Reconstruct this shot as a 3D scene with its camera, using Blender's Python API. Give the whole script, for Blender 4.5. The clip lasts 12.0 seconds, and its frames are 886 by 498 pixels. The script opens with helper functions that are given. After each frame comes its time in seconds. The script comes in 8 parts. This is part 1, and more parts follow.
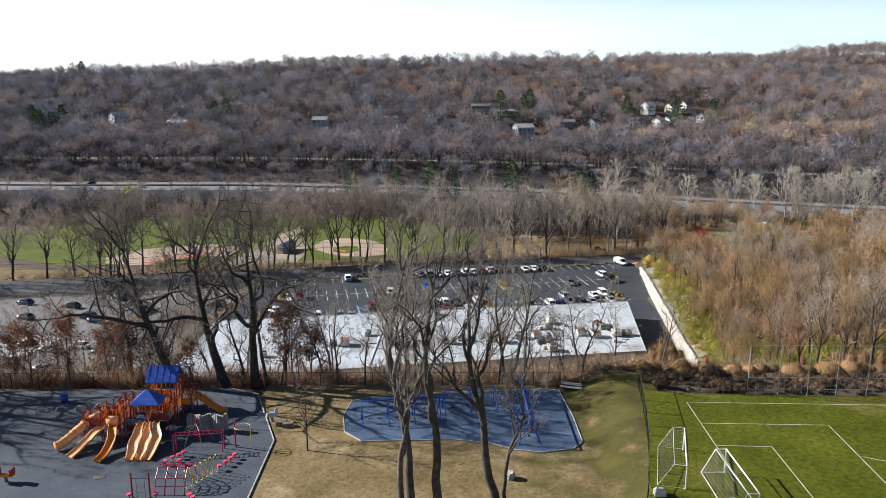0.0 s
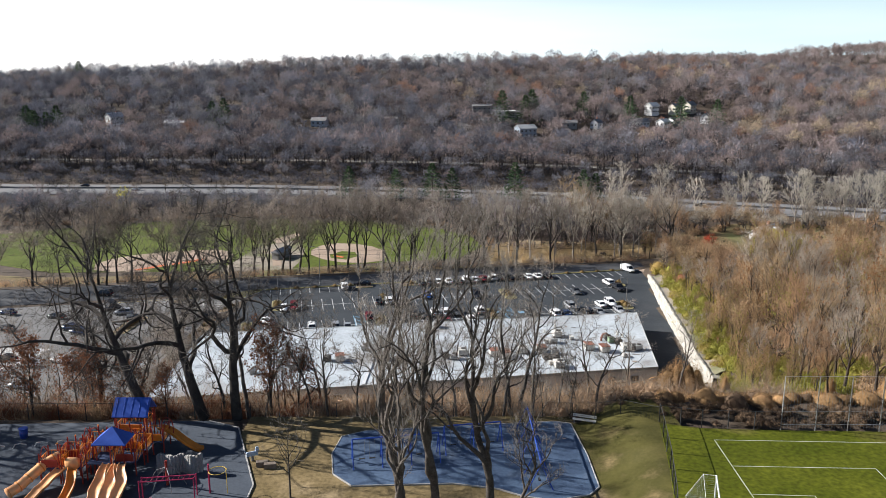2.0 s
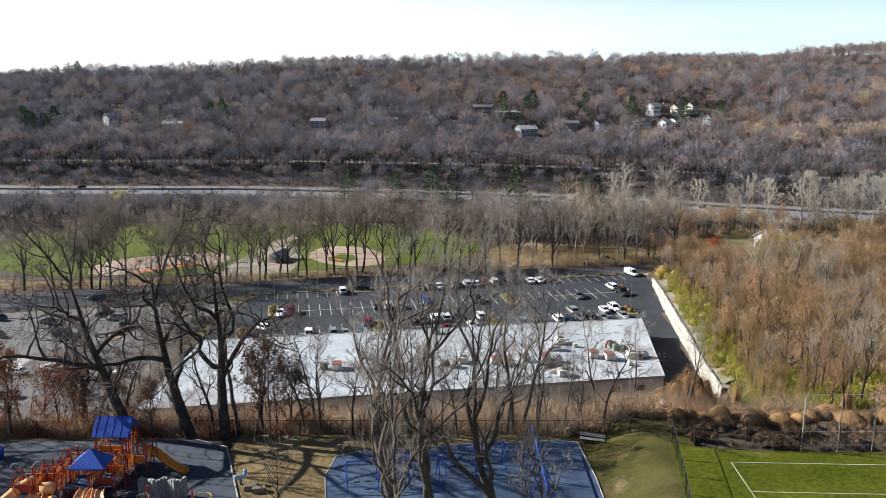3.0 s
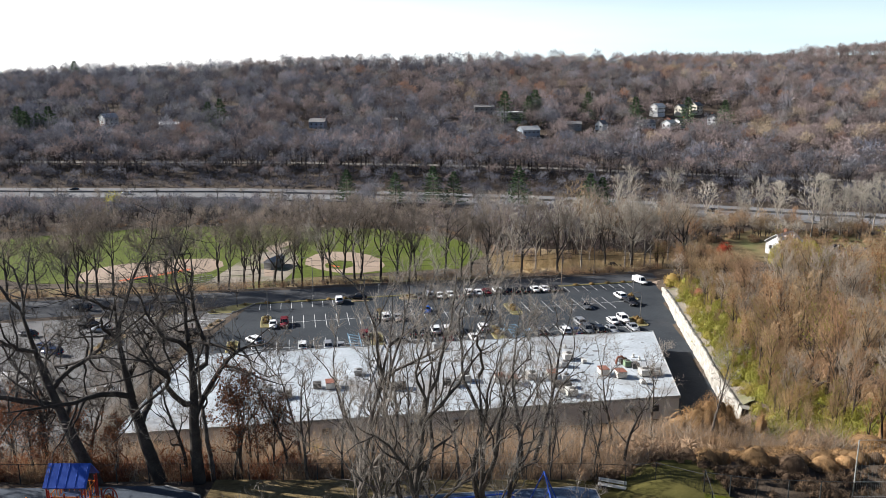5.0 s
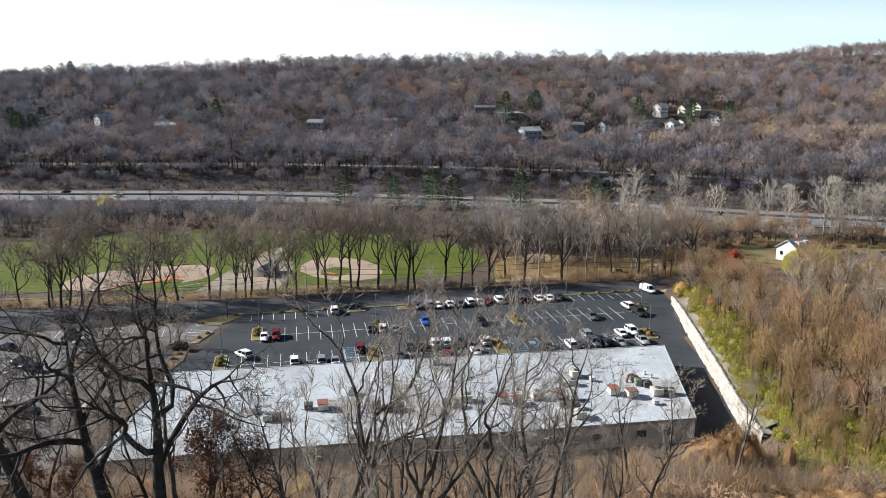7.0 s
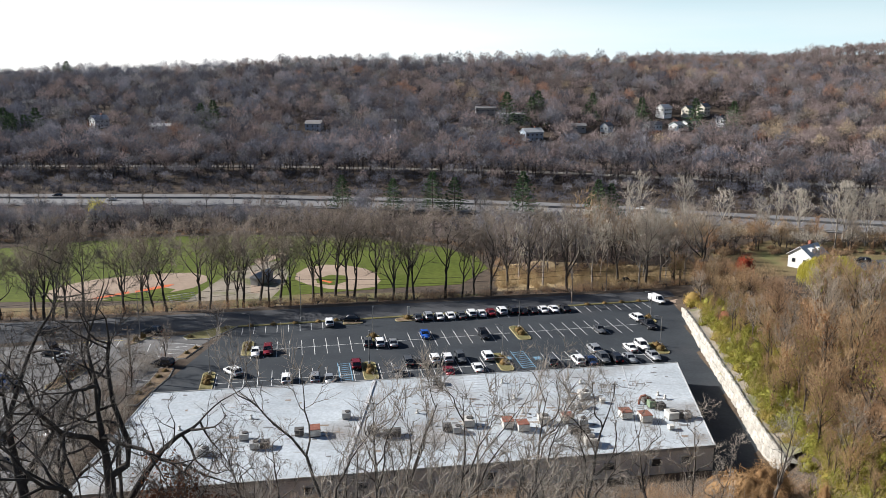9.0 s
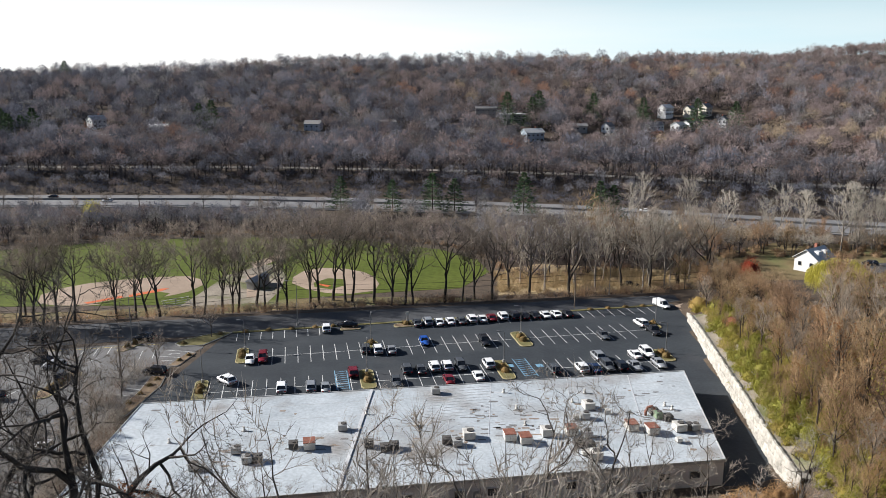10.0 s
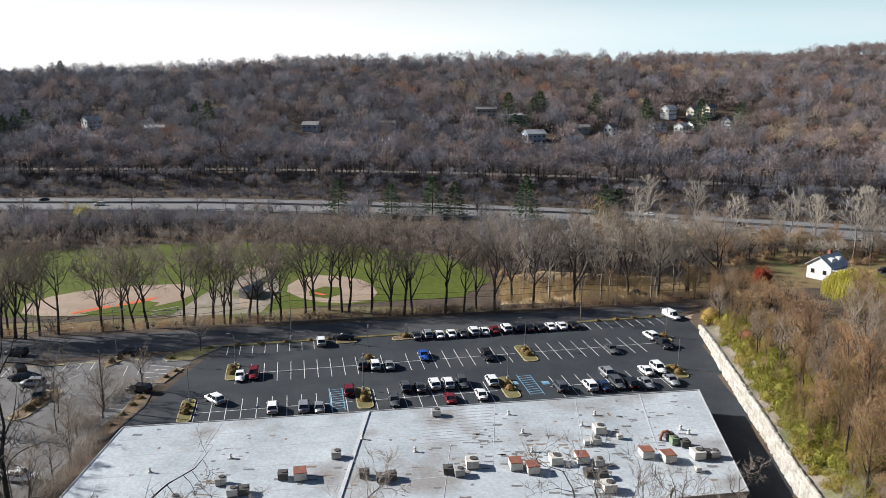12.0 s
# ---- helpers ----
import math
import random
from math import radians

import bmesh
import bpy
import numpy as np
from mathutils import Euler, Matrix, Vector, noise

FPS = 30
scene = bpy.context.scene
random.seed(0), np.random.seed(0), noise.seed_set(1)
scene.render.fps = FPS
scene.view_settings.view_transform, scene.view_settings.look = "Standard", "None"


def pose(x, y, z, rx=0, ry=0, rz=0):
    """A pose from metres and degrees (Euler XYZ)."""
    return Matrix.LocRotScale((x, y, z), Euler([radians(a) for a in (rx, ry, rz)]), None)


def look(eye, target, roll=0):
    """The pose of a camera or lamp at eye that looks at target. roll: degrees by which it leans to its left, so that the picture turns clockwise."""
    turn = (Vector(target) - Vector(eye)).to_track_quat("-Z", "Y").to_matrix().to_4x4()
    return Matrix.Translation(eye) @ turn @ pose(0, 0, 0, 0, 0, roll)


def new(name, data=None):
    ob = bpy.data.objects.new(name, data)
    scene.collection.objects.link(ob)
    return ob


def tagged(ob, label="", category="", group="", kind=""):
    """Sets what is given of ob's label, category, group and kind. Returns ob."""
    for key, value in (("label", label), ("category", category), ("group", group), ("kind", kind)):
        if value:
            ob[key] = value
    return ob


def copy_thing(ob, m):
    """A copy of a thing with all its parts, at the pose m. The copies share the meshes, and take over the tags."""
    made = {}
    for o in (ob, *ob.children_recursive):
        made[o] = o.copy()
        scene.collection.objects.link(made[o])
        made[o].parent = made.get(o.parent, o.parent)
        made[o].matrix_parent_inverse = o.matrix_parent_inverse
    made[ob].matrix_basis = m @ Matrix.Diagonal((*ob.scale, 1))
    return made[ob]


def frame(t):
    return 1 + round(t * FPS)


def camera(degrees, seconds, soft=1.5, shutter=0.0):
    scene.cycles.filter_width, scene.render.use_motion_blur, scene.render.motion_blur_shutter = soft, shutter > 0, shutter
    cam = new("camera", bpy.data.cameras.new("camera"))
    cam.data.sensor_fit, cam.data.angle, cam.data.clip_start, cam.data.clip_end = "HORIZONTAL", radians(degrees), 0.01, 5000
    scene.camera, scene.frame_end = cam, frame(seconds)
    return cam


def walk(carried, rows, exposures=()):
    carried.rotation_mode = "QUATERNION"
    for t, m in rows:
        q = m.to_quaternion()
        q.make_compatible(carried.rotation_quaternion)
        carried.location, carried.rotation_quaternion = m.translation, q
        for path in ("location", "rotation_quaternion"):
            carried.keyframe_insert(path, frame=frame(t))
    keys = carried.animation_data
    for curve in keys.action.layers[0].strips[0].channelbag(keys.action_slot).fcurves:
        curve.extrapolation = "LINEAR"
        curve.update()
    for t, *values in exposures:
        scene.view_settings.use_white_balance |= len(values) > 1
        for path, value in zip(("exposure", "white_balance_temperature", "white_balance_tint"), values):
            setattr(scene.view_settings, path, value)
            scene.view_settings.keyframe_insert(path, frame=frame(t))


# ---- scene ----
cam = camera(57.8, 12.0, soft=0.7)

# seconds, place, pitch and yaw of the drone
PATH = [
    (0, -0.14, -53.00, 58.06, -12.82, -0.16),
    (0.5, -0.17, -50.91, 58.06, -12.82, -0.16),
    (1, -0.13, -48.71, 58.02, -12.83, -0.15),
    (1.5, -0.09, -46.53, 58.02, -12.81, -0.12),
    (2, -0.03, -44.31, 57.99, -12.81, -0.10),
    (2.5, -0.02, -42.09, 57.95, -12.80, -0.08),
    (3, 0.03, -39.89, 57.89, -12.79, -0.07),
    (5, 0.05, -30.79, 57.77, -12.79, -0.01),
    (5.5, 0.08, -28.68, 57.72, -12.80, -0.01),
    (6, 0.13, -26.35, 57.65, -12.80, -0.01),
    (6.5, 0.12, -24.13, 57.68, -12.80, -0.00),
    (7, 0.12, -21.90, 57.74, -12.80, 0.00),
    (9, 0.10, -13.00, 57.93, -12.80, 0.01),
    (9.5, 0.14, -10.77, 57.87, -12.80, 0.01),
    (10, 0.18, -8.51, 57.84, -12.80, 0.02),
    (10.5, 0.16, -6.32, 57.80, -12.79, 0.02),
    (11, 0.16, -4.19, 57.82, -12.78, 0.02),
    (11.5, 0.12, -2.11, 57.88, -12.79, 0.02),
    (12, -0.00, -0.00, 58.00, -12.81, 0.00),
]
walk(cam, [(t, pose(x, y, z, 90 + pitch, 0, yaw)) for t, x, y, z, pitch, yaw in PATH], ((0, 1.04), (5.5, 1.04), (7, 1.0), (9, 0.90), (12, 0.79)))

# ---- light: low late-autumn sun from the far left ----
SUN_EL, SUN_AZ = radians(27.5), radians(-75.5)
world = bpy.data.worlds.new("sky")
scene.world = world
world.use_nodes = True
wn, wl = world.node_tree.nodes, world.node_tree.links
sky = wn.new("ShaderNodeTexSky")
sky.sky_type, sky.sun_disc = "NISHITA", False
sky.sun_elevation, sky.sun_rotation = SUN_EL, SUN_AZ
sky.air_density, sky.dust_density, sky.ozone_density, sky.altitude = 0.75, 0.5, 2.0, 300
# pale haze towards the horizon, brighter on the sun's side
way = wn.new("ShaderNodeTexCoord")
xyz = wn.new("ShaderNodeSeparateXYZ")
wl.new(way.outputs["Generated"], xyz.inputs[0])
height = wn.new("ShaderNodeMapRange")
height.interpolation_type = "SMOOTHSTEP"
height.inputs[1].default_value, height.inputs[2].default_value, height.inputs[3].default_value, height.inputs[4].default_value = 0.03, 0.17, 0.95, 0.0
wl.new(xyz.outputs["Z"], height.inputs[0])
glow = wn.new("ShaderNodeMapRange")
glow.inputs[1].default_value, glow.inputs[2].default_value, glow.inputs[3].default_value, glow.inputs[4].default_value = -1.0, 1.0, 15.0, 9.5
wl.new(xyz.outputs["X"], glow.inputs[0])
cirrus = wn.new("ShaderNodeTexNoise")
stretch = wn.new("ShaderNodeMapping")
stretch.inputs["Scale"].default_value = (2.0, 2.0, 22.0)
wl.new(way.outputs["Generated"], stretch.inputs[0])
wl.new(stretch.outputs[0], cirrus.inputs["Vector"])
cirrus.inputs["Scale"].default_value, cirrus.inputs["Detail"].default_value = 1.8, 6
side = wn.new("ShaderNodeMapRange")
side.inputs[1].default_value, side.inputs[2].default_value, side.inputs[3].default_value, side.inputs[4].default_value = -0.30, 0.35, 0.75, -0.30
wl.new(xyz.outputs["X"], side.inputs[0])
veil = wn.new("ShaderNodeMath")
veil.operation = "MULTIPLY_ADD"
veil.inputs[1].default_value = 0.7
wl.new(cirrus.outputs["Fac"], veil.inputs[0])
wl.new(side.outputs[0], veil.inputs[2])
tone = wn.new("ShaderNodeValToRGB")
tone.color_ramp.elements[0].position, tone.color_ramp.elements[1].position = 0.05, 0.85
tone.color_ramp.elements[0].color, tone.color_ramp.elements[1].color = (0.74, 0.93, 1.0, 1), (1.0, 1.0, 1.0, 1)
wl.new(veil.outputs[0], tone.inputs[0])
haze = wn.new("ShaderNodeVectorMath")
haze.operation = "SCALE"
wl.new(tone.outputs[0], haze.inputs[0])
wl.new(glow.outputs[0], haze.inputs["Scale"])
blend = wn.new("ShaderNodeMix")
blend.data_type = "RGBA"
wl.new(height.outputs[0], blend.inputs[0])
wl.new(sky.outputs[0], blend.inputs[6])
wl.new(haze.outputs[0], blend.inputs[7])
wl.new(blend.outputs[2], wn["Background"].inputs[0])
wn["Background"].inputs[1].default_value = 0.05
sun = new("sun", bpy.data.lights.new("sun", "SUN"))
sun.data.energy, sun.data.angle, sun.data.color = 5.0, radians(0.6), (1.0, 0.972, 0.945)
sun.matrix_world = look((0, 0, 0), (-math.sin(SUN_AZ) * math.cos(SUN_EL), -math.cos(SUN_AZ) * math.cos(SUN_EL), -math.sin(SUN_EL)))


# ---- materials ----
def mat(name, dark, light, scale=1.0, rough=0.9, bump=0.0, fine=0.0, metal=0.0, spec=0.3, rand=0.0, blotch=None, detail=6, through_light=0.0, island=0.0, tree=0.0):
    """Two-tone noise material in world metres; fine adds grain, blotch = (colour, scale, cover) adds stains, rand varies by object, island by loose piece, tree by plant."""
    m = bpy.data.materials.new(name)
    m.use_nodes = True
    n, l = m.node_tree.nodes, m.node_tree.links
    p = n["Principled BSDF"]
    geo = n.new("ShaderNodeNewGeometry")
    t = n.new("ShaderNodeTexNoise")
    t.inputs["Scale"].default_value, t.inputs["Detail"].default_value, t.inputs["Roughness"].default_value = scale, detail, 0.6
    l.new(geo.outputs["Position"], t.inputs["Vector"])
    ramp = n.new("ShaderNodeValToRGB")
    ramp.color_ramp.elements[0].position, ramp.color_ramp.elements[1].position = 0.3, 0.7
    ramp.color_ramp.elements[0].color, ramp.color_ramp.elements[1].color = (*dark, 1), (*light, 1)
    l.new(t.outputs["Fac"], ramp.inputs[0])
    out = ramp.outputs[0]
    if blotch:
        b = n.new("ShaderNodeTexNoise")
        b.inputs["Scale"].default_value, b.inputs["Detail"].default_value = blotch[1], 4
        l.new(geo.outputs["Position"], b.inputs["Vector"])
        r2 = n.new("ShaderNodeValToRGB")
        r2.color_ramp.elements[0].position = 1 - blotch[2] - 0.08
        r2.color_ramp.elements[1].position = 1 - blotch[2] + 0.08
        l.new(b.outputs["Fac"], r2.inputs[0])
        mx = n.new("ShaderNodeMix")
        mx.data_type = "RGBA"
        l.new(r2.outputs[0], mx.inputs[0])
        l.new(out, mx.inputs[6])
        mx.inputs[7].default_value = (*blotch[0], 1)
        out = mx.outputs[2]
    if fine or bump:
        f = n.new("ShaderNodeTexNoise")
        f.inputs["Scale"].default_value, f.inputs["Detail"].default_value = scale * 14, 3
        l.new(geo.outputs["Position"], f.inputs["Vector"])
        if fine:
            mr = n.new("ShaderNodeMapRange")
            mr.inputs[1].default_value, mr.inputs[2].default_value = 0.3, 0.7
            mr.inputs[3].default_value, mr.inputs[4].default_value = 1 - fine, 1 + fine
            l.new(f.outputs["Fac"], mr.inputs[0])
            hs = n.new("ShaderNodeHueSaturation")
            l.new(mr.outputs[0], hs.inputs["Value"])
            l.new(out, hs.inputs["Color"])
            out = hs.outputs[0]
        if bump:
            bp = n.new("ShaderNodeBump")
            bp.inputs["Strength"].default_value, bp.inputs["Distance"].default_value = 0.6, bump
            l.new(f.outputs["Fac"], bp.inputs["Height"])
            l.new(bp.outputs[0], p.inputs["Normal"])
    if rand:
        oi = n.new("ShaderNodeObjectInfo")
        mr = n.new("ShaderNodeMapRange")
        mr.inputs[3].default_value, mr.inputs[4].default_value = 1 - rand, 1 + rand
        l.new(oi.outputs["Random"], mr.inputs[0])
        hs = n.new("ShaderNodeHueSaturation")
        l.new(mr.outputs[0], hs.inputs["Value"])
        l.new(out, hs.inputs["Color"])
        out = hs.outputs[0]
    for amount, socket in ((island, geo.outputs["Random Per Island"]), (tree, None)):
        if not amount:
            continue
        if socket is None:
            at = n.new("ShaderNodeAttribute")
            at.attribute_name = "tone"
            socket = at.outputs["Fac"]
        mr = n.new("ShaderNodeMapRange")
        mr.inputs[3].default_value, mr.inputs[4].default_value = 1 - amount, 1 + amount
        l.new(socket, mr.inputs[0])
        hs = n.new("ShaderNodeHueSaturation")
        l.new(mr.outputs[0], hs.inputs["Value"])
        l.new(out, hs.inputs["Color"])
        out = hs.outputs[0]
    l.new(out, p.inputs["Base Color"])
    p.inputs["Roughness"].default_value, p.inputs["Metallic"].default_value = rough, metal
    p.inputs["Specular IOR Level"].default_value = spec
    if through_light:
        # thin twigs and leaves pass and wrap some of the light
        tr, ms = n.new("ShaderNodeBsdfTranslucent"), n.new("ShaderNodeMixShader")
        l.new(out, tr.inputs["Color"])
        ms.inputs[0].default_value = through_light
        l.new(p.outputs[0], ms.inputs[1])
        l.new(tr.outputs[0], ms.inputs[2])
        l.new(ms.outputs[0], n["Material Output"].inputs["Surface"])
    return m


M = dict(
    soil=mat("leaf_litter", (0.046, 0.034, 0.025), (0.105, 0.076, 0.052), 0.35, 0.95, 0.05, 0.3),
    asphalt=mat("dark_asphalt", (0.025, 0.030, 0.036), (0.041, 0.048, 0.054), 0.12, 0.85, 0.01, 0.12, blotch=((0.058, 0.06, 0.064), 0.05, 0.35)),
    # glare over the side lot, put into a pale base colour
    lot_glare=mat("pale_lot_glare", (0.42, 0.41, 0.39), (0.60, 0.59, 0.57), 0.3, 0.85, 0.0, 0.1, blotch=((0.26, 0.25, 0.24), 0.15, 0.3)),
    old_asphalt=mat("old_asphalt", (0.114, 0.111, 0.108), (0.183, 0.178, 0.173), 0.15, 0.9, 0.01, 0.12, blotch=((0.10, 0.097, 0.092), 0.08, 0.35)),
    road=mat("road_asphalt", (0.05, 0.052, 0.056), (0.08, 0.082, 0.086), 0.15, 0.88, 0.01, 0.12),
    highway=mat("highway_concrete", (0.145, 0.143, 0.143), (0.200, 0.196, 0.194), 0.06, 0.9, 0.0, 0.08),
    paint=mat("road_paint", (0.48, 0.48, 0.47), (0.68, 0.68, 0.66), 0.8, 0.7, 0.0, 0.15),
    blue_paint=mat("blue_paint", (0.12, 0.26, 0.38), (0.20, 0.36, 0.48), 0.8, 0.7),
    yellow_paint=mat("yellow_paint", (0.55, 0.42, 0.08), (0.65, 0.5, 0.1), 0.8, 0.7),
    kerb=mat("kerb_concrete", (0.288, 0.280, 0.262), (0.384, 0.368, 0.344), 0.7, 0.9, 0.0, 0.15),
    yellow_kerb=mat("yellow_kerb", (0.315, 0.257, 0.120), (0.390, 0.343, 0.200), 0.7, 0.85, 0.0, 0.15),
    lawn=mat("park_lawn", (0.066, 0.088, 0.011), (0.101, 0.121, 0.022), 0.05, 0.95, 0.02, 0.2, spec=0.15, blotch=((0.135, 0.13, 0.045), 0.03, 0.28)),
    turf=mat("sports_turf", (0.046, 0.058, 0.003), (0.096, 0.104, 0.009), 0.16, 0.95, 0.03, 0.32, spec=0.1, blotch=((0.135, 0.108, 0.036), 0.08, 0.38)),
    dry_grass=mat("dry_grass", (0.101, 0.077, 0.030), (0.208, 0.153, 0.075), 0.14, 0.95, 0.03, 0.2, blotch=((0.12, 0.13, 0.045), 0.07, 0.4)),
    trodden=mat("trodden_soil", (0.190, 0.160, 0.120), (0.300, 0.258, 0.205), 0.25, 0.95, 0.02, 0.2, blotch=((0.12, 0.125, 0.05), 0.12, 0.42)),
    sand=mat("infield_sand", (0.264, 0.196, 0.142), (0.370, 0.283, 0.215), 0.1, 0.95, 0.0, 0.08),
    tarp=mat("red_tarp", (0.50, 0.10, 0.03), (0.62, 0.15, 0.05), 0.4, 0.7),
    island=mat("island_grass", (0.116, 0.109, 0.040), (0.204, 0.173, 0.072), 0.6, 0.95, 0.02, 0.2),
    mulch=mat("brown_mulch", (0.12, 0.08, 0.05), (0.25, 0.18, 0.11), 0.7, 0.95, 0.03, 0.25),
    reeds=mat("dry_reeds", (0.370, 0.278, 0.152), (0.530, 0.405, 0.235), 0.2, 0.95, 0.05, 0.25, island=0.25),
    roof=mat("white_roof_membrane", (0.340, 0.372, 0.392), (0.490, 0.528, 0.548), 0.14, 0.6, 0.01, 0.14, blotch=((0.27, 0.262, 0.25), 0.10, 0.40)),
    wall=mat("cream_block_wall", (0.55, 0.53, 0.49), (0.70, 0.68, 0.64), 0.4, 0.85, 0.0, 0.1),
    stone=mat("pale_stone", (0.290, 0.270, 0.230), (0.450, 0.422, 0.372), 0.9, 0.9, 0.04, 0.18, rand=0.15),
    bark=mat("tree_bark", (0.032, 0.027, 0.023), (0.085, 0.072, 0.060), 1.2, 0.95, 0.03, 0.25, rand=0.25),
    pale_bark=mat("pale_bark", (0.20, 0.17, 0.14), (0.42, 0.37, 0.31), 0.9, 0.95, 0.02, 0.25, rand=0.2),
    twig=mat("bare_twigs", (0.300, 0.250, 0.196), (0.450, 0.385, 0.312), 0.1, 0.95, rand=0.25, through_light=0.38, island=0.3),
    park_twig=mat("dark_brown_twigs", (0.205, 0.170, 0.138), (0.335, 0.282, 0.232), 0.1, 0.95, rand=0.25, through_light=0.3, island=0.2),
    tan_twig=mat("tan_twigs", (0.335, 0.236, 0.136), (0.475, 0.346, 0.208), 0.1, 0.95, rand=0.35, through_light=0.35, island=0.3),
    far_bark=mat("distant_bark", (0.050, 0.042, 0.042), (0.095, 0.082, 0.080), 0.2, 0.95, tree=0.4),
    # blue-grey distance haze is put into the next two base colours
    far_dark=mat("dark_wood_haze", (0.096, 0.099, 0.120), (0.150, 0.153, 0.182), 0.03, 0.95, detail=3, through_light=0.2, island=0.22, tree=0.4),
    far_grey=mat("grey_wood_haze", (0.155, 0.151, 0.165), (0.228, 0.222, 0.240), 0.03, 0.95, detail=3, through_light=0.2, island=0.22, tree=0.38),
    far_pale=mat("pale_wood", (0.215, 0.200, 0.190), (0.300, 0.280, 0.265), 0.03, 0.95, detail=3, through_light=0.2, island=0.22, tree=0.3),
    far_brown=mat("brown_wood", (0.190, 0.148, 0.138), (0.275, 0.220, 0.204), 0.03, 0.95, detail=3, through_light=0.2, island=0.25, tree=0.42),
    far_rust=mat("rust_wood", (0.25, 0.138, 0.098), (0.345, 0.2, 0.14), 0.03, 0.95, detail=3, through_light=0.2, island=0.22, tree=0.25),
    far_tan=mat("tan_wood", (0.345, 0.268, 0.182), (0.49, 0.385, 0.265), 0.03, 0.95, detail=3, through_light=0.25, island=0.22, tree=0.25),
    pale_twig=mat("pale_twigs", (0.40, 0.36, 0.30), (0.58, 0.53, 0.45), 0.1, 0.95, rand=0.2, through_light=0.35),
    brown_twig=mat("brown_twigs", (0.295, 0.184, 0.108), (0.425, 0.278, 0.168), 0.1, 0.95, rand=0.35, through_light=0.35, island=0.3),
    dark_twig=mat("dark_twigs", (0.06, 0.051, 0.044), (0.13, 0.112, 0.095), 0.2, 0.95, rand=0.2),
    grey_twig=mat("grey_twigs", (0.235, 0.205, 0.172), (0.390, 0.345, 0.295), 0.2, 0.95, rand=0.2, through_light=0.3, island=0.3),
    grey_bark=mat("grey_bark", (0.036, 0.030, 0.025), (0.130, 0.110, 0.092), 1.6, 0.95, 0.06, 0.5, rand=0.25),
    bank_bark=mat("brown_bark", (0.036, 0.027, 0.021), (0.085, 0.064, 0.048), 0.8, 0.95, 0.02, 0.25, rand=0.25),
    pine=mat("pine_needles", (0.036, 0.066, 0.030), (0.088, 0.132, 0.060), 0.4, 0.9, rand=0.2, island=0.25),
    rust_leaf=mat("rust_leaves", (0.22, 0.085, 0.03), (0.36, 0.16, 0.06), 0.5, 0.9, through_light=0.35),
    red_leaf=mat("red_brown_leaves", (0.200, 0.078, 0.042), (0.338, 0.144, 0.072), 0.6, 0.9, through_light=0.35),
    bright_red=mat("red_leaves", (0.260, 0.040, 0.020), (0.400, 0.085, 0.040), 0.6, 0.9, through_light=0.3, island=0.4),
    oak_leaf=mat("brown_oak_leaves", (0.140, 0.058, 0.031), (0.280, 0.130, 0.069), 0.8, 0.9, through_light=0.35),
    green_leaf=mat("yellow_green_leaves", (0.155, 0.160, 0.026), (0.320, 0.295, 0.062), 0.25, 0.85, through_light=0.35, island=0.3),
    gold_brush=mat("golden_brush", (0.33, 0.22, 0.065), (0.50, 0.36, 0.13), 0.3, 0.9, through_light=0.35),
    yellow_leaf=mat("yellow_leaves", (0.40, 0.32, 0.05), (0.55, 0.45, 0.1), 0.5, 0.9, through_light=0.35),
    willow_leaf=mat("willow_leaves", (0.340, 0.310, 0.045), (0.540, 0.475, 0.110), 0.3, 0.85, through_light=0.3, island=0.3),
    vine=mat("withered_vines", (0.185, 0.109, 0.048), (0.375, 0.230, 0.110), 0.35, 0.95, through_light=0.3, island=0.35, tree=0.35),
    dark_vine=mat("dark_vines", (0.085, 0.054, 0.034), (0.190, 0.126, 0.076), 0.35, 0.95, through_light=0.2, island=0.3, tree=0.3),
    brush=mat("bare_brush", (0.265, 0.176, 0.110), (0.455, 0.322, 0.210), 0.4, 0.95, through_light=0.38, island=0.3),
    dry_brush=mat("dry_brush", (0.300, 0.196, 0.112), (0.480, 0.332, 0.200), 0.4, 0.95, through_light=0.38, island=0.3),
    edge_metal=mat("roof_edge_metal", (0.40, 0.40, 0.39), (0.52, 0.52, 0.50), 0.5, 0.5, metal=0.2),
    seam=mat("roof_seam", (0.42, 0.43, 0.44), (0.60, 0.60, 0.60), 0.5, 0.6),
    patch=mat("tar_patch", (0.119, 0.115, 0.112), (0.210, 0.203, 0.196), 0.6, 0.8),
    rust_patch=mat("rust_stain", (0.192, 0.143, 0.105), (0.304, 0.240, 0.189), 0.6, 0.8),
    door_grey=mat("steel_door", (0.14, 0.15, 0.16), (0.18, 0.19, 0.2), 0.5, 0.6),
    dark_glass=mat("window_glass", (0.015, 0.018, 0.022), (0.03, 0.034, 0.04), 0.3, 0.12, spec=0.6),
    unit_grey=mat("galvanised_casing", (0.34, 0.34, 0.33), (0.46, 0.46, 0.44), 0.8, 0.55, metal=0.3),
    unit_white=mat("enamelled_casing", (0.46, 0.44, 0.40), (0.64, 0.62, 0.56), 0.8, 0.55, 0.0, 0.12, blotch=((0.36, 0.27, 0.20), 0.5, 0.25)),
    unit_green=mat("green_casing", (0.14, 0.20, 0.12), (0.20, 0.27, 0.17), 0.8, 0.6),
    rust_cover=mat("rusted_cover", (0.17, 0.065, 0.045), (0.29, 0.12, 0.08), 1.2, 0.85, 0.0, 0.2),
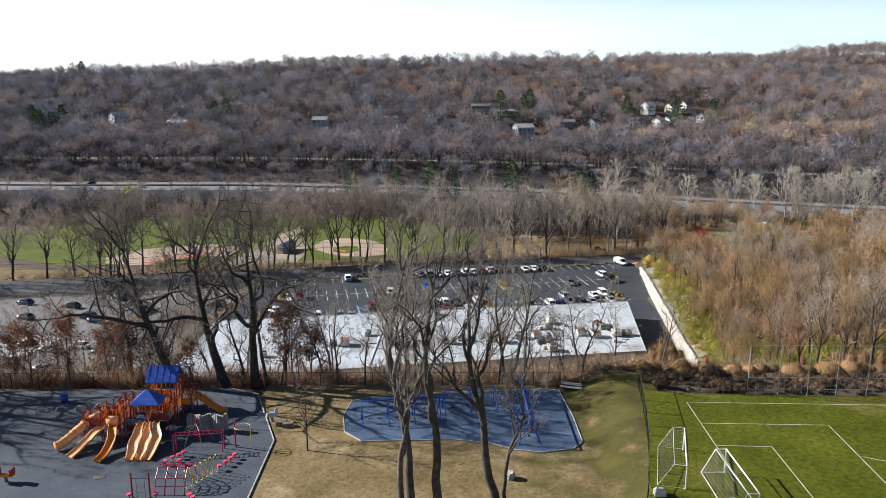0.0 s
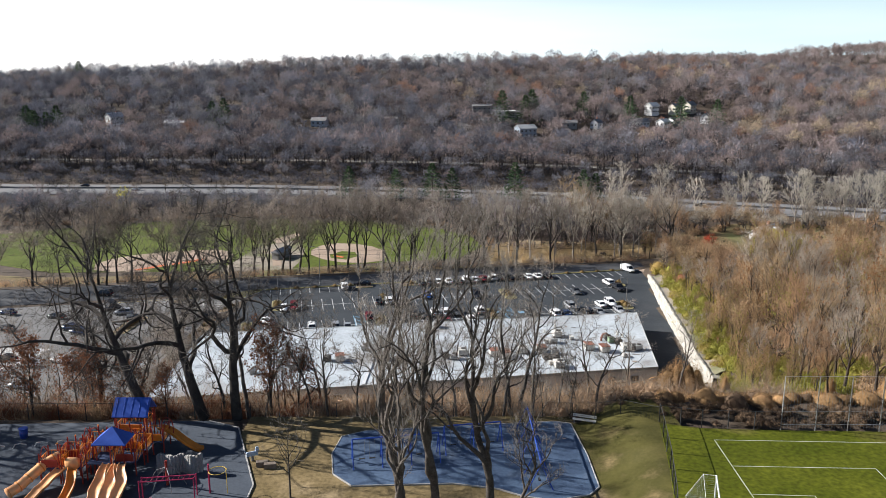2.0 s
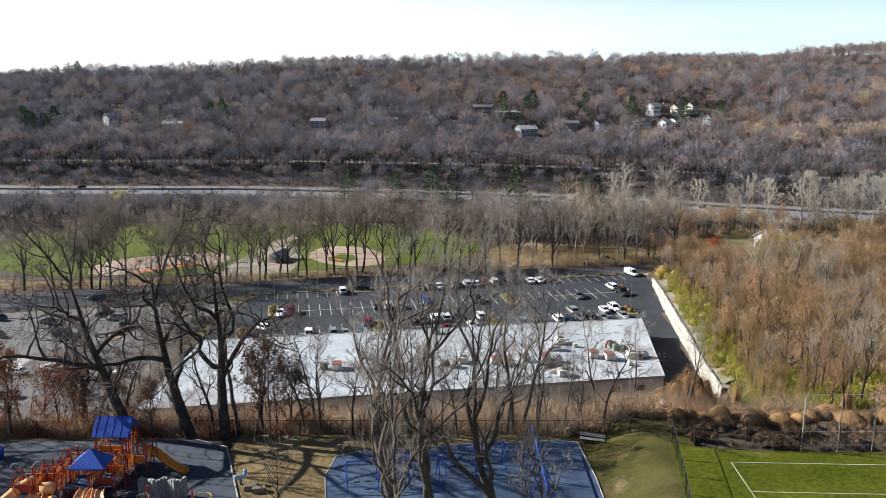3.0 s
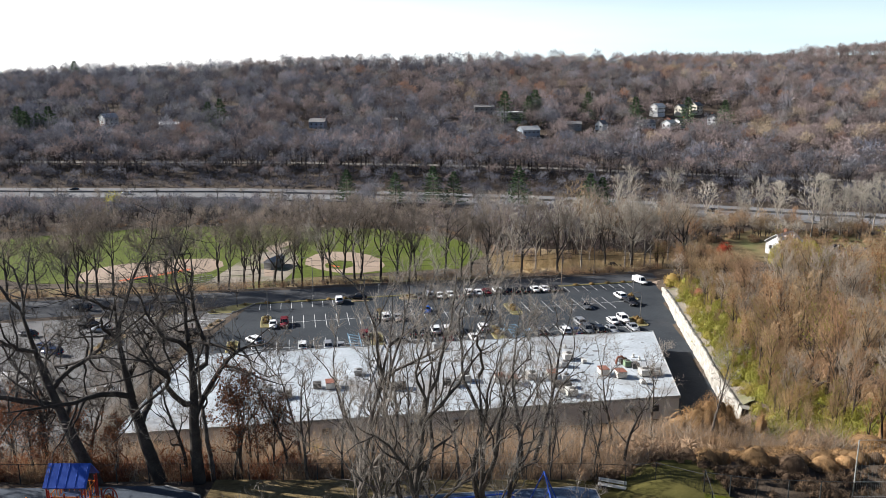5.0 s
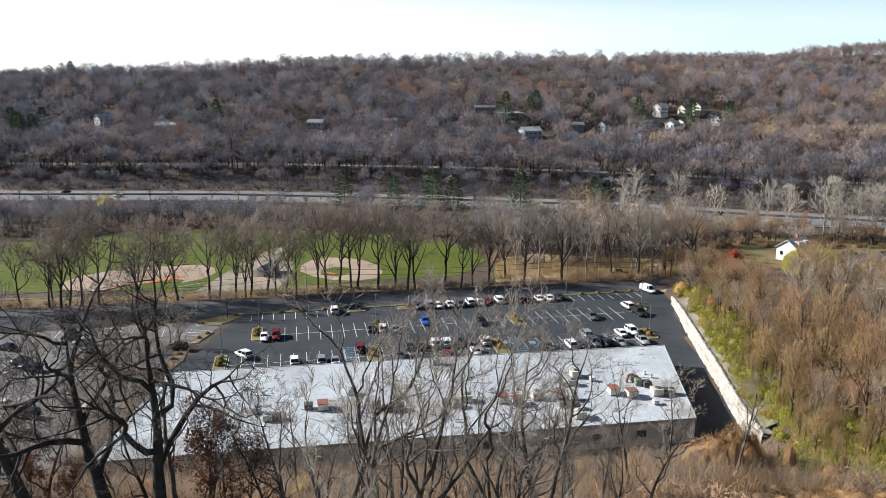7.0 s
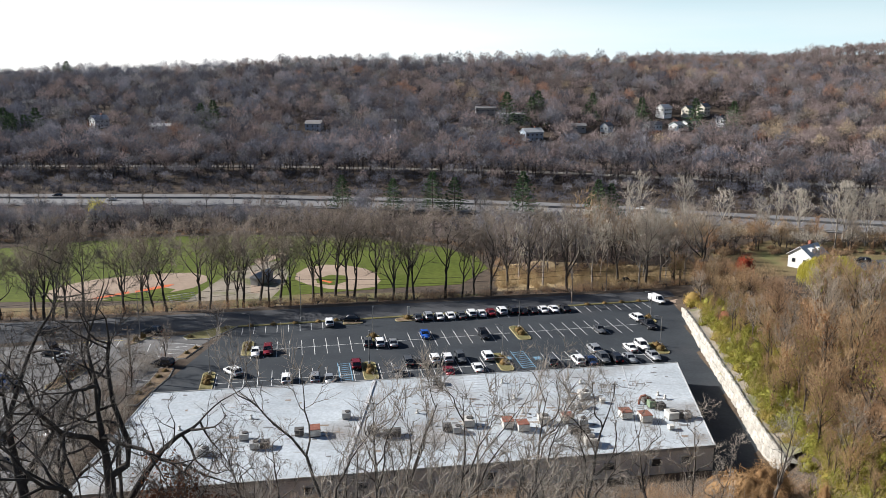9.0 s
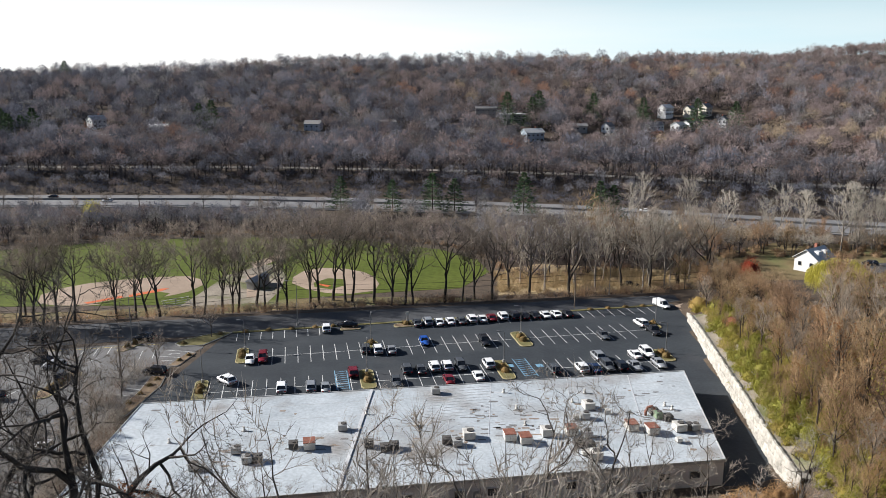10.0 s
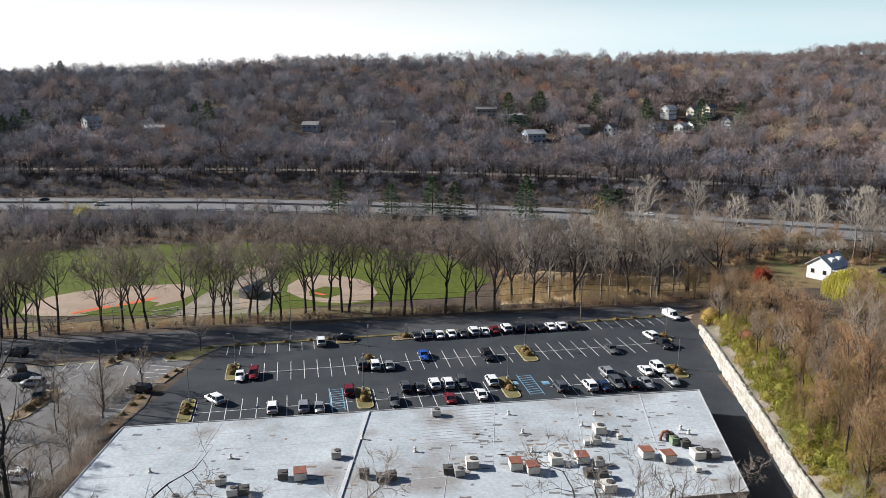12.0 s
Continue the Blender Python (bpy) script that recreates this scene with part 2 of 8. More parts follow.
    dark_metal=mat("weathered_metal", (0.06, 0.055, 0.05), (0.13, 0.12, 0.11), 1.0, 0.7, metal=0.2),
    pole_grey=mat("pole_metal", (0.15, 0.15, 0.15), (0.24, 0.24, 0.235), 0.8, 0.5, metal=0.4),
    old_wood=mat("weathered_wood", (0.13, 0.10, 0.08), (0.22, 0.18, 0.14), 1.5, 0.9, 0.01, 0.2),
    hedge=mat("clipped_hedge", (0.083, 0.063, 0.020), (0.240, 0.149, 0.055), 0.6, 0.9),
    rubber=mat("tyre_rubber", (0.015, 0.015, 0.015), (0.03, 0.03, 0.03), 2.0, 0.85),
    chrome=mat("wheel_alloy", (0.35, 0.35, 0.36), (0.5, 0.5, 0.5), 2.0, 0.35, metal=0.8),
    car_glass=mat("tinted_glass", (0.012, 0.014, 0.017), (0.022, 0.025, 0.03), 0.5, 0.06, spec=0.7),
    lamp_glass=mat("lamp_glass", (0.55, 0.55, 0.55), (0.7, 0.7, 0.7), 1.0, 0.15),
    tail_red=mat("tail_lamp", (0.35, 0.01, 0.01), (0.45, 0.02, 0.02), 1.0, 0.2),
    paint_white=mat("white_car_paint", (0.74, 0.74, 0.73), (0.82, 0.82, 0.81), 0.6, 0.22, spec=0.5),
    paint_black=mat("black_car_paint", (0.012, 0.012, 0.014), (0.022, 0.022, 0.025), 0.6, 0.18, spec=0.5),
    paint_grey=mat("grey_car_paint", (0.06, 0.064, 0.07), (0.085, 0.09, 0.095), 0.6, 0.22, spec=0.5),
    paint_silver=mat("silver_car_paint", (0.36, 0.37, 0.38), (0.46, 0.47, 0.48), 0.6, 0.28, metal=0.5),
    paint_red=mat("red_car_paint", (0.130, 0.010, 0.016), (0.176, 0.017, 0.024), 0.6, 0.2, spec=0.5),
    paint_blue=mat("blue_car_paint", (0.015, 0.07, 0.30), (0.025, 0.10, 0.40), 0.6, 0.2, spec=0.5),
    paint_navy=mat("navy_car_paint", (0.012, 0.025, 0.07), (0.02, 0.04, 0.10), 0.6, 0.2, spec=0.5),
    play_rubber=mat("play_rubber", (0.042, 0.052, 0.068), (0.066, 0.080, 0.10), 0.3, 0.85, 0.01, 0.12),
    swing_rubber=mat("swing_rubber", (0.040, 0.066, 0.120), (0.078, 0.122, 0.190), 0.3, 0.85, 0.0, 0.15, blotch=((0.120, 0.150, 0.190), 0.18, 0.34)),
    goal_white=mat("goal_enamel", (0.74, 0.74, 0.72), (0.82, 0.82, 0.80), 1.0, 0.4),
    net=mat("net_cord", (0.45, 0.45, 0.43), (0.6, 0.6, 0.58), 1.0, 0.9),
    fence_dark=mat("coated_wire", (0.03, 0.03, 0.03), (0.06, 0.06, 0.058), 1.0, 0.7),
    fence_steel=mat("galvanised_steel", (0.34, 0.33, 0.31), (0.46, 0.45, 0.43), 1.0, 0.5, metal=0.3),
    play_blue=mat("blue_enamel", (0.015, 0.05, 0.26), (0.03, 0.08, 0.36), 1.0, 0.4),
    roof_blue=mat("blue_roof_panel", (0.02, 0.07, 0.34), (0.035, 0.10, 0.45), 0.8, 0.45),
    deck_blue=mat("coated_deck", (0.03, 0.05, 0.11), (0.05, 0.075, 0.15), 1.0, 0.7),
    play_orange=mat("orange_plastic", (0.66, 0.20, 0.022), (0.78, 0.28, 0.04), 0.8, 0.45),
    play_tan=mat("tan_plastic", (0.760, 0.360, 0.140), (0.880, 0.460, 0.210), 0.8, 0.4),
    play_red=mat("red_enamel", (0.26, 0.03, 0.02), (0.36, 0.05, 0.03), 0.8, 0.4),
    play_magenta=mat("magenta_enamel", (0.30, 0.02, 0.06), (0.42, 0.04, 0.10), 0.8, 0.4),
    play_pink=mat("pink_plastic", (0.60, 0.05, 0.10), (0.74, 0.09, 0.16), 0.8, 0.5),
    play_yellow=mat("yellow_enamel", (0.55, 0.36, 0.05), (0.68, 0.46, 0.09), 0.8, 0.45),
    rock_grey=mat("moulded_rock", (0.170, 0.162, 0.150), (0.320, 0.306, 0.285), 0.9, 0.9, 0.04, 0.2),
    bench_wood=mat("bench_wood", (0.58, 0.54, 0.47), (0.72, 0.68, 0.60), 1.5, 0.85),
    house_white=mat("white_siding", (0.58, 0.58, 0.57), (0.70, 0.70, 0.68), 0.5, 0.75, 0.0, 0.08),
    house_cream=mat("cream_siding", (0.46, 0.42, 0.34), (0.56, 0.52, 0.43), 0.5, 0.8, 0.0, 0.08),
    house_grey=mat("grey_siding", (0.22, 0.22, 0.21), (0.32, 0.32, 0.31), 0.4, 0.8),
    house_blue=mat("blue_grey_siding", (0.30, 0.36, 0.42), (0.42, 0.48, 0.54), 0.4, 0.8),
    roof_pale=mat("pale_roofing", (0.46, 0.46, 0.45), (0.58, 0.58, 0.56), 0.4, 0.8),
    roof_grey=mat("grey_shingles", (0.16, 0.155, 0.15), (0.25, 0.24, 0.23), 0.6, 0.9, 0.0, 0.15),
    roof_slate=mat("slate_shingles", (0.26, 0.28, 0.31), (0.36, 0.38, 0.41), 0.8, 0.85, 0.0, 0.15),
    red_twig=mat("red_brown_twigs", (0.12, 0.06, 0.04), (0.22, 0.12, 0.08), 0.3, 0.95, through_light=0.35),
    field_paint=mat("worn_field_line", (0.26, 0.29, 0.18), (0.52, 0.53, 0.44), 0.8, 0.9),
    bank_mix=mat("bank_scrub", (0.19, 0.21, 0.028), (0.4, 0.3, 0.085), 0.16, 0.9, fine=0.35, detail=8, through_light=0.35),
    upper_road=mat("upper_road_tan", (0.140, 0.127, 0.112), (0.205, 0.188, 0.166), 0.1, 0.9),
    barrier=mat("barrier_concrete", (0.14, 0.138, 0.135), (0.2, 0.197, 0.19), 0.3, 0.9),
)


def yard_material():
    """Dry trodden grass and bare soil that turns greener towards the bank, in ragged patches; the green is darkened to
    hold tree shade.
    """
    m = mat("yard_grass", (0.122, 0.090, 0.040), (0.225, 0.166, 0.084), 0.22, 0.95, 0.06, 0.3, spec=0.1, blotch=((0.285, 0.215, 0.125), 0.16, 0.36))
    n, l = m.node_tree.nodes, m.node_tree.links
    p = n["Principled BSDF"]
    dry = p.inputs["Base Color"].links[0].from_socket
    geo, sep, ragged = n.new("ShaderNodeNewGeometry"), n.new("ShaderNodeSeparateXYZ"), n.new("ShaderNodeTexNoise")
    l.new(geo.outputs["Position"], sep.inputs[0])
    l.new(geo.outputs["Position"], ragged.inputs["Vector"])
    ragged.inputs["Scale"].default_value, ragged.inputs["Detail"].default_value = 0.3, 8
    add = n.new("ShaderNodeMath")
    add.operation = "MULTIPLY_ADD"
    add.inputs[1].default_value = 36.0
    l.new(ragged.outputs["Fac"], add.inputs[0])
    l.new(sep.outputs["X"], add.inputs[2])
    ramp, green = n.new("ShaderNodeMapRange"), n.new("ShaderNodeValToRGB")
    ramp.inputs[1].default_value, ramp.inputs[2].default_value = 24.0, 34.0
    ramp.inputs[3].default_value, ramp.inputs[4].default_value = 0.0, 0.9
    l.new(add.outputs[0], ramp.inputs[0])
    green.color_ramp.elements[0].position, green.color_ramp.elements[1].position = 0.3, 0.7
    # both greens are set darker to carry shade the trees don't cast here
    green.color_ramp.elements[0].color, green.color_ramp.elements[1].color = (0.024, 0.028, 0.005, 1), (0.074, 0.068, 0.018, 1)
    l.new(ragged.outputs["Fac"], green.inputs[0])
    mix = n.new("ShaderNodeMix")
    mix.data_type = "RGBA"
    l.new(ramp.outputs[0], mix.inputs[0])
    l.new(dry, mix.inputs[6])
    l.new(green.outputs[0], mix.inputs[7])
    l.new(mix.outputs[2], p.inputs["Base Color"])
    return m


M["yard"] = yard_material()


# ---- mesh helpers ----
def mesh_of(name, verts, faces, material=None, smooth=False):
    me = bpy.data.meshes.new(name)
    me.from_pydata([tuple(v) for v in verts], [], [tuple(f) for f in faces])
    if material:
        me.materials.append(material)
    if smooth:
        me.shade_smooth()
    me.update()
    return me


def fast_mesh(name, verts, sizes, loops, material, second=None, slots=None, tones=None):
    """A mesh from flat arrays: vertices, corners per face, corner list; a second material by slot, a tone by vertex."""
    me = bpy.data.meshes.new(name)
    me.vertices.add(len(verts))
    me.vertices.foreach_set("co", np.asarray(verts, np.float32).ravel())
    me.loops.add(len(loops))
    me.loops.foreach_set("vertex_index", np.asarray(loops, np.int32))
    me.polygons.add(len(sizes))
    starts = np.concatenate([[0], np.cumsum(sizes)[:-1]]).astype(np.int32)
    me.polygons.foreach_set("loop_start", starts)
    me.materials.append(material)
    if second:
        me.materials.append(second)
        me.polygons.foreach_set("material_index", np.asarray(slots, np.int32))
    if tones is not None:
        me.attributes.new("tone", "FLOAT", "POINT").data.foreach_set("value", np.asarray(tones, np.float32))
    me.update(calc_edges=True)
    return me


def part(name, me, parent, label=""):
    ob = new(name, me)
    ob.parent = parent
    return tagged(ob, label) if label else ob


def thing(name, label, category, x=0, y=0, z=0, rz=0, group="", kind=""):
    ob = new(name)
    ob.empty_display_size = 0.2
    ob.matrix_world = pose(x, y, z, 0, 0, rz)
    return tagged(ob, label, category, group, kind)


class Bm:
    """Collects boxes, prisms and tubes into one mesh."""

    def __init__(self):
        self.v, self.f = [], []

    def add(self, verts, faces):
        k = len(self.v)
        self.v += [tuple(v) for v in verts]
        self.f += [tuple(i + k for i in f) for f in faces]
        return self

    def box(self, x0, y0, z0, x1, y1, z1, bevel=0.0, rz=0.0):
        b = min(bevel, (x1 - x0) / 3, (y1 - y0) / 3, (z1 - z0) / 2)
        cx, cy = (x0 + x1) / 2, (y0 + y1) / 2
        hx, hy = (x1 - x0) / 2, (y1 - y0) / 2
        c, s = math.cos(rz), math.sin(rz)
        rings = [(0, z0), (0, z1 - b), (b, z1)] if b else [(0, z0), (0, z1)]
        verts = []
        for i, z in rings:
            for sx, sy in ((-1, -1), (1, -1), (1, 1), (-1, 1)):
                px, py = sx * (hx - i), sy * (hy - i)
                verts.append((cx + px * c - py * s, cy + px * s + py * c, z))
        faces = [(3, 2, 1, 0)]
        for r in range(len(rings) - 1):
            for k in range(4):
                a, d = r * 4 + k, r * 4 + (k + 1) % 4
                faces.append((a, d, d + 4, a + 4))
        n = len(verts)
        faces.append((n - 4, n - 3, n - 2, n - 1))
        return self.add(verts, faces)

    def prism(self, outline, z0, z1):
        n = len(outline)
        verts = [(x, y, z0) for x, y in outline] + [(x, y, z1) for x, y in outline]
        faces = [tuple(range(n))[::-1], tuple(range(n, 2 * n))]
        faces += [(k, (k + 1) % n, (k + 1) % n + n, k + n) for k in range(n)]
        return self.add(verts, faces)

    def tube(self, p, q, r0, r1=None, sides=8):
        p, q = Vector(p), Vector(q)
        r1 = r0 if r1 is None else r1
        d = (q - p).normalized()
        a = d.cross(Vector((0, 0, 1)) if abs(d.z) < 0.9 else Vector((1, 0, 0))).normalized()
        b = d.cross(a)
        ring = [a * math.cos(6.28319 * k / sides) + b * math.sin(6.28319 * k / sides) for k in range(sides)]
        verts = [p + o * r0 for o in ring] + [q + o * r1 for o in ring]
        faces = [(k, (k + 1) % sides, (k + 1) % sides + sides, k + sides) for k in range(sides)]
        faces += [tuple(range(sides))[::-1], tuple(range(sides, 2 * sides))]
        return self.add(verts, faces)

    def path(self, points, r, sides=6):
        """One bent round bar through the points."""
        pts = [Vector(p) for p in points]
        verts, a = [], None
        for k, p in enumerate(pts):
            d = pts[min(k + 1, len(pts) - 1)] - pts[max(k - 1, 0)]
            d = d.normalized() if d.length > 1e-6 else Vector((0, 0, 1))
            if a is None:
                a = d.cross(Vector((0, 0, 1)) if abs(d.z) < 0.9 else Vector((1, 0, 0)))
            a = (a - d * a.dot(d)).normalized()
            b = d.cross(a)
            verts += [p + (a * math.cos(6.28319 * q / sides) + b * math.sin(6.28319 * q / sides)) * r for q in range(sides)]
        faces = []
        for k in range(len(pts) - 1):
            faces += [(k * sides + q, k * sides + (q + 1) % sides, (k + 1) * sides + (q + 1) % sides, (k + 1) * sides + q) for q in range(sides)]
        n = len(pts) * sides
        return self.add(verts, faces + [tuple(range(sides))[::-1], tuple(range(n - sides, n))])

    def mesh(self, name, material, smooth=False):
        return mesh_of(name, self.v, self.f, material, smooth)


def lerp(x, xs, ys):
    return float(np.interp(x, xs, ys))


def step(a, b, x):
    t = np.clip((x - a) / (b - a), 0, 1)
    return t * t * (3 - 2 * t)


# ---- the lie of the land: plateau, wooded slope, valley floor, far hill ----
def wall_x(y):
    """Foot of the stone retaining wall, beside the service lane."""
    return np.interp(y, [60, 102, 124, 140, 165, 186], [44.5, 48.8, 51.4, 53.0, 56.3, 58.5])


def highway_y(x):
    return np.interp(x, [-600, -300, -200, -100, 4, 68, 112, 150, 260, 600], [366, 360, 352, 352, 337, 322, 304, 291, 255, 130])


RIDGE_X = [-900, -520, -409, -290, -170, -38, 130, 237, 320, 420, 700]
RIDGE_Z = [26, 37, 45, 46.5, 53, 55, 58, 56, 50.5, 48, 42]


def ground_z(x, y):
    x, y = np.asarray(x, float), np.asarray(y, float)
    plateau = 22.2 + 1.9 * step(13.5, 19.8, x)
    toe = 78 + 0.157 * (x + 49)
    edge = 34 + 0 * x
    slope = plateau + (0.3 - plateau) * np.clip((y - edge) / (toe - edge), 0, 1) ** 0.85
    z = np.where(y < edge, plateau, np.where(y < toe, slope, 0.3 * (1 - step(0, 3, y - toe))))
    # wooded bank behind the retaining wall
    d = x - wall_x(y) - 1.2
    top = np.interp(y, [34, 60, 100, 140, 165, 190, 215], [24, 20, 13, 8, 3.5, 1.5, -1.5])
    lip = np.interp(y, [60, 80, 102, 140, 160, 176, 186], [9, 5, 3.3, 3.2, 2.2, 1.0, 0.0])
    bank = np.minimum(top, lip + np.clip(d - 1.4, 0, None) * 0.42)
    bank = np.where(d > 1.4, bank, lip * np.clip(d / 1.4, 0, 1))
    z = np.where((y >= edge) & (d > 0), np.maximum(bank, np.where(y < toe, slope, -5)), z)
    # park on the valley floor
    road_far = 180.5 + 0.17 * (x + 6) + 1.5
    park = -2.6 * step(0, 12, y - road_far)
    z = np.where((y > road_far) & (y < 215), np.where(d > 0, np.minimum(z, 2) * (1 - step(190, 215, y)) + -2.6 * step(190, 215, y), park), z)
    z = np.where(y >= 215, -2.6, z)
    h = y - highway_y(x)
    z = np.where(y >= 215, -2.6 + 1.2 * step(-30, -16, h), z)
    z = z + np.where(y >= 215, 5.5 * step(22, 70, h), 0)
    ridge = np.interp(x, RIDGE_X, RIDGE_Z)
    up = np.clip((y - 440) / 430, 0, None)
    rise = np.where(up < 1, 0.25 * up + 0.75 * step(0, 1, up), 1 - 0.10 * np.clip(up - 1, 0, 3))
    lumps = 3.0 * np.sin(x / 47 + y / 83) * np.sin(y / 61 - x / 120)
    z = z + np.where(y > 440, (ridge - 4.1) * rise + lumps * step(440, 520, y) * (1 - step(800, 860, y)), 0)
    # second, higher ridge behind on the right
    z = z + np.where(y > 900, step(950, 1180, y) * np.interp(x, [300, 392, 467, 517, 558, 657, 1200], [0, 3, 4.5, 12, 20, 30, 36]) * (1 - step(1300, 1900, y)), 0)
    # rounded crests, hidden behind the trees of the ridge
    z = z + 5.5 * step(884, 925, y) * (1 - step(1100, 1500, y)) + np.where(x > 250, 6.0 * step(1235, 1290, y) * (1 - step(1500, 2000, y)), 0)
    return z


def gz(x, y):
    return float(ground_z(x, y))


# ---- bare trees ----
def grow(rng, height, radius, fork=0.3, limbs=9, spread=0.5, levels=3, kids=(5, 4, 4), wander=0.12, lean=(0, 0), rise=0.07, crown=0.62, limb=0.62, steps=(12, 9, 7, 5, 3), sway=0.2):
    """Segments of a leafless tree: rows of start, end, radii, level."""
    segs = []

    def branch(p, d, length, r, level):
        n = steps[level]
        pts, step_len = [p], length / n
        for i in range(n):
            bend = wander * (sway if level == 0 else 1.0)
            d = d + np.array([rng.normal() * bend, rng.normal() * bend, (rng.normal() * 0.7 * bend + (rise if level else 0.12))])
            d = d / np.linalg.norm(d)
            q = pts[-1] + d * step_len
            f0, f1 = 1 - (i / n) ** 1.15 * 0.93, 1 - ((i + 1) / n) ** 1.15 * 0.93
            segs.append((*pts[-1], *q, r * f0, r * f1, level))
            pts.append(q)
        if level >= levels:
            return
        count = limbs if level == 0 else kids[min(level - 1, len(kids) - 1)]
        for k in range(count):
            lo = fork if level == 0 else 0.25
            s = lo + (1 - lo) * (k + rng.random() * 0.9) / count
            i = min(int(s * n), n - 1)
            f = s * n - i
            at = pts[i] * (1 - f) + pts[i + 1] * f
            a = rng.random() * 6.2832 if level else (k * 2.4 + rng.random())
            axis = pts[i + 1] - pts[i]
            axis = axis / np.linalg.norm(axis)
            side = np.cross(axis, [math.cos(a), math.sin(a), 0.3])
            side = side / (np.linalg.norm(side) + 1e-6)
            tilt = spread * (0.75 + 0.5 * rng.random()) + (0.15 if level else 0)
            nd = axis * math.cos(tilt) + side * math.sin(tilt)
            ln = length * (crown if level == 0 else 0.55) * (1.1 - 0.55 * s) * (0.8 + 0.4 * rng.random())
            branch(at, nd, ln, r * (1 - 0.7 * s) * (limb if level == 0 else 0.62), level + 1)

    branch(np.array([0.0, 0.0, -0.3]), np.array([lean[0], lean[1], 1.0]), height, radius, 0)
    a = np.array(segs)
    top = a[:, 5].max()
    a[:, :6] *= height / top
    return a


def tubes(a, sides, name, material, least=0.0):
    """Round tapering limbs; segments that follow one another share a ring."""
    p, q = a[:, 0:3], a[:, 3:6]
    d = q - p
    d = d / (np.linalg.norm(d, axis=1, keepdims=True) + 1e-9)
    u = np.cross(d, np.array([[0.82, 0.56, 0.1]]))
    u = u / (np.linalg.norm(u, axis=1, keepdims=True) + 1e-9)
    w = np.cross(d, u)
    ang = np.arange(sides) * 2 * np.pi / sides
    ring = u[:, None, :] * np.cos(ang)[None, :, None] + w[:, None, :] * np.sin(ang)[None, :, None]
    r0, r1 = np.maximum(a[:, 6], least), np.maximum(a[:, 7], least * 0.6)
    first = np.ones(len(a), bool)
    first[1:] = np.abs(p[1:] - q[:-1]).sum(1) > 1e-6
    # each limb begins with a ring of its own; every segment adds the ring at its end
    end = np.arange(len(a)) + np.cumsum(first)
    v = np.zeros((len(a) + int(first.sum()), sides, 3))
    v[end] = q[:, None] + ring * r1[:, None, None]
    v[end[first] - 1] = (p[:, None] + ring * r0[:, None, None])[first]
    k = np.arange(sides)
    quad = np.stack([k, (k + 1) % sides, (k + 1) % sides + sides, k + sides], 1).ravel()
    loops = ((end - 1)[:, None] * sides + quad[None]).ravel()
    return v.reshape(-1, 3), np.full(len(a) * sides, 4), loops


def blades(rng, base, tip, width):
    """One thin triangle per twig, turned at random."""
    d = tip - base
    side = np.cross(d, rng.normal(size=d.shape))
    side = side / (np.linalg.norm(side, axis=1, keepdims=True) + 1e-9) * (np.asarray(width).reshape(-1, 1) / 2)
    v = np.stack([base - side, base + side, tip], 1).reshape(-1, 3)
    return v, np.full(len(base), 3), np.arange(len(base) * 3)


def shell_blades(rng, at, out, d, length, width):
    """Twigs lying along the outside of a crown, facing outwards."""
    side = np.cross(d, out + rng.normal(size=d.shape) * 0.35)
    side = side / (np.linalg.norm(side, axis=1, keepdims=True) + 1e-9) * (np.asarray(width).reshape(-1, 1) / 2)
    v = np.stack([at - side - d * length * 0.4, at + side - d * length * 0.4, at + d * length * 0.6], 1).reshape(-1, 3)
    return v, np.full(len(at), 3), np.arange(len(at) * 3)


def lump(rng, centre, r, rz):
    """A small uneven octahedron, the dense heart of a crown."""
    v = np.array([[1, 0, 0], [0, 1, 0], [-1, 0, 0], [0, -1, 0], [0, 0, 1], [0, 0, -1.0]])
    v = v * np.array([r, r, rz]) * (0.75 + 0.5 * rng.random((6, 1))) + np.asarray(centre)
    loops = np.array([0, 1, 4, 1, 2, 4, 2, 3, 4, 3, 0, 4, 1, 0, 5, 2, 1, 5, 3, 2, 5, 0, 3, 5])
    return v, np.full(8, 3), loops


def merged(pieces):
    vs, ss, ls, k = [], [], [], 0
    for v, s, l in pieces:
        vs.append(v), ss.append(s), ls.append(l + k)
        k += len(v)
    return np.concatenate(vs), np.concatenate(ss), np.concatenate(ls)


def twig_blades(rng, a, count, length, width, level):
    """Fine twigs sprouting from the outer branches."""
    src = a[a[:, 8] >= level]
    i = rng.integers(0, len(src), count)
    f = rng.random((count, 1))
    base = src[i, 0:3] * (1 - f) + src[i, 3:6] * f
    d = src[i, 3:6] - src[i, 0:3]
    d = d / (np.linalg.norm(d, axis=1, keepdims=True) + 1e-9) + rng.normal(size=(count, 3)) * 0.55 + np.array([0, 0, 0.25])
    d = d / np.linalg.norm(d, axis=1, keepdims=True)
    return blades(rng, base, base + d * (length * (0.5 + rng.random((count, 1)))), width * (0.6 + 0.8 * rng.random(count)))


def leaf_quads(rng, a, count, size, level=2):
    src = a[a[:, 8] >= level]
    i = rng.integers(0, len(src), count)
    f = rng.random((count, 1))
    c = src[i, 0:3] * (1 - f) + src[i, 3:6] * f + rng.normal(size=(count, 3)) * size * 2.0
    u = rng.normal(size=(count, 3))
    u = u / np.linalg.norm(u, axis=1, keepdims=True)
    w = np.cross(u, rng.normal(size=(count, 3)))
    w = w / np.linalg.norm(w, axis=1, keepdims=True)
    s = size * (0.6 + 0.8 * rng.random((count, 1)))
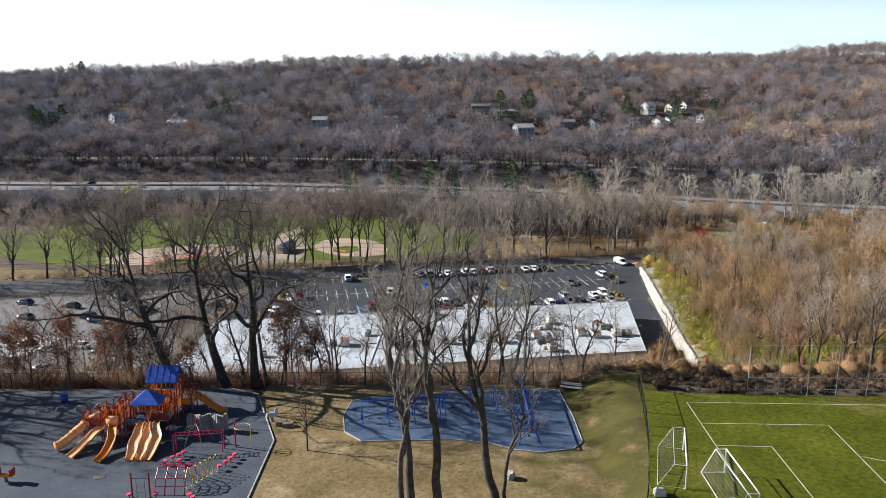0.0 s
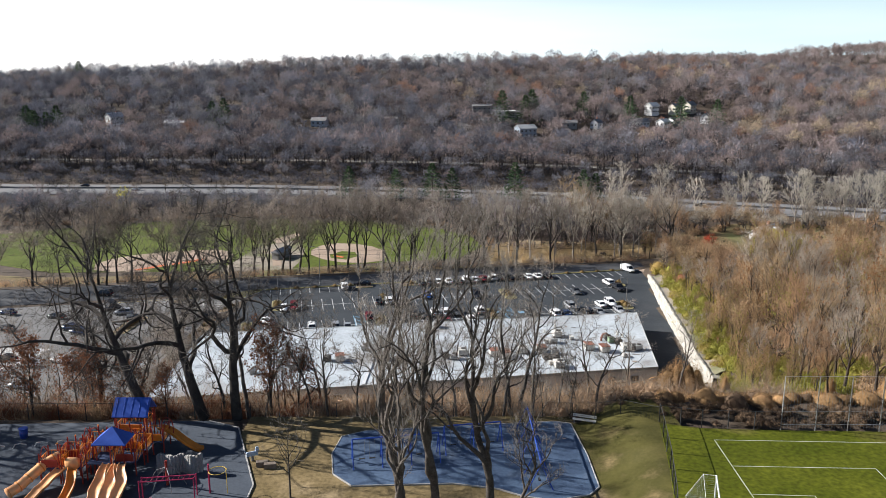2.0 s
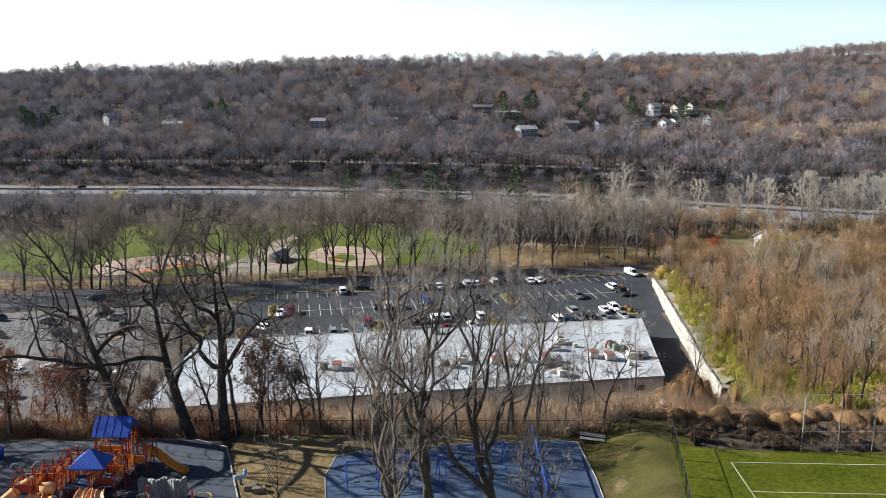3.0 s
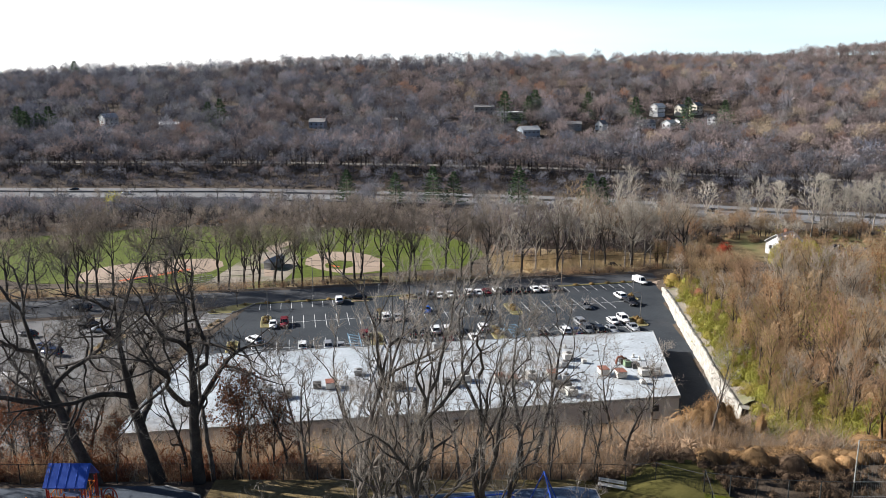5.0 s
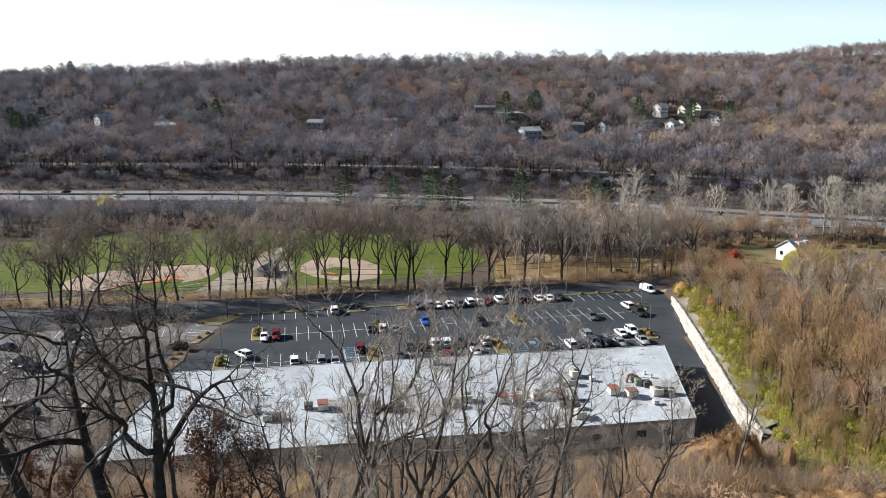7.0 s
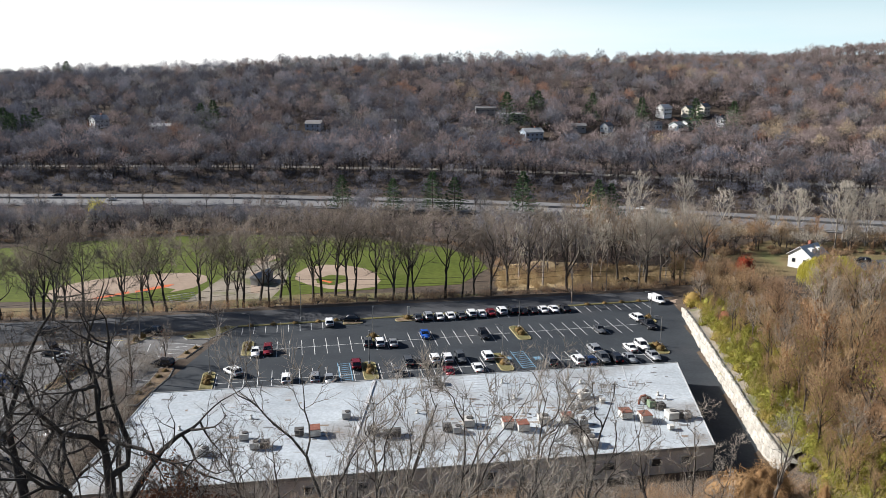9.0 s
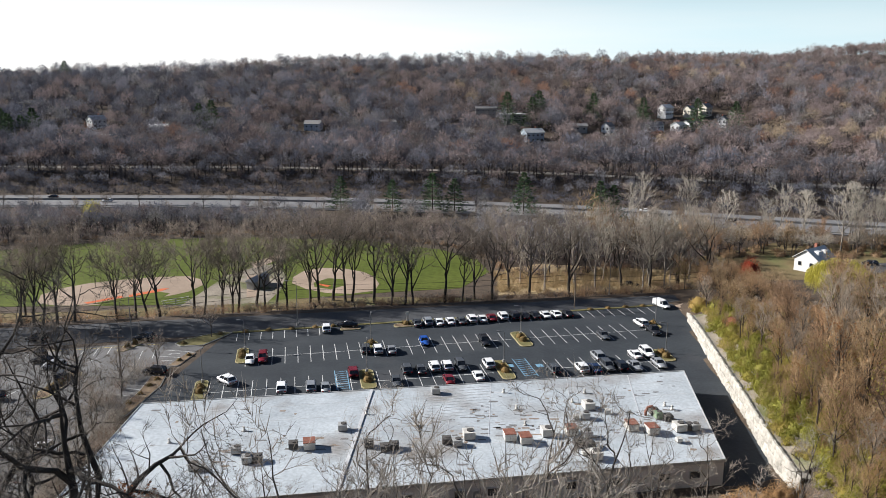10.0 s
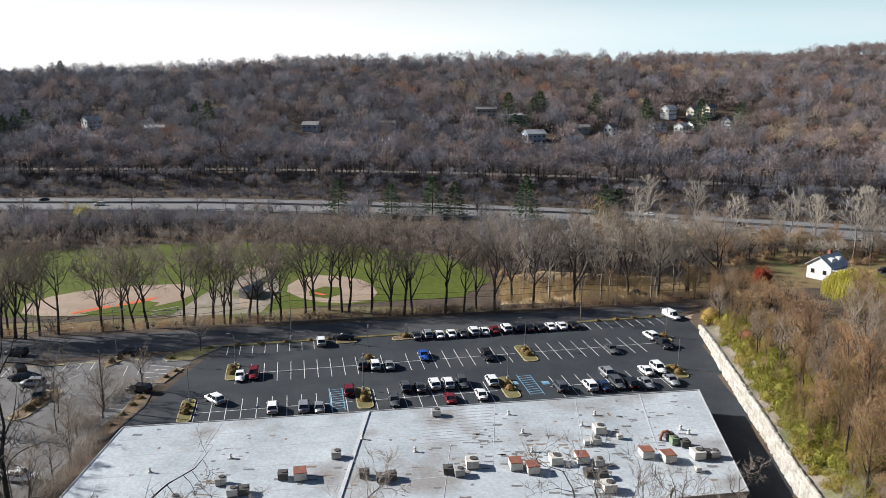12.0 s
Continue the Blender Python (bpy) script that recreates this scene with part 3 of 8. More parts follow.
    v = np.stack([c - u * s, c + w * s * 0.6, c + u * s, c - w * s * 0.6], 1).reshape(-1, 3)
    return v, np.full(count, 4), np.arange(count * 4)


def tree_meshes(seed, height, radius, twigs, twig_len, twig_w, bark, twig_mat, sides=6, leaves=0, leaf=0.12, leaf_mat=None, cut=1, least=0.0, sprouts=0, **kw):
    """Trunk mesh, crown mesh and, where some leaves still hang, a leaf mesh."""
    rng = np.random.default_rng(seed)
    a = grow(rng, height, radius, **kw)
    thick, thin = a[a[:, 8] <= cut], a[a[:, 8] > cut]
    trunk = fast_mesh("trunk", *tubes(thick, sides, "t", bark, least), bark)
    trunk.shade_smooth()
    pieces = [tubes(thin, 3, "c", bark, least)] if len(thin) else []
    pieces.append(twig_blades(rng, a, twigs, twig_len, twig_w, max(1, int(a[:, 8].max()) - 1)))
    if sprouts:
        pieces.append(twig_blades(rng, a[(a[:, 8] < 2) & (a[:, 2] > 3)], sprouts, twig_len * 0.8, twig_w, 0))
    crown = fast_mesh("crown", *merged(pieces), twig_mat)
    lv = fast_mesh("leaves", *leaf_quads(rng, a, leaves, leaf, max(1, int(a[:, 8].max()) - 1)), leaf_mat) if leaves else None
    return trunk, crown, lv


def tree_thing(name, meshes, label, group="", category="tree"):
    ob = thing(name, label, category, group=group)
    part("trunk", meshes[0], ob)
    part("crown", meshes[1], ob)
    if meshes[2]:
        part("leaves", meshes[2], ob, "withered leaves still hanging")
    return ob


# ---- ground, one sheet to the horizon ----
gx = np.concatenate([[-2600, -1800, -1300, -1000], np.arange(-800, -160, 20), np.arange(-160, 180, 2.5), np.arange(180, 820, 20), [1000, 1300, 1800, 2600]])
gy = np.concatenate([[-900, -500, -300, -200], np.arange(-140, 240, 2.5), np.arange(240, 460, 6), np.arange(460, 960, 12), np.arange(960, 2000, 60), [2300, 2800, 3600, 4600]])
XX, YY = np.meshgrid(gx, gy)
ZZ = ground_z(XX, YY) + np.where(YY > 2000, -0.02 * (YY - 2000), 0)
ZZ = ZZ - np.where((YY < 32) & (XX > -68) & (XX < 128) & (YY > -40), 0.5, 0)
nx, ny = len(gx), len(gy)
i, j = np.meshgrid(np.arange(nx - 1), np.arange(ny - 1))
k0 = (j * nx + i).ravel()
quads = np.stack([k0, k0 + 1, k0 + nx + 1, k0 + nx], 1)
me = fast_mesh("ground", np.stack([XX, YY, ZZ], -1).reshape(-1, 3), np.full(len(quads), 4), quads.ravel(), M["soil"])
me.shade_smooth()
tagged(new("ground", me), "brown leaf-littered ground falling into a wooded valley", "ground", kind="structure")


def sheet(name, outline, z, material, label, category="ground", thick=0.25):
    """A flat paved or planted area with real thickness, its top at z."""
    b = Bm().prism(outline, z - thick, z)
    return tagged(new(name, b.mesh(name, material)), label, category, kind="structure")


def rounded(cx, cy, w, l, turn, r=1.0, n=4):
    pts = []
    r = min(r, w / 2, l / 2)
    for sx, sy, a0 in ((1, 1, 0), (-1, 1, 90), (-1, -1, 180), (1, -1, 270)):
        for k in range(n + 1):
            a = radians(a0 + 90 * k / n)
            pts.append((sx * (w / 2 - r) + r * math.cos(a), sy * (l / 2 - r) + r * math.sin(a)))
    c, s = math.cos(turn), math.sin(turn)
    return [(cx + x * c - y * s, cy + x * s + y * c) for x, y in pts]


def grown(outline, d):
    """The outline moved inwards by d."""
    cx, cy = sum(p[0] for p in outline) / len(outline), sum(p[1] for p in outline) / len(outline)
    out = []
    for x, y in outline:
        r = math.hypot(x - cx, y - cy)
        out.append((cx + (x - cx) * (1 - d / r), cy + (y - cy) * (1 - d / r)))
    return out


ROAD_FAR = lambda x: 180.9 + 0.172 * (x + 6)
ROW_A = lambda x: 171.0 + 0.212 * x
ROW_B = lambda x: 154.2 + 0.210 * x
ROW_C = lambda x: 135.9 + 0.188 * x
STALL = radians(10.5)

lot = [(-53.4, 121), (-51.4, 134), (-48.2, 157), (-46.5, 161.2)] + [(x, ROW_A(x) - 0.05) for x in (-30, 0, 30, 52)]
lot += [(57.5, 184)] + [(float(wall_x(y)) + 0.4, y) for y in (176, 165, 150, 140, 124, 110, 102, 94)] + [(39, 93.6), (-48, 80.6)]
sheet("parking_lot", lot, 0.03, M["asphalt"], "dark fresh asphalt parking lot with white stall lines", "parking lot")
left_lot = [(-175, 74), (-120, 76), (-56.2, 82), (-56.6, 121), (-54.8, 134), (-52.5, 147), (-50.6, 152), (-56, 156), (-67, 154.3), (-90, 148.6), (-175, 131)]
sheet("side_parking_lot", left_lot, 0.03, M["old_asphalt"], "worn pale grey asphalt parking lot", "parking lot")
# pale sheet added to stand for the glare over the side lot
sheet("concrete_apron", [(-118, 98), (-86, 103), (-82, 116), (-114, 117)], 0.05, M["lot_glare"], "pale sheet in the side lot, coloured for glare", "pavement")
xs = [-190, -130, -92, -71, -48, -29, -6, 30, 52, 68, 90]
sheet("park_road", [(x, (ROW_A(x) + 1.0) if x > -48 else 161 - 0.23 * abs(x + 48) ** 1.0) for x in xs[:-2]] + [(59, 186.5), (90, 191)] + [(x, ROAD_FAR(x)) for x in reversed(xs)], 0.025, M["road"], "grey asphalt access road in tree shade", "road")
sheet("verge", [(-46.5, 161.3)] + [(x, ROW_A(x)) for x in (-30, 0, 30, 52)] + [(x, ROW_A(x) + 1.0) for x in (52, 30, 0, -30)] + [(-47, 162.2)], 0.14, M["island"], "narrow grass verge with kerb", "verge")

sheet("sandy_corner", [(57.6, 170.4), (58.2, 176.3), (57.6, 182.5), (60.5, 184.6), (66, 186), (66, 178), (63, 171)], 0.09, M["sand"], "bare sandy ground at the lot entrance", "ground", 0.6)

# ball fields in the park
sheet("worn_verge", [(-175, 152), (-130, 161.5), (-92, 169.2), (-60, 176.5), (-30, 180.5), (10, 188), (16, 197), (-14, 199), (-44, 197), (-62, 192), (-90, 186), (-118, 184), (-175, 196)], -2.55, M["dry_grass"], "worn tan grass under the park trees", "grass")
sheet("bare_ground", [(-68, 190), (-46, 194), (-45, 206), (-46.5, 222), (-52, 236), (-57, 234), (-64, 222), (-66, 205)], -2.535, M["trodden"], "bare trodden ground between the ball fields", "ground")
field = [(-175, 240), (-150, 205), (-118, 190), (-60, 192), (-14, 204), (5, 208), (14, 226), (11, 242), (0, 256), (-26, 270), (-70, 277), (-110, 272), (-140, 260)]
sheet("park_lawn", field, -2.54, M["lawn"], "green ball field lawn", "lawn")
sheet("infield", [(-106, 193), (-109, 201), (-106, 208), (-101, 213), (-93, 217), (-84, 220), (-75, 221), (-70, 217), (-68, 211), (-70, 204), (-76, 198), (-84, 194), (-92, 191), (-100, 191)], -2.51, M["sand"], "pale sandy baseball infield", "infield")
sheet("infield", [(-38, 207), (-43, 213), (-44, 220), (-42, 227), (-37, 231), (-30, 230), (-24, 226), (-20, 220), (-18, 212), (-19, 205), (-25, 202), (-32, 203)], -2.51, M["sand"], "pale sandy baseball infield", "infield")
sheet("field_path", [(-61, 237), (-53.6, 249), (-51.8, 244), (-57.4, 230)], -2.5, M["sand"], "sandy path between the ball fields", "path")
sheet("field_path", [(-58, 222), (-54.6, 222.5), (-50, 198.5), (-52.6, 198.5)], -2.5, M["sand"], "sandy path between the ball fields", "path")
sheet("infield_grass", [(-91.5, 192.6), (-86, 197.6), (-78.5, 204.2), (-74.5, 202.6), (-75.5, 194), (-82, 191.4)], -2.495, M["lawn"], "small grass wedge inside the infield", "lawn")
sheet("infield_grass", [(-37, 213.5), (-33.5, 218.5), (-29, 217.5), (-27.5, 211), (-31, 206.5), (-36, 209)], -2.495, M["lawn"], "small grass wedge inside the infield", "lawn")
sheet("infield_tarp", [(-94, 193.4), (-92.6, 192.6), (-85.6, 198.4), (-86.6, 200.2)], -2.47, M["tarp"], "bright red tarpaulin strip laid on the infield", "tarpaulin", 0.08)
sheet("infield_tarp", [(-85, 200.6), (-84.2, 198.8), (-77.6, 204.6), (-76.4, 207.4), (-78.4, 207.2)], -2.47, M["tarp"], "bright red tarpaulin strip laid on the infield", "tarpaulin", 0.08)
sheet("infield_tarp", [(-36, 213), (-35.2, 211.4), (-32.4, 209), (-31.6, 210.2)], -2.47, M["tarp"], "faded red tarpaulin strip laid on the infield", "tarpaulin", 0.08)
sheet("cottage_yard", [(78, 217), (112, 217), (190, 226), (190, 262), (118, 268), (84, 246)], -2.545, M["dry_grass"], "rough brown grass round the cottage", "grass")
sheet("reed_bed", [(15, 200.5), (30, 203), (62, 205.5), (80, 212), (70, 228), (30, 236), (19, 230)], -2.53, M["reeds"], "pale dry reeds and grass", "reeds")

# highway and the road above it
hx = np.arange(-420, 430, 15)
b = Bm()
for x0, x1 in zip(hx, hx[1:]):
    y0, y1 = float(highway_y(x0)), float(highway_y(x1))
    for lo, hi in ((-18.2, -0.3), (0.3, 13.5)):
        b.prism([(x0, y0 + lo), (x1, y1 + lo), (x1, y1 + hi), (x0, y0 + hi)], -1.6, -1.15)
tagged(new("highway", b.mesh("highway", M["highway"])), "pale concrete divided highway", "road", kind="structure")
b = Bm()
for x0, x1 in zip(hx, hx[1:]):
    y0, y1 = float(highway_y(x0)) + 76, float(highway_y(x1)) + 76
    z0, z1 = gz(x0, y0), gz(x1, y1)
    b.add([(x0, y0 - 3.5, z0 + 0.35), (x1, y1 - 3.5, z1 + 0.35), (x1, y1 + 3.5, z1 + 0.45), (x0, y0 + 3.5, z0 + 0.45), (x0, y0 - 3.5, z0 - 1), (x1, y1 - 3.5, z1 - 1), (x1, y1 + 3.5, z1 - 1), (x0, y0 + 3.5, z0 - 1)],
          [(0, 1, 2, 3), (4, 5, 1, 0), (7, 6, 5, 4), (3, 2, 6, 7)])
tagged(new("upper_road", b.mesh("upper_road", M["upper_road"])), "pale road along the foot of the hill", "road", kind="structure")



# ---- low commercial building with a flat white roof ----
ROOF = [(-49.3, 80.4), (39.9, 94.9), (43.9, 128.7), (-49.2, 114.1)]


def roof_at(u, v):
    """A place on the roof: u along its length, v from the wooded side to the lot side, both 0 to 1."""
    (ax, ay), (bx, by), (cx, cy), (dx, dy) = ROOF
    return ((ax * (1 - u) + bx * u) * (1 - v) + (dx * (1 - u) + cx * u) * v, (ay * (1 - u) + by * u) * (1 - v) + (dy * (1 - u) + cy * u) * v)


building = thing("commercial_building", "long low building with a worn white flat roof", "building")
inner = [roof_at(0.006, 0.02), roof_at(0.994, 0.02), roof_at(0.994, 0.98), roof_at(0.006, 0.98)]
outer = [roof_at(0.002, 0.006), roof_at(0.998, 0.006), roof_at(0.998, 0.994), roof_at(0.002, 0.994)]
for (x0, y0), (x1, y1), (u0, w0), (u1, w1) in zip(outer, outer[1:] + outer[:1], inner, inner[1:] + inner[:1]):
    part("wall", Bm().prism([(x0, y0), (x1, y1), (u1, w1), (u0, w0)], -0.5, 3.74).mesh("wall", M["wall"]), building)
roof = part("roof", Bm().prism(ROOF, 3.75, 4.0).mesh("roof", M["roof"]), building, "white membrane roof with grey stains and patches")
# metal edge, raised seams and repair patches
edge = Bm()
for (x0, y0), (x1, y1) in zip(ROOF, ROOF[1:] + ROOF[:1]):
    a = math.atan2(y1 - y0, x1 - x0)
    nx_, ny_ = -math.sin(a) * 0.16, math.cos(a) * 0.16
    edge.prism([(x0, y0), (x1, y1), (x1 + nx_, y1 + ny_), (x0 + nx_, y0 + ny_)], 3.6, 4.10)
part("roof_edge", edge.mesh("roof_edge", M["edge_metal"]), roof)
LONG = math.atan2(14.5, 89.2)
for u, v0, v1, w, h in ((0.4, 0, 1, 0.5, 0.16), (0.62, 0.3, 1, 0.09, 0.03), (0.765, 0.0, 1, 0.1, 0.03), (0.885, 0.35, 1, 0.12, 0.04), (0.16, 0, 1, 0.08, 0.03), (0.55, 0, 0.6, 0.08, 0.03)):
    p, q = roof_at(u, v0 + 0.01), roof_at(u, v1 - 0.01)
    part("roof_seam", Bm().prism([(p[0] - w / 2, p[1]), (p[0] + w / 2, p[1]), (q[0] + w / 2, q[1]), (q[0] - w / 2, q[1])], 3.995, 4.0 + h).mesh("roof_seam", M["seam"]), roof)
b = Bm()
for k in range(11):
    p, q = roof_at(0.50, 0.62 + 0.033 * k), roof_at(0.62, 0.62 + 0.033 * k)
    b.prism([p, q, (q[0], q[1] + 0.1), (p[0], p[1] + 0.1)], 3.99, 4.03)
for v in (0.31, 0.52, 0.70, 0.86):
    p, q = roof_at(0.01, v), roof_at(0.99, v)
    b.prism([p, q, (q[0], q[1] + 0.09), (p[0], p[1] + 0.09)], 3.99, 4.015)
part("membrane_lap", b.mesh("membrane_lap", M["seam"]), roof)
rng = np.random.default_rng(21)
for k in range(270):
    near = rng.random() < 0.6
    u, v = (0.70 + 0.13 * rng.normal(), 0.42 + 0.2 * rng.normal()) if near else (rng.random(), rng.random())
    if k > 225:
        u, v = 0.2 + 0.02 * rng.normal(), 0.38 + 0.17 * rng.normal()
    elif k > 150:
        cu, cv = ((0.66, 0.47), (0.71, 0.44), (0.80, 0.62), (0.93, 0.5), (0.88, 0.72), (0.60, 0.62), (0.36, 0.4))[k % 7]
        u, v = cu + 0.022 * rng.normal(), cv + 0.035 * rng.normal()
    if not (0.02 < u < 0.97 and 0.03 < v < 0.96):
        continue
    x, y = roof_at(u, v)
    w, l = 0.35 + 1.2 * rng.random() ** 2, 0.08 + 0.22 * rng.random()
    out = [(x + dx * (0.8 + 0.4 * rng.random()), y + dy * (0.8 + 0.4 * rng.random())) for dx, dy in ((-w / 2, -l), (0, -l * 1.2), (w / 2, -l), (w * 0.6, l * 0.4), (w / 2, l), (0, l * 0.8), (-w / 2, l))]
    part("roof_patch", Bm().prism(out, 3.99, 4.012).mesh("roof_patch", M["patch"] if rng.random() < 0.7 else M["rust_patch"]), roof)
# rear windows and doors on the wooded side, lot-side shop front
for u in (0.03, 0.07, 0.13, 0.2, 0.27, 0.35, 0.43, 0.5, 0.58, 0.605, 0.63, 0.68, 0.75, 0.82, 0.9, 0.95):
    door = u in (0.605, 0.68, 0.27)
    x, y = roof_at(u, 0.0)
    w, z0, z1 = (0.55, 0.3, 2.5) if door else (0.8, 1.5, 2.7)
    win = part("door" if door else "window", Bm().box(x - w, y - 0.10, z0, x + w, y + 0.22, z1, 0, LONG).mesh("frame", M["edge_metal"]), building, "grey steel door" if door else "")
    part("door_panel" if door else "pane", Bm().box(x - w + 0.08, y - 0.13, z0 + 0.08, x + w - 0.08, y - 0.02, z1 - 0.08, 0, LONG).mesh("pane", M["door_grey"] if door else M["dark_glass"]), win)


# ---- plant on the roof ----
def rooftop_unit(w, l, h, top, label, side="unit_grey", fan=True, rusty=False):
    w, l, h = w * 0.88, l * 0.88, h * 0.9
    ob = thing("rooftop_unit", label, "air conditioner", group="rooftop units")
    part("curb", Bm().box(-w / 2 + 0.08, -l / 2 + 0.08, 0, w / 2 - 0.08, l / 2 - 0.08, 0.25).mesh("curb", M["patch"]), ob)
    part("casing", Bm().box(-w / 2, -l / 2, 0.2, w / 2, l / 2, h, 0.04).mesh("casing", M[side]), ob)
    part("cover", Bm().box(-w / 2 - 0.04, -l / 2 - 0.04, h, w / 2 + 0.04, l / 2 + 0.04, h + 0.08, 0.03).mesh("cover", M[top]), ob, "rusted red cover" if rusty else "")
    for k in range(3):
        part("panel", Bm().box(-w / 2 + 0.1 + k * (w - 0.2) / 3, -l / 2 - 0.03, 0.4, -w / 2 + 0.02 + (k + 1) * (w - 0.2) / 3, -l / 2 + 0.01, h - 0.15).mesh("panel", M[side]), ob)
    if fan:
        part("fan_guard", Bm().tube((w * 0.12, 0, h + 0.08), (w * 0.12, 0, h + 0.22), min(w, l) * 0.32, None, 14).mesh("fan_guard", M["dark_metal"]), ob)
    return ob


KINDS = {
    "red": rooftop_unit(1.9, 2.3, 1.35, "rust_cover", "pale rooftop unit with a rusted red cover", "unit_white", False, True),
    "white": rooftop_unit(1.9, 2.1, 1.3, "unit_white", "white rooftop air conditioning unit", "unit_white"),
    "grey": rooftop_unit(1.5, 1.5, 1.1, "unit_grey", "grey rooftop condenser with a fan", "unit_grey"),
    "dark": rooftop_unit(1.5, 1.6, 1.0, "dark_metal", "dark weathered rooftop condenser", "dark_metal"),
    "small": rooftop_unit(0.9, 0.9, 0.75, "unit_white", "small pale rooftop exhaust box", "unit_white", False),
    "green": rooftop_unit(1.3, 1.3, 1.2, "unit_green", "green rooftop condenser beside a rusty duct", "unit_green"),
}
UNITS = [("red", 10.0, 101.2), ("red", 12.2, 100.2), ("white", 15.7, 102.6), ("red", 19.4, 103), ("grey", 21.6, 102), ("dark", 19.8, 99.0), ("dark", 21.4, 98.6), ("small", 20.3, 96.2), ("white", 21.6, 95.2), ("white", 23.6, 112.2),
         ("small", 26.3, 110.2), ("grey", 22.4, 108.4), ("small", 21.0, 108.2), ("red", 28.8, 104.6), ("red", 31.6, 103.4), ("green", 33.9, 108.4), ("dark", 35.2, 107.8), ("dark", 33.6, 110.0), ("white", 36.0, 104.2), ("grey", 38.4, 104.4), ("dark", 37.5, 104.5),
         ("small", 34.8, 100.2), ("grey", -1.1, 118.3), ("white", 4.0, 101.6), ("dark", 0.7, 99.9), ("grey", 2.2, 99.2), ("dark", -21.5, 98.4), ("red", -19.2, 98.4), ("dark", -8.2, 97.6), ("dark", -6.9, 98.2), ("grey", -27.2, 94), ("dark", -25.8, 94.4), ("grey", -29.4, 96.8), ("grey", -15.1, 104.3), ("grey", -34, 92), ("dark", -10.6, 98.8)]
first = set()
for kind, x, y in UNITS:
    m = pose(x, y, 4.0, 0, 0, 9 + rng.normal() * 1.5)
    if kind in first:
        copy_thing(KINDS[kind], m)
    else:
        KINDS[kind].matrix_world = m
        first.add(kind)
vent = thing("roof_vent", "white conical roof vent", "vent", group="roof vents")
part("base", Bm().tube((0, 0, 0), (0, 0, 0.35), 0.42, 0.26, 12).mesh("base", M["unit_white"], True), vent)
part("pipe", Bm().tube((0, 0, 0.3), (0, 0, 0.8), 0.2, 0.18, 12).mesh("pipe", M["unit_white"], True), vent)
part("cap", Bm().tube((0, 0, 0.8), (0, 0, 1.0), 0.34, 0.1, 12).mesh("cap", M["unit_white"], True), vent)
for k, (x, y) in enumerate(((10.4, 118.6), (12.0, 112), (12.8, 106), (21.4, 114.6), (24.1, 118.5), (36.2, 113.2), (37.0, 111.8), (-4, 106), (-30, 104), (-12, 110), (-40, 100))):
    m = pose(x, y, 4.0) @ Matrix.Scale(0.75, 4)
    if k:
        copy_thing(vent, m @ Matrix.Scale(1 / 0.75, 4))
    else:
        vent.matrix_world = m
duct = thing("roof_duct", "rusty brown exhaust duct elbow", "duct", 33.6, 109.4, 4.0)
part("pipe", Bm().path([(0, 0, 0), (0, 0, 1.1), (-0.5, 0.1, 1.6), (-1.1, 0.2, 1.4), (-1.4, 0.2, 0.6), (-1.4, 0.2, 0)], 0.22, 10).mesh("pipe", M["rust_cover"], True), duct)
mast = thing("roof_pipe", "thin white gas pipe on the roof", "pipe", 15.3, 94.2, 4.0)
part("post", Bm().tube((0, 0, 0), (0, 0, 1.9), 0.05, None, 8).mesh("post", M["unit_white"]), mast)
part("run", Bm().path([(0, 0, 0.12), (3, -0.3, 0.12), (6.5, 0.3, 0.12), (6.5, 5, 0.12)], 0.05, 6).mesh("run", M["unit_grey"]), mast)


# ---- stone retaining wall beside the service lane ----
rng = np.random.default_rng(11)


def wall_top(y):
    return lerp(y, [80, 90, 102, 140, 160, 176, 184], [4.2, 4.0, 3.5, 3.3, 2.6, 1.4, 0.5])


b = Bm()
ys = list(np.arange(90, 173, 4.0))
for y0, y1 in zip(ys, ys[1:]):
    x0, x1, h0, h1 = float(wall_x(y0)), float(wall_x(y1)), wall_top(y0), wall_top(y1)
    b.add([(x0 + 0.3, y0, -0.5), (x1 + 0.3, y1, -0.5), (x1 + 0.3 + h1 * 0.13, y1, h1 - 0.15), (x0 + 0.3 + h0 * 0.13, y0, h0 - 0.15), (x0 + 2.5, y0, h0 - 0.4), (x1 + 2.5, y1, h1 - 0.4), (x0 + 2.5, y0, -0.5), (x1 + 2.5, y1, -0.5)],
          [(0, 3, 2, 1), (3, 4, 5, 2), (4, 6, 7, 5), (6, 0, 1, 7)])
retaining = tagged(new("retaining_wall", b.mesh("retaining_wall", M["stone"])), "retaining wall of large pale rough stones", "wall", kind="structure")


LEDGE_Y = np.arange(92, 171, 3.0)
ledge_v, ledge_f = [], []
for y in LEDGE_Y:
    for o in (1.5, 2.6, 3.8, 5.2):
        x = float(wall_x(y)) + o
        ledge_v.append((x, y, max(wall_top(y) - 0.25, float(ground_z(x, y)) + 0.06) + 0.08 * math.sin(y * 1.7 + o * 3)))
for r in range(len(LEDGE_Y) - 1):
    ledge_f += [(r * 4 + q, r * 4 + q + 1, r * 4 + q + 5, r * 4 + q + 4) for q in range(3)]
tagged(new("wall_ledge", mesh_of("wall_ledge", ledge_v, ledge_f, M["trodden"], True)), "pale rubble ledge above the stone wall", "ledge", kind="structure")


def stone_mesh(seed):
    g = np.random.default_rng(seed)
    v = []
    for z in (-0.5, -0.15, 0.3, 0.5):
        q = 0.78 if abs(z) > 0.4 else 1.0
        for k in range(7):
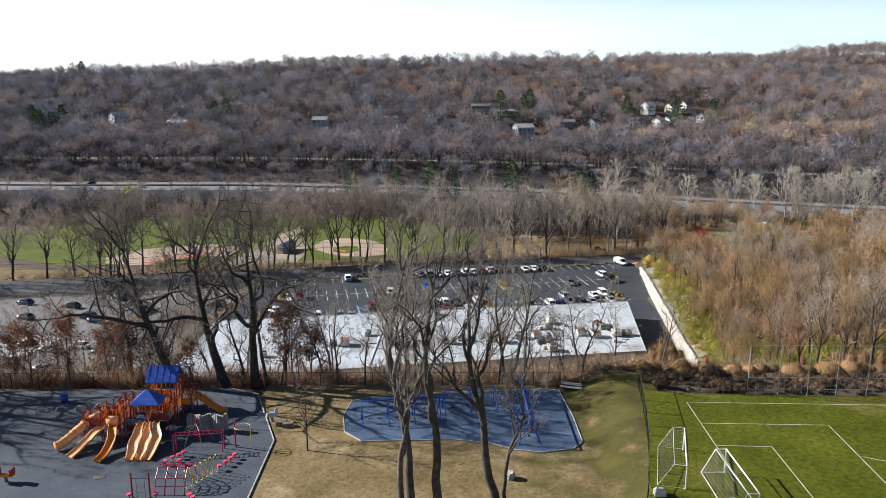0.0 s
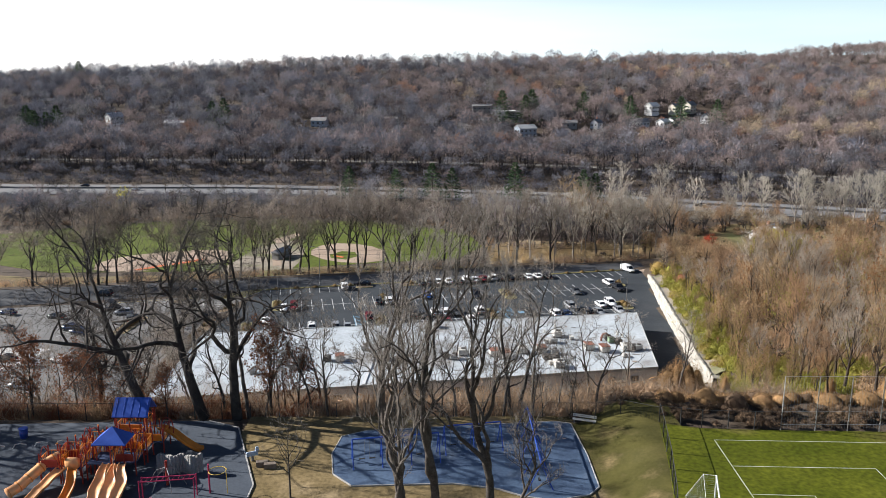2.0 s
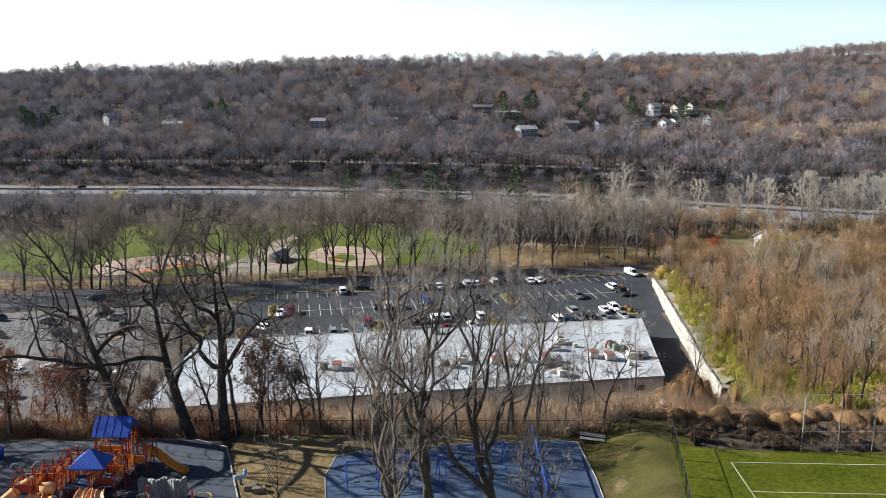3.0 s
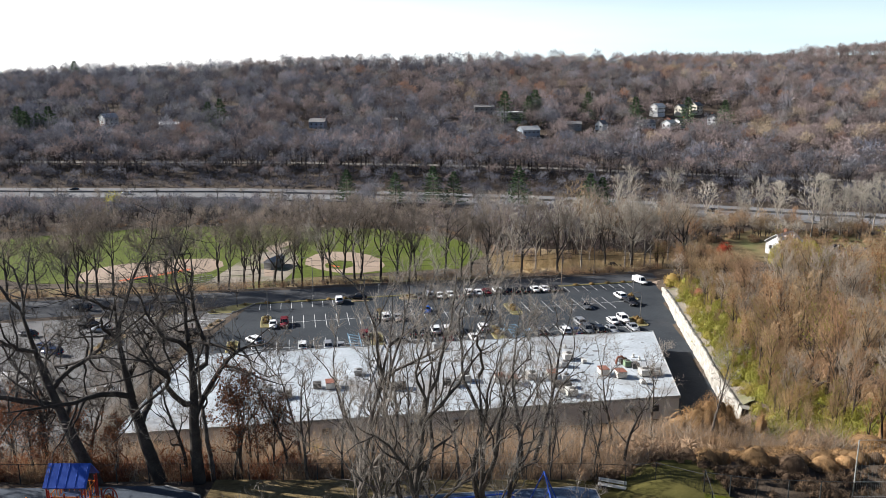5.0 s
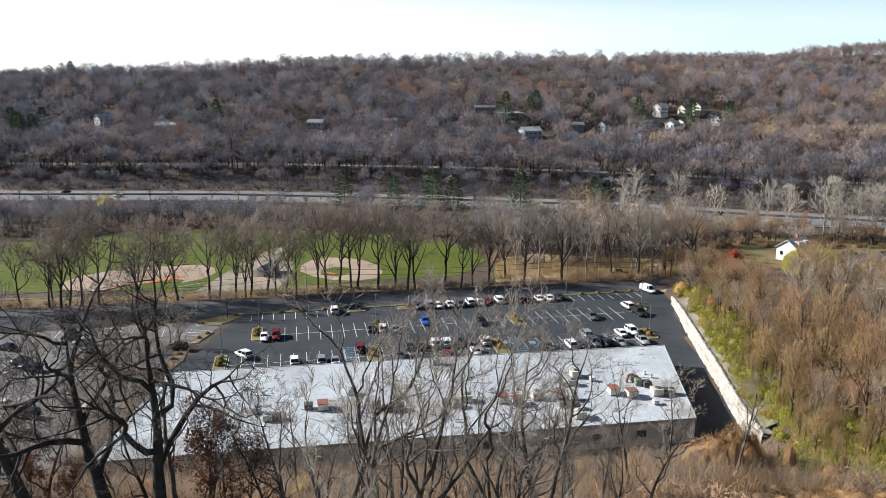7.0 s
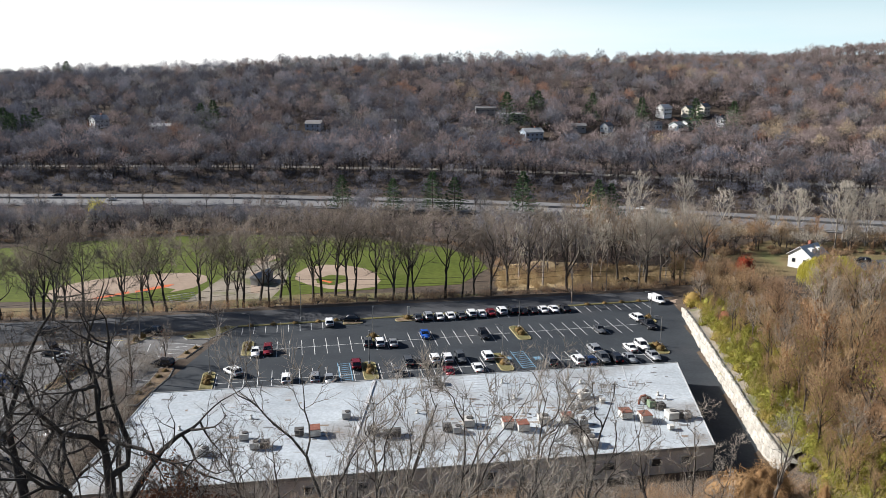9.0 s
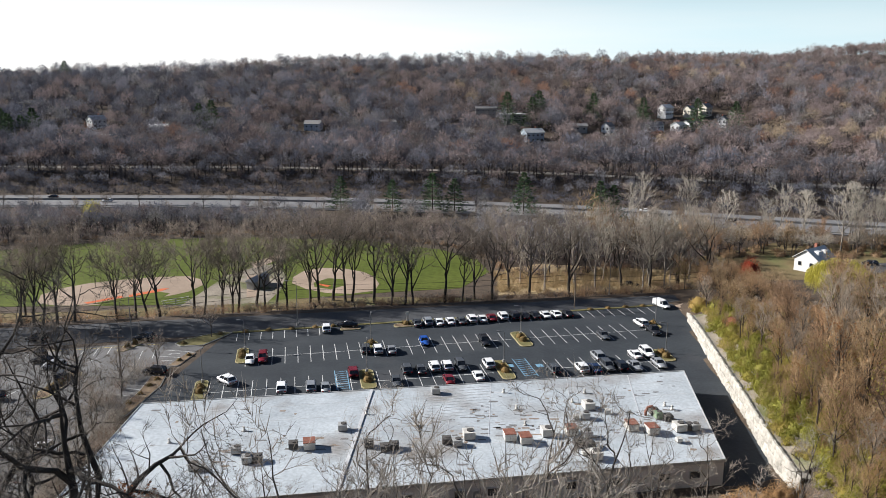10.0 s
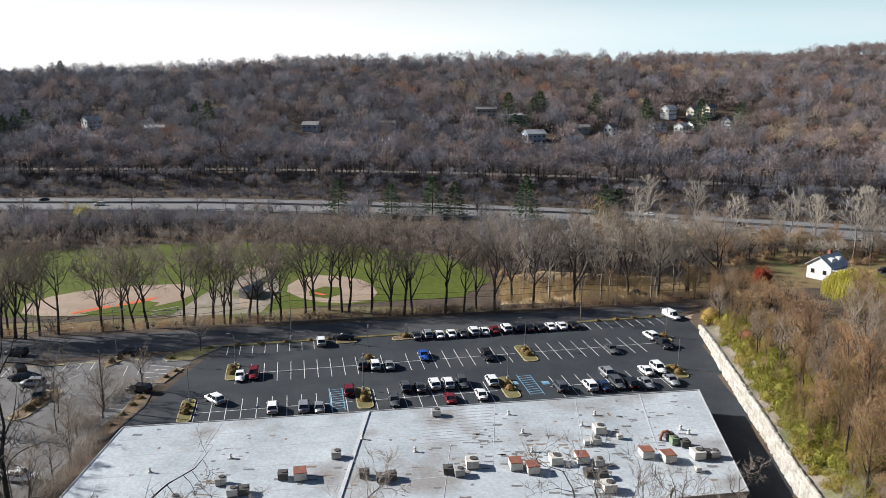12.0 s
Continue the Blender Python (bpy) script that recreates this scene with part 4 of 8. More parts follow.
            a = 6.283 * k / 7 + g.normal() * 0.12
            r = 0.5 * q * (0.88 + 0.28 * g.random())
            v.append((math.cos(a) * r * 0.55, math.sin(a) * r * 1.3, z * (0.9 + 0.2 * g.random())))
    f = [tuple(range(7))[::-1], tuple(range(21, 28))]
    for r in range(3):
        f += [(r * 7 + k, r * 7 + (k + 1) % 7, r * 7 + 7 + (k + 1) % 7, r * 7 + 7 + k) for k in range(7)]
    return mesh_of("stone", v, f, M["stone"])


stones = [stone_mesh(s) for s in range(8)]
count, y = 0, 92.0
while y < 170 and count < 300:
    h = wall_top(y)
    rows = max(1, round(h / 0.95))
    for r in range(rows):
        z = (r + 0.5) * h / rows
        s = new("stone", stones[int(rng.integers(8))])
        s.parent = retaining
        s.matrix_world = pose(float(wall_x(y)) + 0.36 + z * 0.13 + rng.normal() * 0.035, y + (0.55 if r % 2 else 0) + rng.normal() * 0.12, z, rng.normal() * 5, 7 + rng.normal() * 5, rng.normal() * 6) @ Matrix.Diagonal((1.0, 1.1 + 0.25 * rng.random(), h / rows * 1.04, 1))
        count += 1
    y += 1.16


# ---- woods on the far hill and along the highway, too many to count ----
def far_tree(rng, h, spread, n, twig_w, twig=1.6, clumps=6, foot=0.42, bark=0.24):
    """A distant bare tree: trunk, limbs fanning out to clumps, each clump a ragged dome of fine twigs. Bark faces come first."""
    lean = rng.normal(size=2) * 0.5
    pieces = [tubes(np.array([[0, 0, -1.5, lean[0], lean[1], h * 0.74, bark, bark * 0.4, 0]]), 3, "", None)]
    az = np.arange(clumps) * 6.283 / max(1, clumps - 1) + rng.random() * 6
    reach = spread * (0.5 + 0.25 * rng.random(clumps))
    reach[0] = spread * 0.15
    mid = h * (foot + (1 - foot) * (0.36 + 0.24 * rng.random(clumps)))
    mid[0] = h * (foot + (1 - foot) * 0.72)
    centre = np.stack([np.cos(az) * reach + lean[0], np.sin(az) * reach + lean[1], mid], 1)
    base = np.stack([0 * az + lean[0] * 0.5, 0 * az + lean[1] * 0.5, h * (foot * 0.6 + 0.22 * rng.random(clumps))], 1)
    for turn in range(2):
        pieces.append(blades(rng, base, centre + rng.normal(size=(clumps, 3)) * 0.6, np.full(clumps, 0.36)))
    faces = sum(len(p[1]) for p in pieces)
    size = np.stack([spread * (0.42 + 0.22 * rng.random(clumps)), h * (1 - foot) * (0.30 + 0.12 * rng.random(clumps))], 1)
    i = rng.integers(0, clumps, n)
    u = rng.normal(size=(n, 3)) + np.array([0, 0, 0.35])
    u = u / np.linalg.norm(u, axis=1, keepdims=True)
    at = centre[i] + u * np.stack([size[i, 0], size[i, 0], size[i, 1]], 1) * (0.5 + 0.55 * rng.random((n, 1)) ** 0.6)
    d = u * 0.8 + np.array([0, 0, 0.35]) + rng.normal(size=(n, 3)) * 0.4
    d = d / np.linalg.norm(d, axis=1, keepdims=True)
    pieces.append(shell_blades(rng, at, u + rng.normal(size=(n, 3)) * 0.3, d, twig * (0.5 + rng.random((n, 1))), twig_w * (0.5 + rng.random(n))))
    return (*merged(pieces), faces)


def wood(name, label, spots, variants, material, rng, lo=0.75, hi=1.25, category="trees", bark=None):
    """All the plants of one hue of a wood, as one mesh; every plant has a tone of its own."""
    pieces, slots, tones = [], [], []
    for x, y, *own in spots:
        v, s, l, *woody = variants[rng.integers(len(variants))]
        a, f = rng.random() * 6.283, own[0] if own else lo + (hi - lo) * rng.random()
        c, sn = math.cos(a), math.sin(a)
        rot = np.array([[c, sn, 0], [-sn, c, 0], [0, 0, 1]])
        pieces.append((v @ rot * f * np.array([1, 1, 0.9 + 0.2 * rng.random()]) + np.array([x, y, gz(x, y)]), s, l))
        slots.append(np.arange(len(s)) < (woody[0] if woody else 0))
        tones.append(np.full(len(v), rng.random()))
    me = fast_mesh(name, *merged(pieces), material, bark or M["far_bark"], np.concatenate(slots), np.concatenate(tones))
    return tagged(new(name, me), label, category, kind="stuff")


rng = np.random.default_rng(5)
hill_variants = [far_tree(rng, 16 + 5 * rng.random(), 5.4 + 2.2 * rng.random(), 370, 0.30, 1.7) for _ in range(12)]
light_variants = [far_tree(rng, 16 + 5 * rng.random(), 5.6 + 2.0 * rng.random(), 210, 0.44, 2.0) for _ in range(10)]
bare_variants = [far_tree(rng, 15 + 4 * rng.random(), 4.4 + 1.6 * rng.random(), 260, 0.26, 1.6, 5, 0.55, 0.26) for _ in range(8)]


def in_view(x, y, slack=25):
    return abs(x) < 0.56 * (y + 53) + slack


# houses on the hill stand in clearings
HOUSES = [(50, 572), (168, 606), (187, 608), (200, 612), (146, 557), (168, 563), (184, 577), (207, 632), (57.6, 510), (90, 536), (110, 540), (203, 577), (32, 602), (-255, 589), (-227, 541), (-198, 561), (-90, 553)]


def clear(x, y):
    return any(abs(x - hx_) < 10 and -21 < y - hy_ < 8 for hx_, hy_ in HOUSES)


def garden(x, y):
    """The largest tree that leaves the houses above it in view."""
    return min([0.05 + 0.0105 * (hy_ - y) for hx_, hy_ in HOUSES if abs(x - hx_) < 10 and 0 <= hy_ - y < 85] + [1.0])


spots = []
y = 452.0
while y < 880:
    gap = 10.2 + (y - 452) * 0.005
    x = -0.56 * (y + 53) - 20
    while x < 0.56 * (y + 53) + 20:
        px, py = x + rng.normal() * 2.6, y + rng.normal() * 2.6
        if not clear(px, py) and rng.random() < 0.95:
            spots.append((px, py, garden(px, py) * (0.75 + 0.25 * rng.random())) if garden(px, py) < 0.8 else (px, py))
        x += gap
    y += gap * 1.1
spots += [(x + rng.normal() * 3, y + rng.normal() * 3, 0.55 + 0.2 * rng.random()) for y in (866, 876) for x in np.arange(-560, 560, 9.0) if in_view(x, y) and rng.random() < 0.85]
# haze-tinted dark and grey hues gather on the left, browns on the right
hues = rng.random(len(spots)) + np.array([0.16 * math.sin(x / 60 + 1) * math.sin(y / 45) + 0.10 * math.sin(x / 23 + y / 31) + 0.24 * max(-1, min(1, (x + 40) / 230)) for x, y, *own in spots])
for tone, lo, hi, label in (("far_dark", -9, 0.2, "dark bare woodland on the far hill, blue haze in its colour"), ("far_grey", 0.2, 0.48, "grey bare woodland on the far hill, blue haze in its colour"),
                            ("far_pale", 0.48, 0.56, "pale grey bare woodland on the far hill, blue haze in its colour"), ("far_brown", 0.56, 1.08, "brown bare woodland on the far hill"),
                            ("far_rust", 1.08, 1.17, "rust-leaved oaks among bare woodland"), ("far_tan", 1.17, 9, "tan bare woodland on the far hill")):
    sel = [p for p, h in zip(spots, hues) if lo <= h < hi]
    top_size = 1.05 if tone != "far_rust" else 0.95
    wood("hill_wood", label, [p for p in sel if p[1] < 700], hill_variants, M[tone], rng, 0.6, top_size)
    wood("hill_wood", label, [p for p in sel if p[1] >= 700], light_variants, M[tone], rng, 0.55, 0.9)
floor_kinds = [far_tree(rng, 5, 4.2, 90, 0.3, 1.4, 5, 0.1, 0.1) for _ in range(4)]
scrub = []
for _ in range(2500):
    py = 462 + 405 * rng.random()
    px = (1.12 * rng.random() - 0.56) * (py + 60)
    if not clear(px, py):
        scrub.append((px, py, min(1.0 + 0.8 * rng.random(), 2.2 * garden(px, py))))
# left scrub takes the haze-tinted dark colour, right scrub the brown
wood("hill_scrub", "bare undergrowth on the far hill, blue haze in its colour", [p for p in scrub if p[0] + 120 * rng.normal() < 20], floor_kinds, M["far_dark"], rng, 1, 1.6, "undergrowth")
wood("hill_scrub", "brown bare undergrowth on the far hill", [p for p in scrub if p[0] + 120 * rng.normal() > -40], floor_kinds, M["far_brown"], rng, 1, 1.6, "undergrowth")
spots2 = [(x + rng.normal() * 4, y + rng.normal() * 5) for y in np.arange(1020, 1260, 17) for x in np.arange(280, 900, 13) if in_view(x, y)]
wood("ridge_wood", "hazy bare woodland on the farther ridge", spots2, light_variants, M["far_brown"], rng, 0.8, 1.15)

# tall trees below the upper road, their bare trunks standing clear of the dark slope
strip = []
for x in np.arange(-340, 345, 4.6):
    for off in (26, 33, 40, 46, 52, 58, 64, 69):
        px, py = x + rng.normal() * 1.8, float(highway_y(x)) + off + rng.normal() * 2
        if in_view(px, py) and rng.random() < (0.45 if off < 45 else 0.75 if off < 60 else 0.9):
            strip.append((px, py, (0.42 + 0.25 * rng.random()) if off < 45 else (0.62 + 0.4 * rng.random()) if off < 60 else (0.72 + 0.45 * rng.random())))
above = []
for x in np.arange(-340, 345, 7.5):
    for off in (85, 93, 101, 109):
        px, py = x + rng.normal() * 2.4, float(highway_y(x)) + off + rng.normal() * 2
        if in_view(px, py) and py < 465 and rng.random() < 0.92:
            above.append((px, py))
for k, tone, label in ((0, "far_grey", "bare grey trees below the upper road"), (1, "far_brown", "bare brown trees below the upper road"), (2, "far_dark", "bare dark trees below the upper road")):
    wood("roadside_wood", label, strip[k::3], bare_variants, M[tone], rng, 0.62, 0.98)
for k, tone, label in ((0, "far_grey", "bare grey trees above the upper road"), (1, "far_brown", "bare brown trees above the upper road")):
    wood("roadside_wood", label, above[k::2], hill_variants, M[tone], rng, 0.5, 0.85)
wood("rust_oaks", "rust-brown leaved oaks at the foot of the hill", [(9, 424, 0.85), (15, 421, 0.75), (34, 420, 0.8), (40, 417, 0.7), (-73, 590, 0.8), (-127, 720, 0.9), (-245, 548, 0.7), (-176, 428, 0.55), (146, 400, 0.6), (228, 520, 0.7), (236, 640, 0.8)], hill_variants, M["far_rust"], rng)

# valley wood between the ball field and the highway
valley_variants = [far_tree(rng, 14 + 3 * rng.random(), 4.4 + 1.6 * rng.random(), 330, 0.19, 1.5, 6, 0.34, 0.2) for _ in range(10)]


def field_edge(x):
    return lerp(x, [-250, -175, -140, -110, -70, -26, 0, 11, 16, 24, 60, 90], [262, 262, 268, 278, 283, 277, 264, 252, 236, 216, 232, 250])


PINES = [(-4.3, 322), (4.8, 319), (-21, 322), (-43, 326), (62, 304), (67, 303), (33, 315), (-275, 504), (-268, 506), (-263, 511), (-288, 519), (-165, 541), (-158, 546), (61, 548), (108, 575), (66, 552), (44, 548), (178, 560), (205, 560), (-280, 509), (-372, 800), (345, 470), (140, 560)]


valley = []
for x in np.arange(-235, 175, 6.2):
    yy = field_edge(x)
    while yy < float(highway_y(x)) - (28 if x < -90 else 17 if x < 30 else 26):
        px, py = x + rng.normal() * 2.2, yy + rng.normal() * 2.0
        if in_view(px, py, 15) and not (92 < px < 155 and 205 < py < 246) and not any(abs(px - qx) < 7 and -60 < py - qy < 6 for qx, qy in PINES[:7]):
            valley.append((px, py))
        yy += 6.6
def sight(p):
    """Trees get lower towards the highway."""
    return min(1.05, max(0.22, ((float(highway_y(p[0])) - 13 - p[1]) * 0.15 + 0.5) / 15))


sized = [(x, y, max(0.3, sight((x, y))) * (0.8 + 0.55 * rng.random()) * (1.25 if x > 45 else 1) if abs(x + 10) > 28 else 0.45 + 0.45 * rng.random()) for x, y in valley]
thicker = [(x + rng.normal() * 2.5, y + rng.normal() * 2.5, f * 0.9) for x, y, f in sized if f < 0.75]
west, east = [p for p in sized + thicker if p[0] < 45], [p for p in sized + thicker if p[0] >= 45]
for k, tone, name in ((0, "far_grey", "bare grey trees beyond the ball field"), (1, "far_dark", "bare dark trees beyond the ball field"), (2, "far_brown", "bare brown trees beyond the ball field"), (3, "far_grey", "bare grey thicket beyond the ball field"), (4, "far_pale", "pale bare trees beyond the ball field")):
    wood("valley_wood", name, west[k::5], valley_variants, M[tone], rng)
for k, tone, name in ((0, "tan_twig", "low tan bare trees beside the highway"), (1, "pale_twig", "low pale bare trees beside the highway"), (2, "far_tan", "low brown bare trees beside the highway"), (3, "brown_twig", "low brown bare thicket beside the highway")):
    wood("valley_wood", name, east[k::4], valley_variants, M[tone], rng)
under = [far_tree(rng, 5, 4.0, 110, 0.2, 1.1, 5, 0.1, 0.1) for _ in range(4)]
crest = [(x + rng.normal() * 2, y + rng.normal() * 2, 1.1 + 0.9 * rng.random()) for y in (858, 867, 876) for x in np.arange(-560, 560, 6.5) if in_view(x, y)]
wood("ridge_scrub", "grey undergrowth along the ridge", crest, under, M["far_grey"], rng, 1, 2, "undergrowth")
low = [(x + rng.normal() * 2, float(highway_y(x)) + off + rng.normal() * 2) for x in np.arange(-330, 340, 4.6) for off in (17, 21, 25, 30, 35, 41, 48, 56, 64, 84, 92)]
low = [p for p in low if in_view(*p) and p[1] < 455]
wood("roadside_scrub", "dark bare undergrowth above the highway", [p for p, k in zip(low, range(len(low))) if k % 5], under, M["far_dark"], rng, 0.45, 0.95, "undergrowth")
wood("roadside_scrub", "brown bare undergrowth above the highway", low[::5], under, M["far_brown"], rng, 0.35, 0.75, "undergrowth")
low = [(x + rng.normal() * 2, field_edge(x) + off + rng.normal() * 2) for x in np.arange(-235, 100, 5.5) for off in (0, 6, 13, 21, 30)]
wood("valley_scrub", "brown undergrowth beyond the ball field", [p for p in low if in_view(*p)], under, M["far_brown"], rng, 0.5, 0.9, "undergrowth")

row_foot = [(x + rng.normal() * 1.2, ROAD_FAR(x) + 3.0 + 9 * rng.random()) for x in np.arange(-130, 76, 1.1)]
wood("park_scrub", "brown undergrowth at the foot of the park trees", row_foot[::2], under, M["brush"], rng, 0.2, 0.5, "undergrowth")
wood("park_scrub", "dark undergrowth at the foot of the park trees", row_foot[1::2], under, M["park_twig"], rng, 0.2, 0.6, "undergrowth")

# ---- tree rows along the park ----
park_kinds = []
for s in range(5):
    ms = tree_meshes(40 + s, 15, 0.24, 1900, 1.0, 0.04, M["bark"], M["park_twig"], 5, levels=3, limbs=8, kids=(5, 4), spread=0.50 + 0.08 * s, fork=0.2 + 0.04 * s, wander=0.2, least=0.016, crown=0.88, rise=0.075, steps=(9, 7, 4, 2), limb=0.68, sway=0.3)
    park_kinds.append(tree_thing("bare_tree", ms, "tall bare grey tree beside the park road", "park trees"))
PARK = [(-96.7, 167.2), (-93.6, 167.2), (-91, 166.2), (-89.1, 168.7), (-85.5, 169.8), (-76.8, 172.5), (-74.3, 177.7), (-71.5, 177.7), (-67.8, 175.7), (-57.7, 177.7), (-54.5, 181.9), (-52.4, 184.1), (-50.5, 181.9), (-44.6, 184.9), (-42.9, 190.4), (-39.4, 186.3), (-34.5, 192.3), (-32, 191.8),
        (-25.5, 194.2), (-23.8, 194.2), (-13.1, 189.9), (-9.7, 190.8), (-7.6, 190.8), (0.6, 190.8), (5.1, 191.8), (12.9, 193.2), (18.1, 204.8), (57.4, 205.9), (65, 205.9),
        (-104, 168), (-111, 166), (-119, 163), (-128, 160), (-137, 162), (-146, 158), (-124, 172), (-100, 176), (-48, 190), (-29, 196), (23, 197), (34, 199), (50, 209), (74, 207), (-62, 184), (-18, 194), (8.5, 197)]
for k, (x, y) in enumerate(PARK):
    src = park_kinds[k % 5]
    f = 1.3 + 0.5 * rng.random() ** 0.7
    if x < -60:
        f *= 0.92
    m = pose(x, y, gz(x, y) - 0.15, rng.normal() * 2.5, rng.normal() * 2.5, rng.random() * 360) @ Matrix.Scale(f, 4)
    if k < 5:
        src.matrix_world = m
    else:
        copy_thing(src, m @ Matrix.Scale(1 / src.scale[0], 4))
for k in range(30):
    x = -205 + k * 12.5 + rng.normal() * 4
    y = float(highway_y(x)) - 18 - 22 * rng.random()
    if in_view(x, y, 0) and not any(abs(x - qx) < 9 for qx, qy in PINES[:7]):
        src = park_kinds[k % 5]
        copy_thing(src, pose(x, y, gz(x, y) - 0.15, rng.normal() * 2, rng.normal() * 2, rng.random() * 360) @ Matrix.Scale((0.45 + 0.35 * rng.random()) / src.scale[0], 4))
pale_kinds = []
for s in range(2):
    ms = tree_meshes(60 + s, 19, 0.26, 1200, 1.0, 0.06, M["pale_bark"], M["pale_twig"], 5, levels=3, limbs=9, kids=(5, 3), spread=0.5, fork=0.28, wander=0.14, least=0.03, cut=0, steps=(9, 5, 3, 2))
    pale_kinds.append(tree_thing("sycamore", ms, "tall pale-barked bare sycamore", "sycamores"))
PALE = [(28, 204), (42, 205), (70, 212), (37, 209), (22, 212), (46, 214), (140, 258), (150, 252), (57.5, 207), (61, 205), (54.7, 203), (58, 212), (60, 216), (110, 262), (124, 262), (162, 250), (156, 246), (100, 268), (70, 285), (90, 280), (140, 262), (146, 258), (152, 255), (118, 268), (160, 262), (166, 256), (128, 270), (64, 210), (134, 255), (152, 268), (78, 300), (172, 250), (180, 262)]
for k, (x, y) in enumerate(PALE):
    m = pose(x, y, gz(x, y) - 0.1, 0, 0, rng.random() * 360) @ Matrix.Scale(0.85 + 0.4 * rng.random(), 4)
    if k < 2:
        pale_kinds[k].matrix_world = m
    else:
        copy_thing(pale_kinds[k % 2], m @ Matrix.Scale(1 / pale_kinds[k % 2].scale[0], 4))


# ---- conifers ----
def conifer_mesh(seed, h, r, mat_):
    g = np.random.default_rng(seed)
    b, t, w = [], [], []
    for _ in range(1500):
        z = h * (0.08 + 0.92 * g.random() ** 1.3)
        reach = r * (1 - z / h) ** 0.8 * (0.75 + 0.4 * math.sin(z * 5.5)) + 0.1
        a, q = g.random() * 6.283, reach * g.random() ** 0.4
        p = np.array([math.cos(a) * q, math.sin(a) * q, z])
        b.append(p), t.append(p + np.array([math.cos(a) * 0.7, math.sin(a) * 0.7, -0.12 + 0.3 * g.random()])), w.append(0.3)
    return fast_mesh("crown", *blades(g, np.array(b), np.array(t), np.array(w)), mat_)


pine = thing("pine_tree", "dark green pine among bare trees", "tree", group="pines")
part("trunk", Bm().tube((0, 0, -0.5), (0, 0, 11), 0.22, 0.05, 6).mesh("trunk", M["bark"]), pine)
part("crown", conifer_mesh(3, 12, 5.4, M["pine"]), pine)
for k, (x, y) in enumerate(PINES):
    m = pose(x, y, gz(x, y), 0, 0, rng.random() * 360) @ Matrix.Scale((1.3 if y < 400 else 1.85) * (0.85 + 0.3 * rng.random()), 4)
    if k == 0:
        pine.matrix_world = m
    else:
        copy_thing(pine, m @ Matrix.Scale(1 / pine.scale[0], 4))

# ---- wooded bank behind the retaining wall ----
bank_kinds = []
for s in range(6):
    rust = s == 4
    ms = tree_meshes(80 + s, 15, 0.26, 2100, 0.95, 0.032, M["bank_bark"], (M["brown_twig"], M["tan_twig"], M["twig"])[s % 3], 5, steps=(9, 5, 3), levels=2, limbs=13, kids=(7,), spread=0.52, fork=0.3, wander=0.1, least=0.016, crown=0.55, rise=0.1, sway=0.12, limb=0.5,
                     leaves=420 if rust else 380 if s == 3 else (60 if s % 2 else 0), leaf=0.15, leaf_mat=M["green_leaf"] if s == 3 else M["rust_leaf"])
    bank_kinds.append(tree_thing("woodland_tree", ms, "bare tree with withered rust-brown leaves" if rust else "slender bare tan-brown woodland tree", "woodland trees"))
bank, k = [], 0
for y in np.arange(56, 214, 5.0):
    x = float(wall_x(y)) + 6.5
    while x < 0.56 * (y + 53) + 10 and x < 120:
        px, py = x + rng.normal() * 1.5, y + rng.normal() * 1.5
        if not (px > 78 and py > 136 and px < 108) and not (px > 95 and py > 195) and rng.random() < 0.9:
            bank.append((px, py))
        x += 5.6
for k, (x, y) in enumerate(bank):
    f = (0.75 + 0.45 * rng.random()) * (0.62 if y > 142 and x > 70 else 0.8 if y > 142 else 1) * (0.7 if x - float(wall_x(y)) < 10 else 1)
    if y > 135 and abs(x - 113 * (y + 20) / 249) < 10 or y > 150 and abs(x - 91 * (y + 20) / 242) < 6:
        f = min(f, 0.34)
    m = pose(x, y, gz(x, y) - 0.15, rng.normal() * 3, rng.normal() * 3, rng.random() * 360) @ Matrix.Scale(f, 4)
    if k < 6:
        bank_kinds[k].matrix_world = m
    else:
        src = bank_kinds[int(rng.integers(6)) if rng.random() > 0.12 else 1]
        copy_thing(src, m @ Matrix.Scale(1 / src.scale[0], 4))


for k, (x, y) in enumerate(((84, 238), (90, 246), (97, 252), (106, 250), (116, 256), (126, 252), (136, 248), (148, 250), (160, 246), (82, 228), (170, 240), (112, 262), (88, 258), (76, 236), (128, 262))):
    src = bank_kinds[(1, 0, 2, 5)[k % 4]]
    copy_thing(src, pose(x, y, gz(x, y) - 0.1, 0, 0, k * 57) @ Matrix.Scale((0.55 + 0.4 * rng.random()) / src.scale[0], 4))


# ---- brush, vines and shrubs ----
def brush(rng, r, h, n, w, droop=0.0, core_r=0.75):
    """A dense tangle of stems over an uneven dome."""
    u = rng.normal(size=(n, 3))
    u[:, 2] = np.abs(u[:, 2])
    u = u / np.linalg.norm(u, axis=1, keepdims=True)
    lump = 0.8 + 0.3 * np.sin(3 * np.arctan2(u[:, 1], u[:, 0]) + rng.random() * 6) * u[:, 2] + 0.15 * rng.random(n)
    c = u * np.array([r, r, h]) * lump[:, None] * (0.55 + 0.45 * rng.random((n, 1)))
    d = u * 0.5 + rng.normal(size=(n, 3)) * 0.6 + np.array([0, 0, 0.5 - droop])
    d = d / np.linalg.norm(d, axis=1, keepdims=True)
    ln = 0.35 * h * (0.6 + 0.9 * rng.random((n, 1)))
    a = blades(rng, c - d * ln * 0.5, c + d * ln * 0.5, w * (0.6 + 0.9 * rng.random(n)))
    # darker core that keeps the ground from showing through
    k, core = 9, []
    for q, zq in ((1.0, 0.0), (0.85, 0.45), (0.45, 0.72)):
